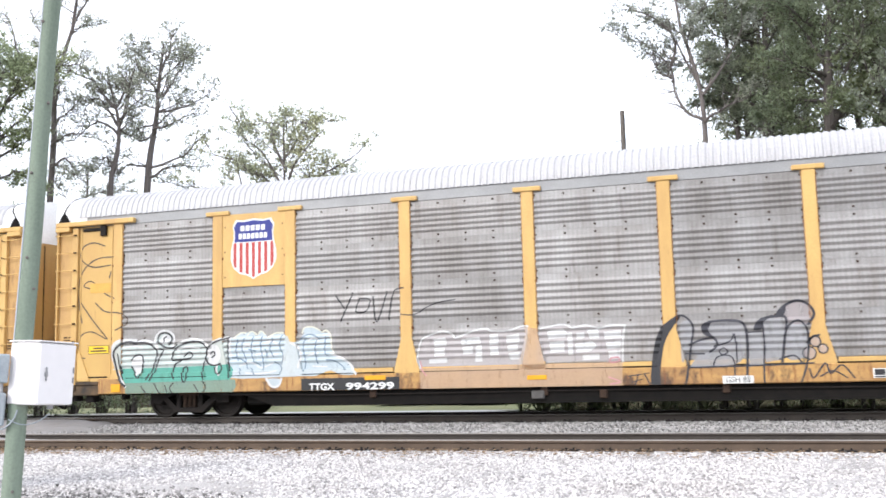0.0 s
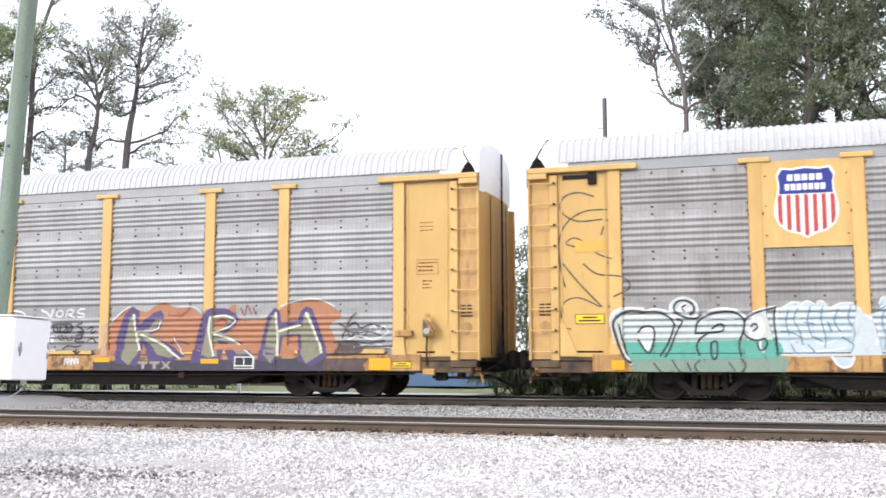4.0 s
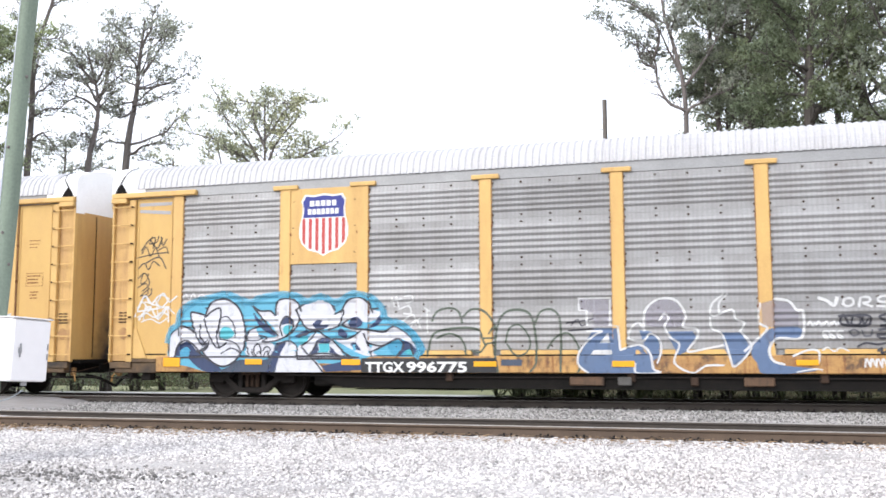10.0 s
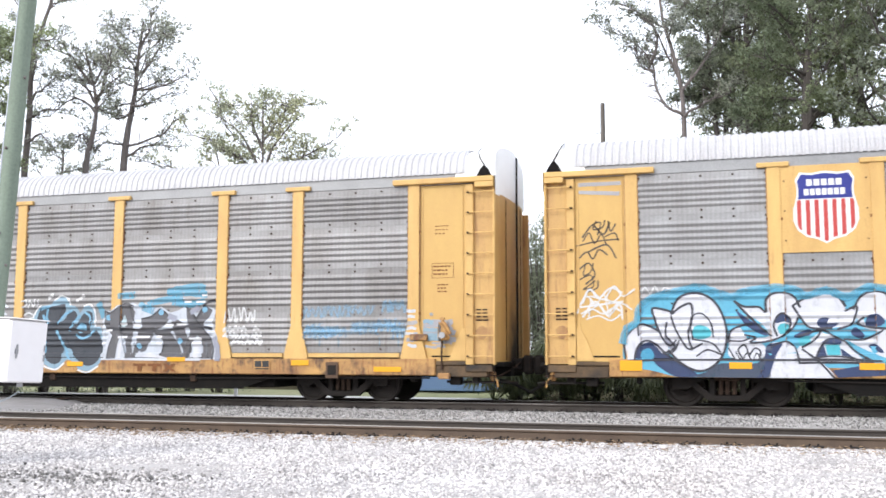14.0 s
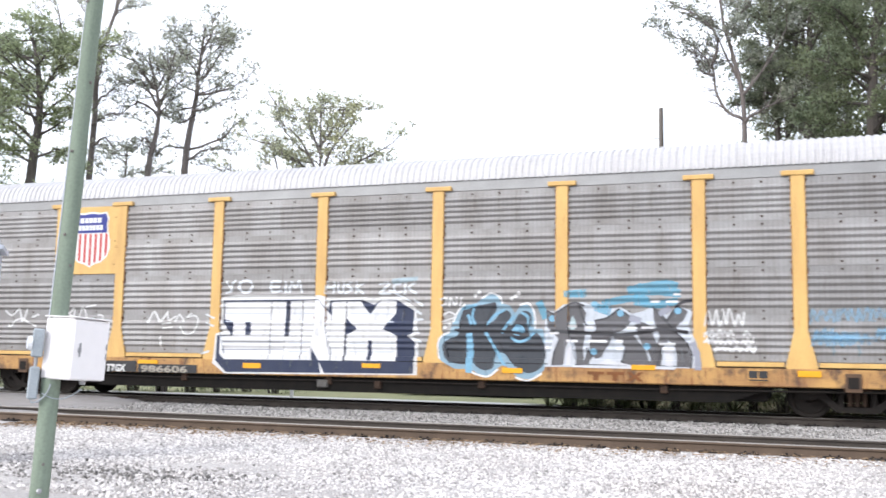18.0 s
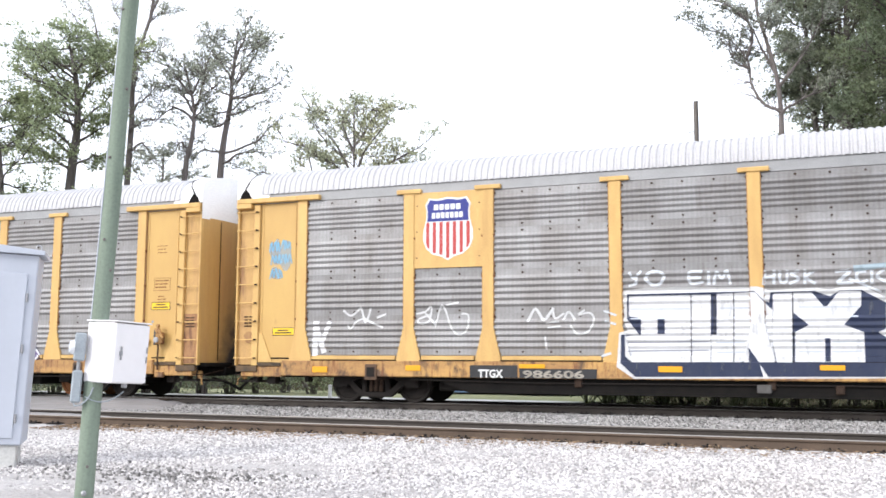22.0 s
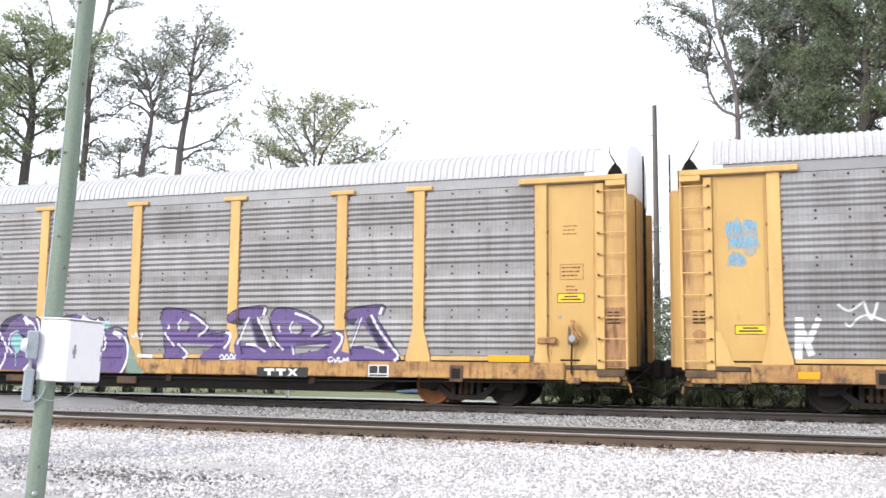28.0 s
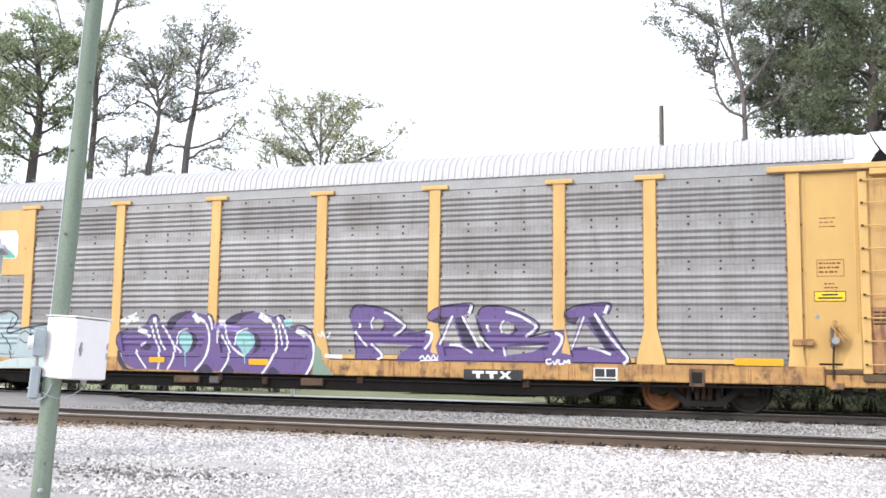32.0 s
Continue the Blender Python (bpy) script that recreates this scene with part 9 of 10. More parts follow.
g.fill("teal", [(-0.76, 1.33), (-0.73, 1.52), (-0.52, 1.61), (-0.3, 1.51), (-0.26, 1.3), (-0.4, 1.14), (-0.49, 1.0), (-0.61, 1.14)])
g.line("teal", 0.025, [(-2.15, 1.02), (-2.13, 0.75)])
g.line("teal", 0.025, [(-0.49, 1.01), (-0.47, 0.84)])
g.line("lavender", 0.13, [(-1.34, 1.74), (-1.04, 1.69), (-0.69, 1.65)])
g.line("bright", 0.05, [(-3.19, 1.72), (-3.09, 1.45), (-2.98, 1.24), (-2.89, 0.98)])
g.line("bright", 0.05, [(-2.88, 0.87), (-2.91, 0.68)])
g.line("bright", 0.05, [(-3.09, 1.86), (-2.99, 1.55), (-2.89, 1.32), (-2.78, 1.15)])
g.line("bright", 0.1, [(-3.12, 1.9), (-3.08, 1.8)])
g.line("bright", 0.05, [(-2.86, 1.73), (-2.66, 1.48), (-2.52, 1.24), (-2.48, 0.96), (-2.63, 0.68)])
g.line("bright", 0.045, [(-2.78, 1.65), (-2.55, 1.32), (-2.29, 1.08)])
g.line("bright", 0.13, [(-1.96, 1.98), (-1.83, 1.85)])
g.line("bright", 0.06, [(-1.8, 1.92), (-1.54, 1.68), (-1.49, 1.3), (-1.61, 0.92), (-1.85, 0.65)])
g.line("bright", 0.05, [(-1.53, 1.96), (-1.45, 1.81), (-1.42, 1.65)])
g.line("bright", 0.04, [(-2.42, 1.27), (-2.41, 1.5), (-2.28, 1.63), (-2.14, 1.66)])
g.line("bright", 0.13, [(-1.2, 1.81), (-1.12, 1.81)])
g.line("bright", 0.045, [(-1.27, 1.66), (-1.26, 1.33)])
g.line("bright", 0.045, [(-1.17, 1.51), (-0.98, 1.21), (-0.93, 0.95), (-1.11, 0.65)])
g.line("bright", 0.05, [(-1.07, 1.74), (-1.02, 1.46), (-0.82, 1.18), (-0.52, 1.02)])
g.line("bright", 0.04, [(-0.79, 1.28), (-0.76, 1.51), (-0.62, 1.63), (-0.45, 1.67)])
g.line("bright", 0.14, [(-0.11, 1.97), (0.08, 1.87)])
g.line("bright", 0.06, [(0.11, 1.9), (0.29, 1.65), (0.34, 1.27), (0.24, 0.95), (0.01, 0.61)])
g.line("bright", 0.07, [(0.34, 1.92), (0.42, 1.82)])
g.line("bright", 0.05, [(0.39, 1.86), (0.55, 1.62), (0.63, 1.3), (0.55, 1.17)])
g.line("bright", 0.04, [(0.38, 1.76), (0.49, 1.29)])
g.line("bright", 0.14, [(-3.54, 1.64), (-3.37, 1.57)])
g.line("bright", 0.07, [(-3.37, 1.57), (-3.23, 1.47)])
g.line("bright", 0.06, [(-3.47, 1.25), (-3.35, 1.31)])
g.line("bright", 0.045, [(-3.62, 1.13), (-3.46, 0.92), (-3.26, 0.69)])
g.line("bright", 0.13, [(0.89, 1.62), (1.05, 1.53)])
g.line("bright", 0.06, [(1.02, 1.59), (1.28, 1.41), (1.34, 1.1), (1.29, 0.83), (1.17, 0.62)])
g.line("chalk", 0.1, [(-4.09, 1.86), (-4.0, 1.89)])
g.line("chalk", 0.12, [(-3.95, 1.81), (-3.86, 1.85)])
g.line("chalk", 0.11, [(-3.83, 1.91), (-3.74, 1.94)])
g.line("chalk", 0.1, [(-3.71, 1.87), (-3.62, 1.9)])
g.line("chalk", 0.06, [(-3.76, 2.0), (-3.67, 2.04)])
g.line("chalk", 0.07, [(-3.89, 1.95), (-3.81, 1.98)])
g.fill("seafoam", [(1.37, 1.35), (1.52, 1.18), (1.58, 0.93), (1.86, 0.61), (1.33, 0.6)], False)
g.fill("teal", [(0.52, 1.87), (0.69, 1.9), (0.73, 1.76), (0.56, 1.72)])
g.fill("chalk", [(1.63, 1.09), (2.08, 1.08), (2.08, 0.98), (1.62, 1.0)], False)
g.line("chalk", 0.045, [(1.43, 1.54), (1.52, 1.49), (1.54, 1.6), (1.64, 1.46), (1.73, 1.57)])
g.done()
g = Graffiti(CAR_D, "purple angular graffiti letters with white highlights")
g.fill("violet", [(2.19, 1.99), (2.32, 2.18), (2.68, 2.19), (2.93, 2.14), (2.93, 1.91), (2.81, 1.85), (2.78, 1.75), (2.83, 1.67), (2.94, 1.62), (2.95, 1.35), (2.87, 1.35), (3.1, 1.07), (3.01, 0.98), (2.42, 0.98), (2.34, 1.55)], False)
g.fill("violet", [(2.92, 2.14), (3.09, 2.1), (3.37, 1.95), (3.6, 1.71), (3.3, 1.5), (3.14, 1.48), (3.94, 1.58), (4.18, 1.65), (4.28, 1.49), (4.21, 1.16), (4.42, 1.09), (4.43, 0.95), (3.39, 0.94), (3.48, 1.14), (3.79, 1.31), (3.09, 1.34), (2.94, 1.35), (2.94, 1.62), (3.05, 1.66), (3.09, 1.76), (3.06, 1.86), (2.93, 1.91)], False)
g.fill("violet", [(5.28, 1.98), (5.38, 2.13), (5.64, 2.16), (5.98, 2.11), (5.98, 1.84), (5.87, 1.78), (5.84, 1.7), (5.87, 1.61), (5.99, 1.56), (5.99, 1.28), (5.96, 1.28), (5.95, 0.96), (5.65, 0.96), (5.6, 1.17), (5.31, 1.8)], False)
g.fill("violet", [(5.98, 2.11), (6.24, 2.04), (6.46, 1.92), (6.68, 1.74), (6.66, 1.65), (6.44, 1.51), (6.2, 1.48), (6.84, 1.54), (6.91, 1.61), (7.22, 1.65), (7.25, 1.49), (7.17, 1.18), (7.38, 1.13), (7.39, 0.97), (5.95, 0.96), (5.96, 1.11), (6.54, 1.19), (6.84, 1.35), (5.99, 1.28), (5.98, 1.56), (6.11, 1.61), (6.13, 1.7), (6.1, 1.78), (5.98, 1.84)], False)
g.fill("violet", [(4.19, 1.84), (4.16, 2.0), (4.4, 2.14), (4.82, 2.21), (5.17, 2.22), (5.15, 2.02), (4.98, 1.98), (4.72, 1.85), (4.47, 1.35), (4.43, 0.95), (4.34, 1.3), (4.64, 1.93), (4.38, 1.94), (4.3, 1.83)], False)
g.fill("violet", [(4.73, 1.85), (4.98, 1.98), (5.32, 1.31), (5.64, 1.17), (5.65, 0.96), (4.97, 0.95), (4.94, 1.3)], False)
g.fill("violet", [(4.47, 1.35), (4.68, 1.38), (4.94, 1.3), (4.97, 0.95), (4.43, 0.95)], False)
g.fill("violet", [(7.24, 1.92), (7.29, 2.07), (7.6, 2.18), (8.19, 2.21), (8.15, 2.0), (7.99, 1.95), (7.66, 1.82), (7.44, 1.29), (7.39, 0.96), (7.35, 1.22), (7.57, 1.92), (7.36, 1.92), (7.28, 1.82)], False)
g.fill("violet", [(7.66, 1.82), (7.99, 1.95), (8.58, 1.09), (8.51, 0.96), (8.1, 0.96), (8.1, 1.26)], False)
g.fill("violet", [(7.44, 1.29), (7.79, 1.33), (8.1, 1.26), (8.1, 0.96), (7.39, 0.96)], False)
g.fill("deepviolet", [(4.76, 1.91), (4.92, 1.95), (5.29, 1.28), (4.99, 1.3)], False)
g.fill("deepviolet", [(7.72, 1.91), (7.85, 1.95), (8.31, 1.21), (8.1, 1.26)], False)
g.fill("deepviolet", [(6.12, 1.78), (6.21, 1.66), (6.1, 1.54), (6.05, 1.57), (6.13, 1.67)], False)
g.fill("deepviolet", [(4.19, 1.84), (4.38, 1.94), (4.64, 1.94), (4.54, 1.78), (4.33, 1.8)], False)
g.fill("deepviolet", [(7.24, 1.92), (7.55, 1.93), (7.46, 1.77), (7.28, 1.82)], False)
g.fill("deepviolet", [(5.97, 1.35), (6.86, 1.38), (6.84, 1.34), (5.97, 1.31)], False)
g.fill("deepviolet", [(3.06, 1.82), (3.12, 1.72), (3.02, 1.6), (3.0, 1.64), (3.06, 1.73)], False)
g.fill("deepviolet", [(5.21, 2.02), (5.31, 1.87), (5.6, 1.21), (5.45, 1.24)], False)
g.line("deepviolet", 0.04, [(2.2, 1.94), (2.32, 2.19), (2.68, 2.2), (3.09, 2.11), (3.38, 1.96), (3.62, 1.73), (3.46, 1.53)])
g.line("deepviolet", 0.04, [(4.18, 1.85), (4.15, 2.0), (4.4, 2.15), (4.82, 2.22), (5.17, 2.23), (5.16, 2.02)])
g.line("deepviolet", 0.04, [(5.28, 1.98), (5.38, 2.14), (5.64, 2.18), (6.04, 2.12), (6.46, 1.94), (6.69, 1.74), (6.54, 1.53)])
g.line("deepviolet", 0.04, [(7.24, 1.92), (7.28, 2.08), (7.6, 2.19), (8.19, 2.22), (8.16, 2.0)])
g.line("deepviolet", 0.04, [(8.0, 1.95), (8.59, 1.09), (8.54, 0.96)])
g.line("deepviolet", 0.04, [(3.62, 1.56), (3.94, 1.6), (4.19, 1.66)])
g.line("deepviolet", 0.04, [(6.44, 1.51), (6.91, 1.62), (7.22, 1.65)])
g.line("deepviolet", 0.04, [(2.34, 1.52), (2.41, 0.98)])
g.line("bright", 0.05, [(3.08, 2.04), (3.2, 2.0), (3.46, 1.83), (3.58, 1.72), (3.33, 1.52)])
g.line("bright", 0.045, [(2.37, 1.6), (2.51, 1.43), (2.66, 1.28)])
g.line("bright", 0.05, [(2.77, 1.33), (3.05, 1.07), (2.96, 0.99)])
g.line("bright", 0.05, [(2.47, 1.79), (2.48, 1.71)])
g.line("bright", 0.035, [(2.81, 1.93), (2.75, 1.79), (2.8, 1.66)])
g.line("bright", 0.06, [(4.1, 1.61), (4.24, 1.56), (4.21, 1.39), (4.09, 1.24)])
g.line("bright", 0.05, [(4.7, 1.95), (4.57, 1.64), (4.44, 1.34)])
g.line("bright", 0.05, [(4.94, 1.95), (5.14, 1.61), (5.33, 1.28)])
g.line("bright", 0.05, [(4.67, 1.33), (4.9, 1.3), (5.16, 1.16)])
g.line("bright", 0.07, [(5.15, 2.18), (5.1, 2.04)])
g.line("bright", 0.045, [(5.34, 1.52), (5.5, 1.34), (5.64, 1.21)])
g.line("bright", 0.05, [(5.51, 1.75), (5.55, 1.63)])
g.line("bright", 0.04, [(5.89, 1.85), (5.82, 1.74), (5.85, 1.61)])
g.line("bright", 0.055, [(5.94, 2.05), (6.24, 1.96), (6.51, 1.81), (6.61, 1.71), (6.39, 1.52)])
g.line("bright", 0.05, [(5.89, 1.27), (5.92, 1.11)])
g.line("bright", 0.06, [(7.05, 1.59), (7.18, 1.52), (7.15, 1.35), (7.0, 1.15)])
g.line("chalk", 0.036, [(7.64, 1.93), (7.52, 1.59), (7.38, 1.25)])
g.line("bright", 0.055, [(7.88, 1.99), (8.1, 1.64), (8.35, 1.33), (8.56, 1.08), (8.49, 0.98)])
g.line("bright", 0.055, [(7.75, 1.28), (7.96, 1.25), (8.19, 1.16)])
g.line("bright", 0.07, [(8.14, 2.16), (8.09, 2.03)])
g.line("bright", 0.035, [(3.97, 1.02), (4.03, 1.08), (4.1, 1.0), (4.16, 1.09), (4.23, 1.01), (4.29, 1.1), (4.35, 1.01), (4.4, 1.07)])
g.line("bright", 0.03, [(3.98, 0.97), (4.4, 0.99)])
g.line("bright", 0.035, [(6.94, 1.04), (6.85, 1.02), (6.88, 0.93), (6.96, 0.96)])
g.line("bright", 0.035, [(6.99, 1.0), (7.04, 0.93), (7.08, 1.03)])
g.line("bright", 0.035, [(7.12, 1.03), (7.13, 0.94), (7.2, 0.95)])
g.line("bright", 0.035, [(7.22, 0.94), (7.24, 1.02), (7.28, 0.97), (7.33, 1.03), (7.35, 0.95)])
g.done()
g = Graffiti(CAR_D, "pale teal and white graffiti with black loops")
g.fill("icegrey", [(-7.97, 0.9), (-8.05, 1.95), (-7.68, 2.08), (-7.39, 1.95), (-7.27, 1.65), (-6.31, 1.74), (-6.25, 0.9)], False)
g.fill("icegrey2", [(-7.96, 0.76), (-7.4, 0.88), (-6.25, 0.9), (-6.23, 0.64), (-7.94, 0.61)], False)
g.line("ink", 0.05, [(-8.06, 2.07), (-7.69, 2.11), (-7.41, 1.95), (-7.5, 1.72), (-7.72, 1.65), (-7.64, 1.53), (-7.18, 1.65), (-6.35, 1.78)])
g.line("ink", 0.035, [(-7.92, 1.5), (-7.66, 1.28), (-7.49, 0.88)])
g.line("ink", 0.03, [(-7.26, 1.5), (-7.08, 1.58), (-6.88, 1.43), (-7.05, 1.28), (-7.25, 1.38)])
g.line("ink", 0.03, [(-7.65, 1.72), (-7.58, 1.95)])
g.line("chalk", 0.05, [(-6.87, 1.36), (-6.58, 1.18), (-6.66, 0.92)])
g.done()

# ---- signs, reflectors and stencils on the sills ----
amber(CAR_A, -11.95, -11.69, 0.65, 0.84)
amber(CAR_A, -5.26, -4.76, 0.82, 0.92)
amber(CAR_A, -1.55, -1.13, 0.76, 0.85)
amber(CAR_B, -12.13, -11.68, 0.73, 0.94)
amber(CAR_B, -9.98, -9.55, 0.78, 0.91)
amber(CAR_B, -7.59, -7.14, 0.77, 0.9)
amber(CAR_B, -4.54, -4.04, 0.74, 0.85)
amber(CAR_B, -1.6, -1.14, 0.74, 0.86)
amber(CAR_B, 1.96, 2.38, 0.77, 0.88)
amber(CAR_B, 4.06, 4.5, 0.8, 0.91)
amber(CAR_B, 6.97, 7.43, 0.77, 0.88)
amber(CAR_B, 11.17, 11.67, 0.63, 0.89)
amber(CAR_C, -3.41, -2.93, 0.76, 0.88)
amber(CAR_C, -0.32, 0.13, 0.82, 0.92)
amber(CAR_C, 2.98, 3.43, 0.77, 0.88)
amber(CAR_C, 5.74, 6.23, 0.89, 0.99)
amber(CAR_C, -11.48, -11.08, 0.69, 0.83)
amber(CAR_C, -9.08, -8.71, 0.75, 0.87)
amber(CAR_C, -6.39, -5.81, 0.82, 0.91)
amber(CAR_C, 8.95, 9.38, 0.81, 0.93)
amber(CAR_C, 10.94, 11.58, 0.68, 0.79)
amber(CAR_D, -3.17, -2.72, 0.83, 0.96)
amber(CAR_D, -0.36, 0.16, 0.81, 0.95)
amber(CAR_D, 10.68, 11.6, 0.97, 1.11)
sticker(CAR_A, -12.7, -12.09, 1.59, 1.8)
part("blank_plate", Shape().box(-12.68, -12.07, SIDE + 0.052, SIDE + 0.0595, 3.1, 3.34, 0.003), FADED_AMBER, CAR_A, "blank faded orange notice plate")
part("door_gear", Shape().box(-12.92, -12.3, SIDE + 0.02, SIDE + 0.0595, 4.66, 4.74, 0.01).box(-12.38, -12.2, SIDE - 0.01, SIDE + 0.0595, 4.52, 4.79, 0.02), IRON, CAR_A, "dark oily door lock gear")
sticker(CAR_B, 11.71, 12.15, 0.67, 0.82)
sticker(CAR_C, -12.64, -12.04, 1.56, 1.75)
sticker(CAR_D, 12.19, 12.77, 2.23, 2.43)
barred_label(CAR_B, 7.84, 8.35, 0.65, 0.93)
barred_label(CAR_C, 8.02, 8.43, 0.7, 0.93, YELLOW_GRIMY)
barred_label(CAR_D, 7.86, 8.36, 0.61, 0.88)
barred_label(CAR_A, 5.18, 5.64, 0.67, 0.85)
plate = sign(CAR_A, -6.83, -4.44, 0.61, 0.88)
lettering(plate, "TTGX", -6.63, -6, 0.61, 0.77, SILL_Y - 0.013, WHITE, "white stencilled lettering")
lettering(plate, "994299", -5.72, -4.56, 0.61, 0.77, SILL_Y - 0.013, WHITE, "white stencilled lettering")
plate = sign(CAR_B, -7.12, -4.04, 0.61, 0.92)
lettering(plate, "TTGX", -7.02, -6.11, 0.61, 0.84, SILL_Y - 0.013, WHITE, "white stencilled lettering")
lettering(plate, "996775", -6.06, -4.69, 0.61, 0.85, SILL_Y - 0.013, WHITE, "white stencilled lettering")
plate = sign(CAR_C, -7.53, -6.43, 0.61, 0.88)
lettering(plate, "TTGX", -7.33, -6.76, 0.61, 0.79, SILL_Y - 0.013, WHITE, "white stencilled lettering")
plate = sign(CAR_C, -6.39, -4.69, 0.61, 0.81)
lettering(plate, "986606", -6.31, -4.96, 0.61, 0.78, SILL_Y - 0.013, STENCIL_FADED, "worn beige stencilled lettering")
plate = sign(CAR_A, 2.42, 3.01, 0.61, 0.76, SILL_Y - 0.012, WHITE)
lettering(plate, "GSH 88", 2.48, 2.95, 0.63, 0.74, SILL_Y - 0.025, SIGN_BLACK, "black printed lettering", 0.0)
three_marks(CAR_D, 5.21, 6.13, 0.61, 0.77, WHITE, SIGN_BLACK)
three_marks(CAR_C, 4.83, 6.04, 0.66, 0.84, FRESH_RUST)
three_marks(CAR_B, 5.28, 6.22, 0.64, 0.82, STENCIL_FADED)


# ---- pole with enclosure, and the signal cabinet ----
def service_pole():
    p = thing("service_pole", "greenish treated wooden pole carrying a white steel enclosure", "utility pole", at=(-5.748, 6.424, 0))
    p.rotation_euler = (0, radians(2.9), radians(42.2))
    s = Shape()
    pts = [(0.004 * math.sin(i * 1.7), 0.004 * math.cos(i * 2.1), -0.4 + i * 0.6) for i in range(16)]
    s.tube(pts, [0.076 - 0.0008 * i for i in range(16)], 18)
    part("pole", s, POLE_WOOD, p, smooth=True)
    knots = [(2.9, -0.7), (3.5, 0.5), (2.2, -0.4), (4.2, -0.9), (0.35, 0.1), (1.95, 0.6)]
    for z, a in knots:
        q = Shape().disc(0, 0, 0, 0.011, 0.0, 8, rings=[(-0.012, 0.006), (-0.006, 0.012), (0.03, 0.012)])
        part("knot", q, BARK, p, at=(0.075 * math.sin(a), -0.077 * math.cos(a), z))
    bolt = Shape().disc(0, 0, 0, 0.02, 0.0, 8, rings=[(-0.02, 0.012), (-0.012, 0.022), (0.02, 0.022)])
    part("bolt", bolt, METAL, p, at=(0.0, -0.08, 0.14))
    # pale line added for the bright sky rim along the pole's left edge
    part("conduit", Shape().tube([(-0.072, -0.02, 1.5), (-0.066, -0.02, 5.2), (-0.064, -0.02, 8.4)], 0.007, 6), CABINET, p, label="thin pale line for the bright rim of the pole")
    e = part("enclosure", Shape().box(0.045, 0.44, -0.13, 0.17, -0.25, 0.245, 0.012), BOX_WHITE, p, at=(-0.01, -0.17, 1.275), label="white steel enclosure")
    e.rotation_euler = (0, 0, radians(43))
    part("door", Shape().box(0.053, 0.432, -0.146, -0.131, -0.243, 0.235, 0.008), BOX_WHITE, e)
    part("top_lip", Shape().box(0.035, 0.45, -0.152, 0.18, 0.247, 0.258, 0.004), BOX_WHITE, e)
    part("latch", Shape().box(0.115, 0.131, -0.158, -0.147, -0.06, 0.05, 0.004).box(0.105, 0.141, -0.153, -0.147, -0.025, 0.012, 0.003), METAL, e)
    for z in (-0.05, 0.03):
        part("hinge", Shape().tube([(0.415, -0.15, z - 0.025), (0.415, -0.15, z + 0.025)], 0.007, 6), METAL, e)
    part("cable_gland", Shape().tube([(0.27, -0.07, -0.25), (0.27, -0.07, -0.285)], 0.024, 8), METAL, e)
    cable = [(0.27 - 0.25 * f, -0.07 + 0.17 * f, -0.28 - 0.10 * math.sin(math.pi * (0.12 + 0.76 * f)) - 0.05 * f) for f in (i / 12 for i in range(13))]
    part("cable", Shape().tube(cable, 0.005, 6), BOX_GREY, e)
    # the meter and the grey box on the pole's other side
    m = part("meter_box", Shape().box(-0.045, 0.045, -0.06, 0.04, -0.11, 0.12, 0.012), BOX_GREY, p, at=(-0.135, -0.03, 1.30), label="blue-grey meter box")
    part("meter_glass", Shape().tube([(-0.046, -0.015, 0.0), (-0.08, -0.02, 0.0)], [0.062, 0.048], 14), GLASS_GREY, m)
    j = part("junction_box", Shape().box(-0.04, 0.04, -0.05, 0.04, -0.13, 0.13, 0.012), BOX_GREY, p, at=(-0.135, -0.03, 0.985), label="grey junction box")
    part("conduit", Shape().tube([(0, 0, 0.13), (0, 0, 0.205)], 0.014, 8), METAL, j)
    part("cable", Shape().tube([(-0.01, 0, -0.13), (0.0, -0.02, -0.155), (0.04, -0.035, -0.15), (0.085, -0.05, -0.11), (0.115, -0.055, -0.06), (0.13, -0.055, 0.0)], 0.007, 6), BOX_GREY, j)


def signal_cabinet():
    c = thing("signal_cabinet", "pale grey steel trackside signal cabinet on concrete feet", "cabinet", at=(-8.65, 8.63, 0))
    c.rotation_euler = (0, radians(2.6), radians(40))
    w, h0, h1 = 1.15, 0.23, 2.40
    part("body", Shape().box(-w, 0, 0.0, 0.75, h0, h1, 0.015), CABINET, c)
    part("roof", Shape().prism([(-w - 0.06, h1 + 0.002), (0.06, h1 + 0.002), (0.06, h1 + 0.05), (-w / 2, h1 + 0.10), (-w - 0.06, h1 + 0.05)], -0.06, 0.81), CABINET, c)
    d = part("door", Shape().box(-w + 0.05, -0.10, -0.022, -0.002, h0 + 0.08, h1 - 0.22, 0.008), CABINET, c)
    for z in (h0 + 0.3, (h0 + h1) / 2, h1 - 0.5):
        part("hinge", Shape().tube([(-0.085, -0.02, z - 0.05), (-0.085, -0.02, z + 0.05)], 0.013, 8), METAL, d)
    for z in (h0 + 0.25, h1 - 0.5):
        for i in range(4):
            part("louvre", Shape().box(-0.62, -0.40, -0.040, -0.0225, z + i * 0.035, z + 0.014 + i * 0.035, 0.003), CABINET, d)
    part("handle", Shape().box(-w + 0.12, -w + 0.15, -0.06, -0.0225, 1.25, 1.45, 0.008), METAL, d)
    part("lifting_eye", Shape().tube([(-0.02 + 0.03 * math.cos(a * 0.7), 0.1, h1 + 0.09 + 0.035 * math.sin(a * 0.7)) for a in range(10)], 0.009, 6), METAL, c)
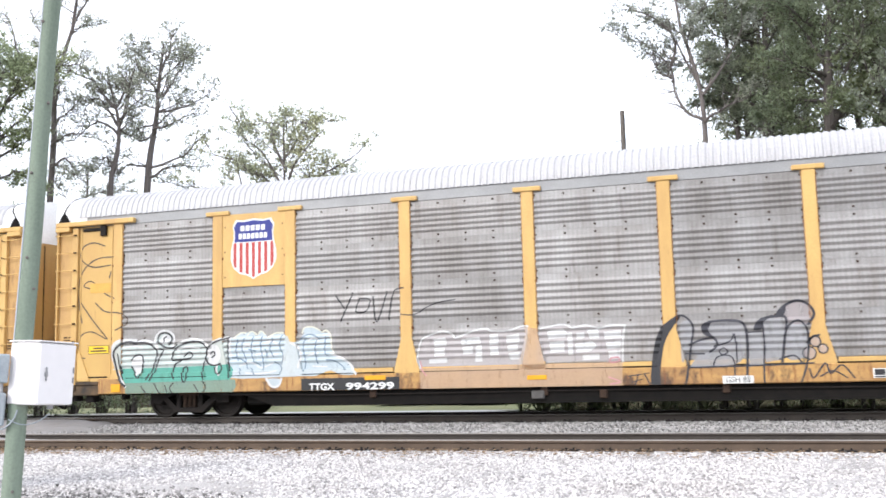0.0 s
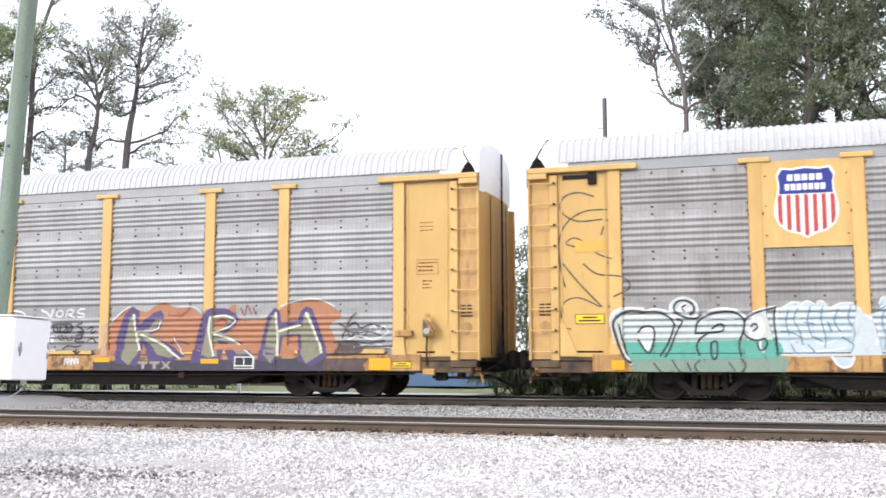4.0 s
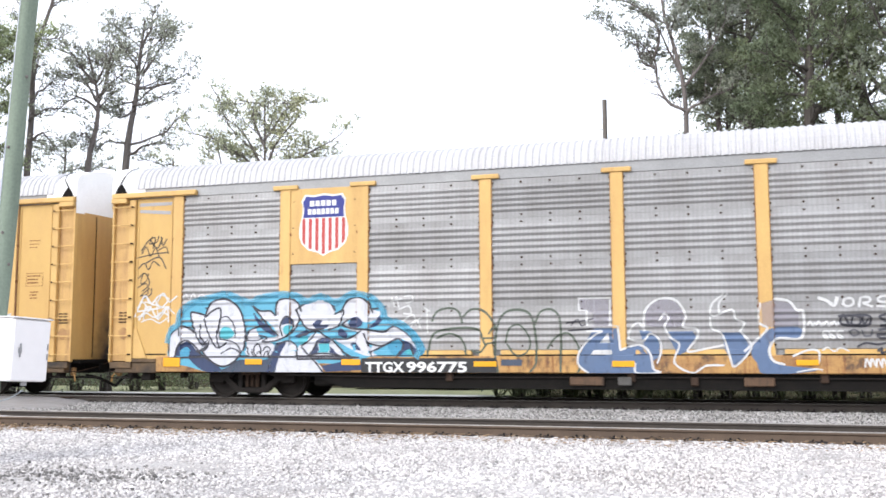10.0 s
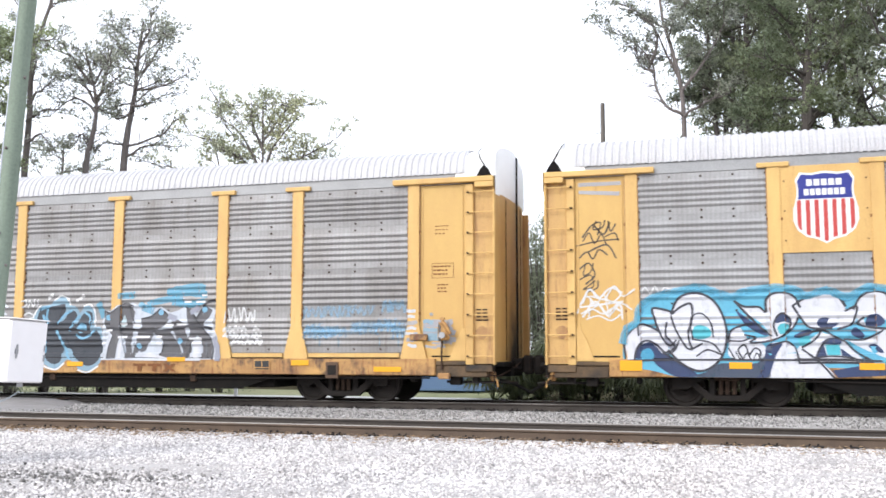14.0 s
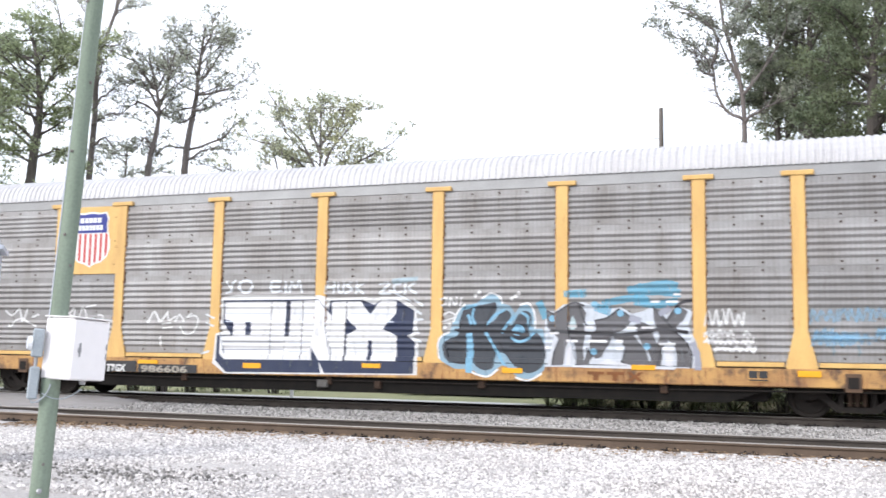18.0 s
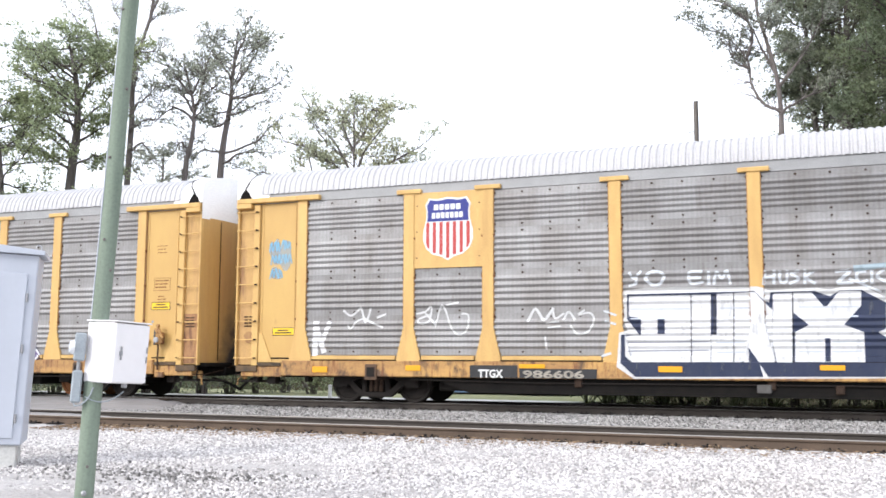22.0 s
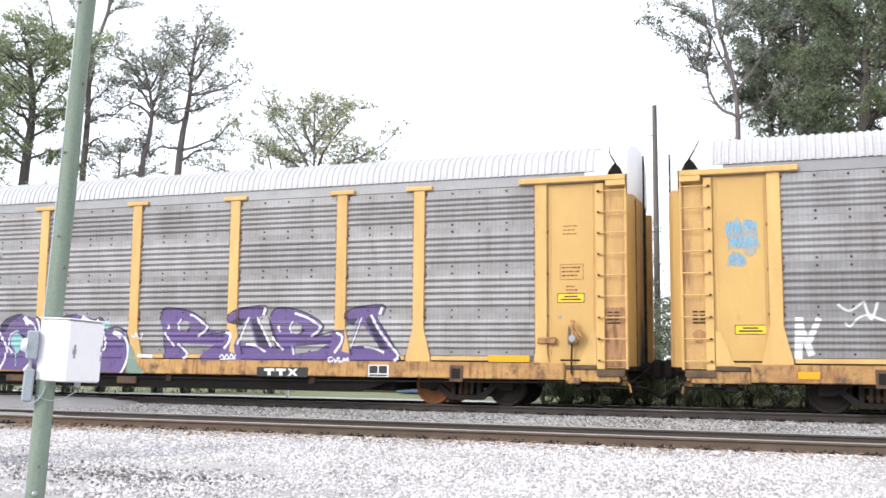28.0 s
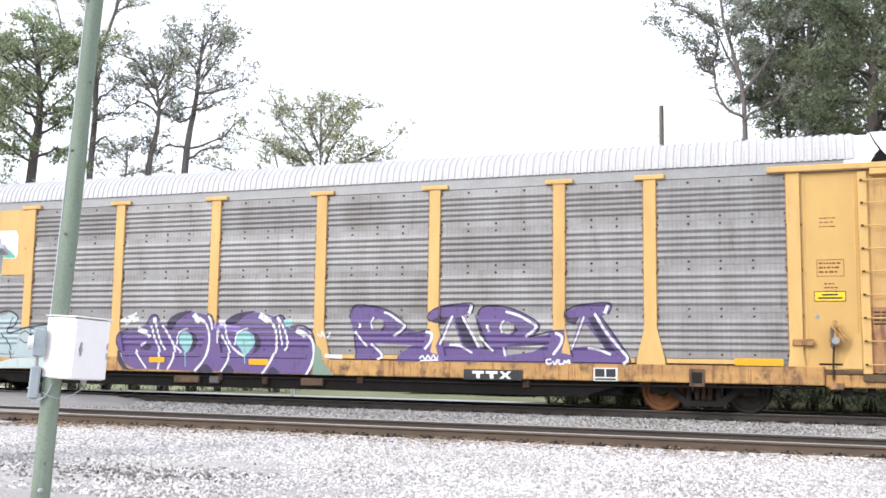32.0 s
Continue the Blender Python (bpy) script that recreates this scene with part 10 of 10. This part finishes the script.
    for x in (-w + 0.02, -0.25):
        for y in (0.05, 0.5):
            part("foot", Shape().box(x, x + 0.2, y, y + 0.2, -0.05, h0 - 0.002, 0.01), CONCRETE, c)


service_pole()
signal_cabinet()


# ---- background: distant pole, blue building, marker post ----
def spot(az, dist):
    """A place by its bearing from the viewer and its distance."""
    az -= 0.45
    return -dist * math.sin(radians(az)), dist * math.cos(radians(az))


fx, fy = spot(7.75, 43)
far_pole = thing("utility_pole", "slender grey weathered wooden utility pole behind the train", "utility pole", at=(fx, fy, 0))
part("pole", Shape().tube([(0, 0, -0.3), (0, 0, 6), (0, 0, 12.35)], [0.15, 0.13, 0.10], 10), GREY_WOOD, far_pole)
for z in (11.0, 9.2):
    part("insulator", Shape().box(-0.34, -0.06, -0.03, 0.03, z, z + 0.04, 0.01), METAL, far_pole)
marker = thing("marker_post", "small white roadside marker post on the verge", "post", at=(*spot(29.0, 30.2), 0))
part("shaft", Shape().box(-0.05, 0.05, -0.03, 0.03, -0.1, 0.42, 0.01), WHITE, marker)

shed = thing("blue_shed", "low faded blue building beyond the lane", "building", at=(-13.15, 32.0, 0))
part("wall", Shape().box(0, 4.9, 0, 3.0, 0.05, 1.3, 0.02), BLUE_WALL, shed)
part("roof", Shape().prism([(-0.1, 1.31), (5.0, 1.31), (5.0, 1.36), (2.45, 1.6), (-0.1, 1.36)], -0.2, 3.2), STRIP, shed)


# ---- trees ----
def leaf_mesh(name, centres, radii, count, size, mat, seed, droop=0.25):
    """Many small leaf blades round the given centres."""
    rng = np.random.default_rng(seed)
    c = np.repeat(np.asarray(centres), count, axis=0)
    r = np.repeat(np.asarray(radii), count)
    n = len(c)
    p = c + rng.normal(size=(n, 3)) * (r * 0.5)[:, None] * np.array([1, 1, 0.75])
    d = rng.normal(size=(n, 3))
    d[:, 2] -= droop
    d /= np.linalg.norm(d, axis=1)[:, None]
    e = np.cross(d, rng.normal(size=(n, 3)))
    e /= np.linalg.norm(e, axis=1)[:, None]
    ln = rng.uniform(0.6, 1.3, n)[:, None] * size
    v = np.stack([p - d * ln * 0.5, p + e * ln * 0.28, p + d * ln * 0.5, p - e * ln * 0.28], 1)
    me = bpy.data.meshes.new(name)
    me.from_pydata(v.reshape(-1, 3).tolist(), [], (np.arange(n)[:, None] * 4 + np.arange(4)).tolist())
    me.materials.append(mat)
    return me


def tree(az, dist, height, crown_low, reach, seed, leaf=LEAF, clump=26, limbs=16, size=0.2, spread=0.62, trunk=0.2, lean=(0, 0), label="", bark=BARK, boughs=(), tuft=0.85, dome=0.0, stem=(), bare=0.0):
    """A tapered trunk, bending limbs with twigs, and leaf tufts on the twigs; stem and boughs, given across and up, are a trunk and long limbs of their own."""
    rng = random.Random(seed)
    t = thing("tree", label or "tall thin tree with sparse grey-green foliage", "tree", "trees behind the train", at=(*spot(az, dist), -0.05))
    s = Shape()
    bend = rng.uniform(0, 6.28)
    spine = []
    if stem:
        way = smooth_path([(0, -0.1), (0, stem[0][1] * 0.5), *stem], False, 5)
        spine = [Vector((x, 0.15 * math.sin(bend + z * 0.5), z)) for x, z in (way[round(i * (len(way) - 1) / 10)] for i in range(11))]
        height = spine[-1].z + 0.2
    else:
        for i in range(11):
            f = i / 10
            spine.append(Vector((lean[0] * f + 0.45 * math.sin(bend + f * 7) * f, lean[1] * f + 0.2 * math.cos(bend + f * 3) * f, height * 0.97 * f)))
    s.tube(spine, [trunk * (1 - 0.85 * i / 10) + 0.02 for i in range(11)], 8)
    centres, radii = [], []
    ways = []
    for k in range(limbs):
        f = crown_low + (1 - crown_low) * ((k + rng.random()) / limbs)
        f = min(f, 0.99)
        base = spine[int(f * 10)].lerp(spine[min(10, int(f * 10) + 1)], f * 10 % 1)
        a = k * 2.4 + rng.uniform(-0.6, 0.6)
        rel = (f - crown_low) / (1 - crown_low)
        ln = reach * (0.5 + 0.7 * math.sin(math.pi * min(1, 0.25 + rel * 0.68))) * rng.uniform(0.55, 1.15)
        d = Vector((math.cos(a), math.sin(a), rng.uniform(0.1, 0.6) + dome)).normalized()
        pts = [base]
        for q in range(5):
            d = (d + Vector((rng.uniform(-0.3, 0.3), rng.uniform(-0.3, 0.3), rng.uniform(-0.22, 0.3)))).normalized()
            if pts[-1].z + d.z * ln / 5 > height - 0.3:
                d.z = min(d.z, 0.0)
            pts.append(pts[-1] + d * ln / 5)
        ways.append((pts, ln, trunk * (1 - 0.8 * f) * 0.42 + 0.012))
    for b in boughs:
        y = rng.uniform(-0.9, 0.9)
        way = smooth_path(list(b), False, 3)
        pts = [Vector((x, y * i / len(way) + rng.uniform(-0.08, 0.08), z + rng.uniform(-0.06, 0.06) * (i > 0))) for i, (x, z) in enumerate(way)]
        ways.append((pts, 2.4, 0.07))
    for pts, ln, r0 in ways:
        m = len(pts)
        s.tube(pts, [r0 * (1 - 0.8 * q / (m - 1)) for q in range(m)], 5, cap=False)
        d = (pts[-1] - pts[-2]).normalized()
        for q in range(1 if m > 6 else 2, m):
            for _ in range(3):
                e = (d + Vector((rng.uniform(-1, 1), rng.uniform(-1, 1), rng.uniform(-0.5, 0.9)))).normalized()
                mid = pts[q] + e * ln * rng.uniform(0.12, 0.28)
                tip = mid + (e + Vector((rng.uniform(-0.5, 0.5), rng.uniform(-0.5, 0.5), rng.uniform(0, 0.5)))) * ln * rng.uniform(0.08, 0.18)
                s.tube([pts[q], mid, tip], [0.018, 0.013, 0.006], 3, cap=False)
                for c in (mid, tip, mid.lerp(tip, 0.5)):
                    if rng.random() < tuft and q >= bare * m * (ln == 2.4):
                        centres.append(tuple(c + Vector((rng.uniform(-0.2, 0.2), rng.uniform(-0.2, 0.2), rng.uniform(-0.1, 0.2)))))
                        radii.append(rng.uniform(0.2, 0.62) * spread)
    for _ in range(5):
        centres.append(tuple(spine[-1] + Vector((rng.uniform(-0.55, 0.55), rng.uniform(-0.5, 0.5), rng.uniform(-1.5, 0.25)))))
        radii.append(rng.uniform(0.4, 0.8) * spread)
    part("trunk", s, bark, t)
    place("crown", leaf_mesh("crown", centres, radii, int(clump * 0.62), size * 0.85, leaf, seed), t)
    return t


def shrub(az, dist, h, r, seed, leaf=LEAF_DARK, n=60, count=70, size=0.2, label="dense dark green understory shrub"):
    rng = random.Random(seed)
    t = thing("shrub", label, "shrub", "understory shrubs", at=(*spot(az, dist), -0.05))
    s = Shape()
    centres, radii = [], []
    for k in range(7):
        a = rng.uniform(0, 6.28)
        q = rng.uniform(0.2, 0.8)
        s.tube([(0.15 * math.cos(a), 0.15 * math.sin(a), 0), (r * 0.4 * q * math.cos(a), r * 0.4 * q * math.sin(a), h * 0.45), (r * q * math.cos(a), r * q * math.sin(a), h * 0.85)], [0.05, 0.035, 0.012], 5)
    for k in range(n):
        a, f = rng.uniform(0, 6.28), rng.random() ** 0.7
        q = r * math.sqrt(rng.random()) * (1 - 0.45 * f * f)
        centres.append((q * math.cos(a), q * math.sin(a), 0.2 + f * h * rng.uniform(0.85, 1.05)))
        radii.append(rng.uniform(0.35, 0.75))
    part("stem", s, BARK_DARK, t)
    place("foliage", leaf_mesh("foliage", centres, radii, count * 2, size * 0.7, leaf, seed), t)
    return t


def palmetto(az, dist, seed, h=1.5):
    """A saw palmetto: fans of narrow blades on arching stalks."""
    rng = random.Random(seed)
    t = thing("palmetto", "saw palmetto with pale green fan fronds beside the track", "palmetto", "palmettos", at=(*spot(az, dist), -0.06))
    for k in range(16):
        a = rng.uniform(0, 6.28)
        up = rng.uniform(0.25, 1.0)
        tip = Vector((math.cos(a) * h * 0.6 * (1.2 - up * 0.7), math.sin(a) * h * 0.6 * (1.2 - up * 0.7), h * up))
        s = Shape().tube([(0, 0, 0), tuple(tip * 0.55 + Vector((0, 0, 0.12))), tuple(tip)], 0.012, 4)
        out = Vector((math.cos(a), math.sin(a), 0.25)).normalized()
        side = out.cross(Vector((0, 0, 1))).normalized()
        for b in range(20):
            c = (b - 9.5) / 9.5 * 2.1
            d = (out * math.cos(c) + side * math.sin(c)).normalized()
            ln = rng.uniform(0.5, 0.75)
            w = d.cross(Vector((0, 0, 1))).normalized() * 0.032
            m = tip + d * ln * 0.55 + Vector((0, 0, 0.03))
            e = tip + d * ln + Vector((0, 0, -0.34))
            s.add([tuple(tip), tuple(m - w), tuple(e), tuple(m + w)], [(0, 1, 2, 3)])
        part("frond", s, PALM, t)
    return t


PINE = "tall pine with tufted green foliage"
AIRY = "airy broadleaf tree with yellowing leaves"
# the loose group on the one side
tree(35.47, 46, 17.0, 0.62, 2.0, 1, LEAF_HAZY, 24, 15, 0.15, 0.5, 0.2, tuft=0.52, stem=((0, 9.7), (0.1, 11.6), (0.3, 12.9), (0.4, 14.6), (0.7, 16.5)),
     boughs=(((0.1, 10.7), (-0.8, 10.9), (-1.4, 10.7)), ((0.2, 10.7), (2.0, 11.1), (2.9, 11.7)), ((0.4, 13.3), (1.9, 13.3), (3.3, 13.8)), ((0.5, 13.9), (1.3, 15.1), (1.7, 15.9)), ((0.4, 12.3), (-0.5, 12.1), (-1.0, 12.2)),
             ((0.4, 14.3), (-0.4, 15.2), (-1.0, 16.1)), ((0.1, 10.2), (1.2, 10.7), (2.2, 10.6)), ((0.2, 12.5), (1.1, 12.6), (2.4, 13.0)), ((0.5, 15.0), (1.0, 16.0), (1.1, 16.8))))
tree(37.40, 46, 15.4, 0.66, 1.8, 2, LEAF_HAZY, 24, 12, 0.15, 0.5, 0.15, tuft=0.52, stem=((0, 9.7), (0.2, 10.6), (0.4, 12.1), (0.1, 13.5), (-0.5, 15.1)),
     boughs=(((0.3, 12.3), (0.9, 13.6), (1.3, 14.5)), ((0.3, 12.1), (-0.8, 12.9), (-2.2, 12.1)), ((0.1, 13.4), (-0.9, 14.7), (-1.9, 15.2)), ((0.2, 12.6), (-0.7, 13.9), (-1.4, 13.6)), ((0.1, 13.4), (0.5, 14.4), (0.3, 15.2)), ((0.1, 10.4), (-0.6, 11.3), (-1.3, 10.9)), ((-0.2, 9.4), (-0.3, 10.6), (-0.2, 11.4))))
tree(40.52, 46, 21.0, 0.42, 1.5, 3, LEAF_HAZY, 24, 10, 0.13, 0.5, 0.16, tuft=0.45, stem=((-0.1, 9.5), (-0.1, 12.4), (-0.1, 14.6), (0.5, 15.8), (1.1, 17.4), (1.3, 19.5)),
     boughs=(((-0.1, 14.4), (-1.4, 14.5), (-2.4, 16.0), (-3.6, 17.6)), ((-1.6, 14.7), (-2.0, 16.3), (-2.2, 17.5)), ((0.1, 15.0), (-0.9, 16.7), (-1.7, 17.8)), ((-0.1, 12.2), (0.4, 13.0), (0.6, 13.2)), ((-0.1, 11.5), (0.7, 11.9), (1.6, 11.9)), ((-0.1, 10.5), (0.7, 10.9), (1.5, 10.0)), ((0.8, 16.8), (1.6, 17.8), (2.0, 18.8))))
tree(43.47, 44, 15.4, 0.45, 2.6, 4, LEAF_PINE, 36, 20, 0.15, 0.62, 0.24, label=PINE, tuft=0.8, bark=BARK_DARK, stem=((-0.1, 9.0), (0, 10.8), (-0.1, 12.3), (-0.4, 14.1), (-0.7, 14.8)),
     boughs=(((-0.1, 9.8), (-1.4, 10.7), (-3.6, 12.0)), ((-0.1, 10.1), (-1.7, 11.3), (-2.8, 11.6)), ((0, 11.7), (-1.5, 12.8), (-3.0, 13.8)), ((-0.3, 13.5), (-1.7, 14.2), (-3.1, 14.7)), ((0, 12.0), (0.9, 12.8), (1.6, 13.3)), ((-0.3, 13.4), (0.4, 14.0), (1.2, 14.1)), ((-0.1, 10.8), (0.7, 11.4), (1.7, 11.5)), ((-0.1, 9.2), (-1.6, 10.0), (-3.7, 10.4)), ((0, 9.4), (0.8, 9.8), (1.5, 9.3))))
tree(47.4, 43, 12.3, 0.3, 2.6, 5, LEAF_PINE, 40, 26, 0.15, 0.62, 0.22, label=PINE, bark=BARK_DARK)
tree(51.0, 45, 15.0, 0.15, 3.2, 6, LEAF, 40, 20, 0.17, 0.6, 0.25, label=PINE)
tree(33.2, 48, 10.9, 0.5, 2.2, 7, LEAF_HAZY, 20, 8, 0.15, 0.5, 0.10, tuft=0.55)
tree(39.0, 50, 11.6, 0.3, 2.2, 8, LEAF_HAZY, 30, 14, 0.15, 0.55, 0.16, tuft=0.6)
tree(27.77, 41, 12.2, 0.6, 2.4, 9, LEAF_PALE, 26, 14, 0.14, 0.5, 0.07, (0, 0), AIRY, tuft=0.62, dome=0.35, stem=((0, 7.0), (-0.1, 9.6), (-0.1, 12.0)),
     boughs=(((0, 8.8), (-0.9, 10.4), (-2.0, 11.4)), ((0, 8.6), (-1.8, 10.1), (-3.4, 10.7)), ((0, 9.0), (0.9, 10.2), (1.8, 10.9)), ((0, 9.8), (-0.7, 11.2), (-0.9, 12.0)), ((0, 8.4), (1.6, 9.3), (3.3, 10.1)), ((0, 10.2), (0.6, 11.3), (0.8, 11.9))))
tree(25.4, 42, 10.4, 0.55, 2.2, 10, LEAF_PALE, 24, 12, 0.14, 0.5, 0.10, label=AIRY, tuft=0.6, dome=0.1)
tree(30.4, 44, 10.8, 0.58, 2.0, 11, LEAF_PALE, 24, 12, 0.14, 0.5, 0.10, label=AIRY, tuft=0.55, dome=0.1)
tree(23.0, 43, 10.0, 0.6, 1.6, 22, LEAF_PALE, 22, 9, 0.14, 0.5, 0.08, label=AIRY, tuft=0.5)
# the dense wood on the other side
BROAD = "tall mixed-wood tree with dense grey-green foliage"
tree(3.12, 38, 16.5, 0.62, 1.3, 12, LEAF_HAZY, 30, 12, 0.15, 0.55, 0.11, (0, 0), BROAD, BARK, tuft=0.65, bare=0.5, stem=((0, 9.6), (0, 10.6), (-0.1, 11.9), (-0.5, 13.6), (-0.8, 14.9), (-0.9, 17.0)),
     boughs=(((0, 10.5), (-0.6, 10.9), (-1.05, 11.8), (-1.15, 12.7), (-2.1, 13.9), (-3.2, 14.4)), ((-1.15, 12.7), (-0.9, 13.6), (-1.4, 14.4), (-2.3, 14.9)), ((-1.1, 12.3), (-1.6, 12.6), (-1.7, 13.1)), ((0, 11.5), (0.9, 12.7), (1.6, 14.0)), ((0, 10.4), (0.8, 11.0), (1.7, 11.3)), ((-0.1, 11.9), (-0.6, 13.1), (-1.4, 15.1)), ((0, 8.6), (0.6, 9.4), (1.3, 9.5)), ((0, 7.6), (-0.5, 8.0), (-0.9, 7.7)), ((0, 6.6), (0.5, 7.2), (0.9, 7.0))))
tree(1.2, 42, 20.0, 0.55, 1.5, 23, LEAF, 36, 24, 0.16, 0.75, 0.16, (0, 0), BROAD, BARK_DARK)
tree(-0.4, 46, 21.0, 0.42, 2.0, 24, LEAF_DARK, 40, 28, 0.16, 0.8, 0.18, (0, 0), BROAD, BARK_DARK)
tree(-0.27, 41, 21.0, 0.40, 2.2, 13, LEAF, 36, 26, 0.16, 0.7, 0.24, (0, 0), BROAD, BARK_DARK, stem=((0, 10.0), (0.1, 12.8), (0.2, 15.6), (0.2, 19.6)))
tree(-3.42, 37, 22.0, 0.42, 2.2, 14, LEAF_DARK, 40, 22, 0.16, 0.7, 0.30, (0, 0), PINE, BARK_DARK, stem=((0, 7.1), (0.1, 9.8), (0.2, 12.1), (0.4, 14.0), (0.6, 19.0)),
     boughs=(((0.1, 9.8), (0.7, 10.0), (1.6, 11.0), (2.8, 11.7), (3.6, 12.0)), ((0.1, 9.6), (1.1, 10.4), (2.7, 10.7)), ((0.1, 9.0), (-0.9, 9.9), (-1.6, 10.1)), ((0.2, 11.9), (1.2, 13.0), (2.3, 13.3)), ((0.2, 11.5), (-0.4, 12.8), (-0.9, 13.7)), ((0.2, 10.8), (-0.8, 11.8), (-1.8, 12.1))))
tree(-6.4, 39, 22.0, 0.3, 3.2, 15, LEAF_DARK, 40, 30, 0.16, 0.7, 0.28, label=PINE, bark=BARK_DARK)
tree(-9.5, 37, 21.0, 0.18, 3.8, 16, LEAF, 40, 28, 0.18, 0.75, 0.3, label=BROAD, bark=BARK_DARK)
tree(-13.5, 38, 20.0, 0.18, 3.8, 17, LEAF_DARK, 34, 24, 0.18, 0.75, 0.3, label=PINE, bark=BARK_DARK)
tree(0.5, 44, 19.0, 0.45, 2.2, 18, LEAF, 36, 24, 0.16, 0.7, 0.2, label=PINE, bark=BARK_DARK)
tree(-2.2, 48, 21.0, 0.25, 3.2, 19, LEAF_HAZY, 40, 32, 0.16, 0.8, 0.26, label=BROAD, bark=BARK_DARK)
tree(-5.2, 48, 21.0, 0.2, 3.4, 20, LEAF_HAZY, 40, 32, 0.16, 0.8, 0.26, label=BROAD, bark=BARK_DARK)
tree(-11.0, 48, 21.0, 0.12, 3.8, 21, LEAF_DARK, 32, 26, 0.2, 0.75, 0.28, label=PINE, bark=BARK_DARK)
for k, (az, d, h) in enumerate(((-1.0, 40, 9.6), (-2.2, 42, 10.5), (-4.6, 41, 10.0), (-6.6, 41, 9.5), (11.6, 41, 7.4))):
    shrub(az, d, h, 2.0 if k < 4 else 1.1, 500 + k, LEAF, 90 if k < 4 else 50, 48, 0.16, "tall dense evergreen understory shrub")
for k, (az, d, h, r) in enumerate(((9.5, 40, 6.5, 2.0), (6.2, 39, 3.6, 2.0), (3.6, 37, 3.3, 2.2), (0.6, 38, 5.2, 2.4), (-2.4, 37, 4.8, 2.4), (-5.4, 38, 5.4, 2.6), (-8.6, 37, 5.0, 2.6), (-12, 37, 5.2, 2.6), (12.5, 42, 5.4, 2.0), (15.4, 43, 8.0, 1.8), (17.6, 42, 6.6, 2.2), (20.2, 43, 6.0, 2.2), (22.8, 42, 6.2, 2.2), (25.4, 43, 5.6, 2.2))):
    shrub(az, d, h, r, 100 + k, LEAF if k in (0, 1, 8) else LEAF_DARK)
for k in range(15):
    shrub(30.0 + k * 1.55, 34.5 + (k * 7 % 4) * 0.5, 0.9 + (k * 5 % 3) * 0.25, 1.0, 400 + k, (LEAF_DARK, LEAF, LEAF_DARK)[k % 3], 22, 40, 0.14, "low tangled brush at the edge of the wood")
for k in range(18):
    shrub(13.0 - k * 1.45, 28.6 + (k * 7 % 4) * 0.5, 0.75 + (k * 5 % 3) * 0.25, 0.9, 300 + k, (LEAF_DARK, LEAF, LEAF_PALE)[k % 3], 22, 40, 0.13, "low tangled brush at the edge of the wood")
for k, az in enumerate((14.2, 13.2, 11.6, 9.8, 8.3, 6.2, 3.9, 1.2, -1.6, -4.6, -7.2)):
    palmetto(az, 27.6 + (k * 37 % 5) * 0.35, 200 + k, 1.25 + (k * 13 % 4) * 0.14)


# ---- what moves: the train slows as it rolls past ----
ROLLED = [(0, 0.372), (0.5, 1.975), (1, 3.575), (1.5, 5.177), (2, 6.776), (2.5, 8.362), (3, 9.933), (3.5, 11.494), (5.5, 17.702), (6, 19.253),
          (6.5, 20.809), (7, 22.355), (7.5, 23.891), (8, 25.402), (8.5, 26.874), (9, 28.310), (9.5, 29.731), (10, 31.146), (10.5, 32.557), (11, 33.963),
          (11.5, 35.352), (12, 36.717), (12.5, 38.056), (13, 39.370), (13.5, 40.647), (14, 41.895), (14.5, 43.129), (16.5, 48.012), (17, 49.208), (17.5, 50.389),
          (18, 51.556), (18.5, 52.703), (19, 53.835), (19.5, 54.961), (20, 56.079), (20.5, 57.189), (21, 58.283), (21.5, 59.377), (22, 60.469), (22.5, 61.555),
          (23, 62.626), (23.5, 63.677), (24, 64.700), (24.5, 65.707), (25, 66.705), (25.5, 67.682), (26, 68.632), (26.5, 69.541), (28.5, 72.917), (29, 73.674),
          (29.5, 74.363), (30, 74.997), (30.5, 75.577), (31, 76.100), (31.5, 76.595), (32, 77.078)]
START = -3.667
CAR_PITCH = 28.441


def travelled(t):
    """Metres rolled at a time, on a smooth curve through the given ones."""
    k = max(0, min(len(ROLLED) - 2, sum(a <= t for a, _ in ROLLED) - 1))

    def pace(i):
        (a, x), (b, y) = ROLLED[max(i - 1, 0)], ROLLED[min(i + 1, len(ROLLED) - 1)]
        return (y - x) / (b - a)
    (a, x), (b, y) = ROLLED[k], ROLLED[k + 1]
    h, f = b - a, (t - a) / (b - a)
    return (1 + 2 * f) * (1 - f) ** 2 * x + f * (1 - f) ** 2 * h * pace(k) + f * f * (3 - 2 * f) * y - f * f * (1 - f) * h * pace(k + 1)


def motions():
    seconds = [i * 0.5 for i in range(65)]
    for i, car in enumerate(CARS):
        walk(car, [(t, pose(START - i * CAR_PITCH + travelled(t), FAR_Y, RAIL_Z)) for t in seconds])
    quick = [i / 6 for i in range(193)]
    for n, (w, off) in enumerate(WHEELS):
        walk(w, [(t, pose(off, 0, 0.42, 0, math.degrees(travelled(t) / 0.42) + n * 31, 0)) for t in quick])


motions()
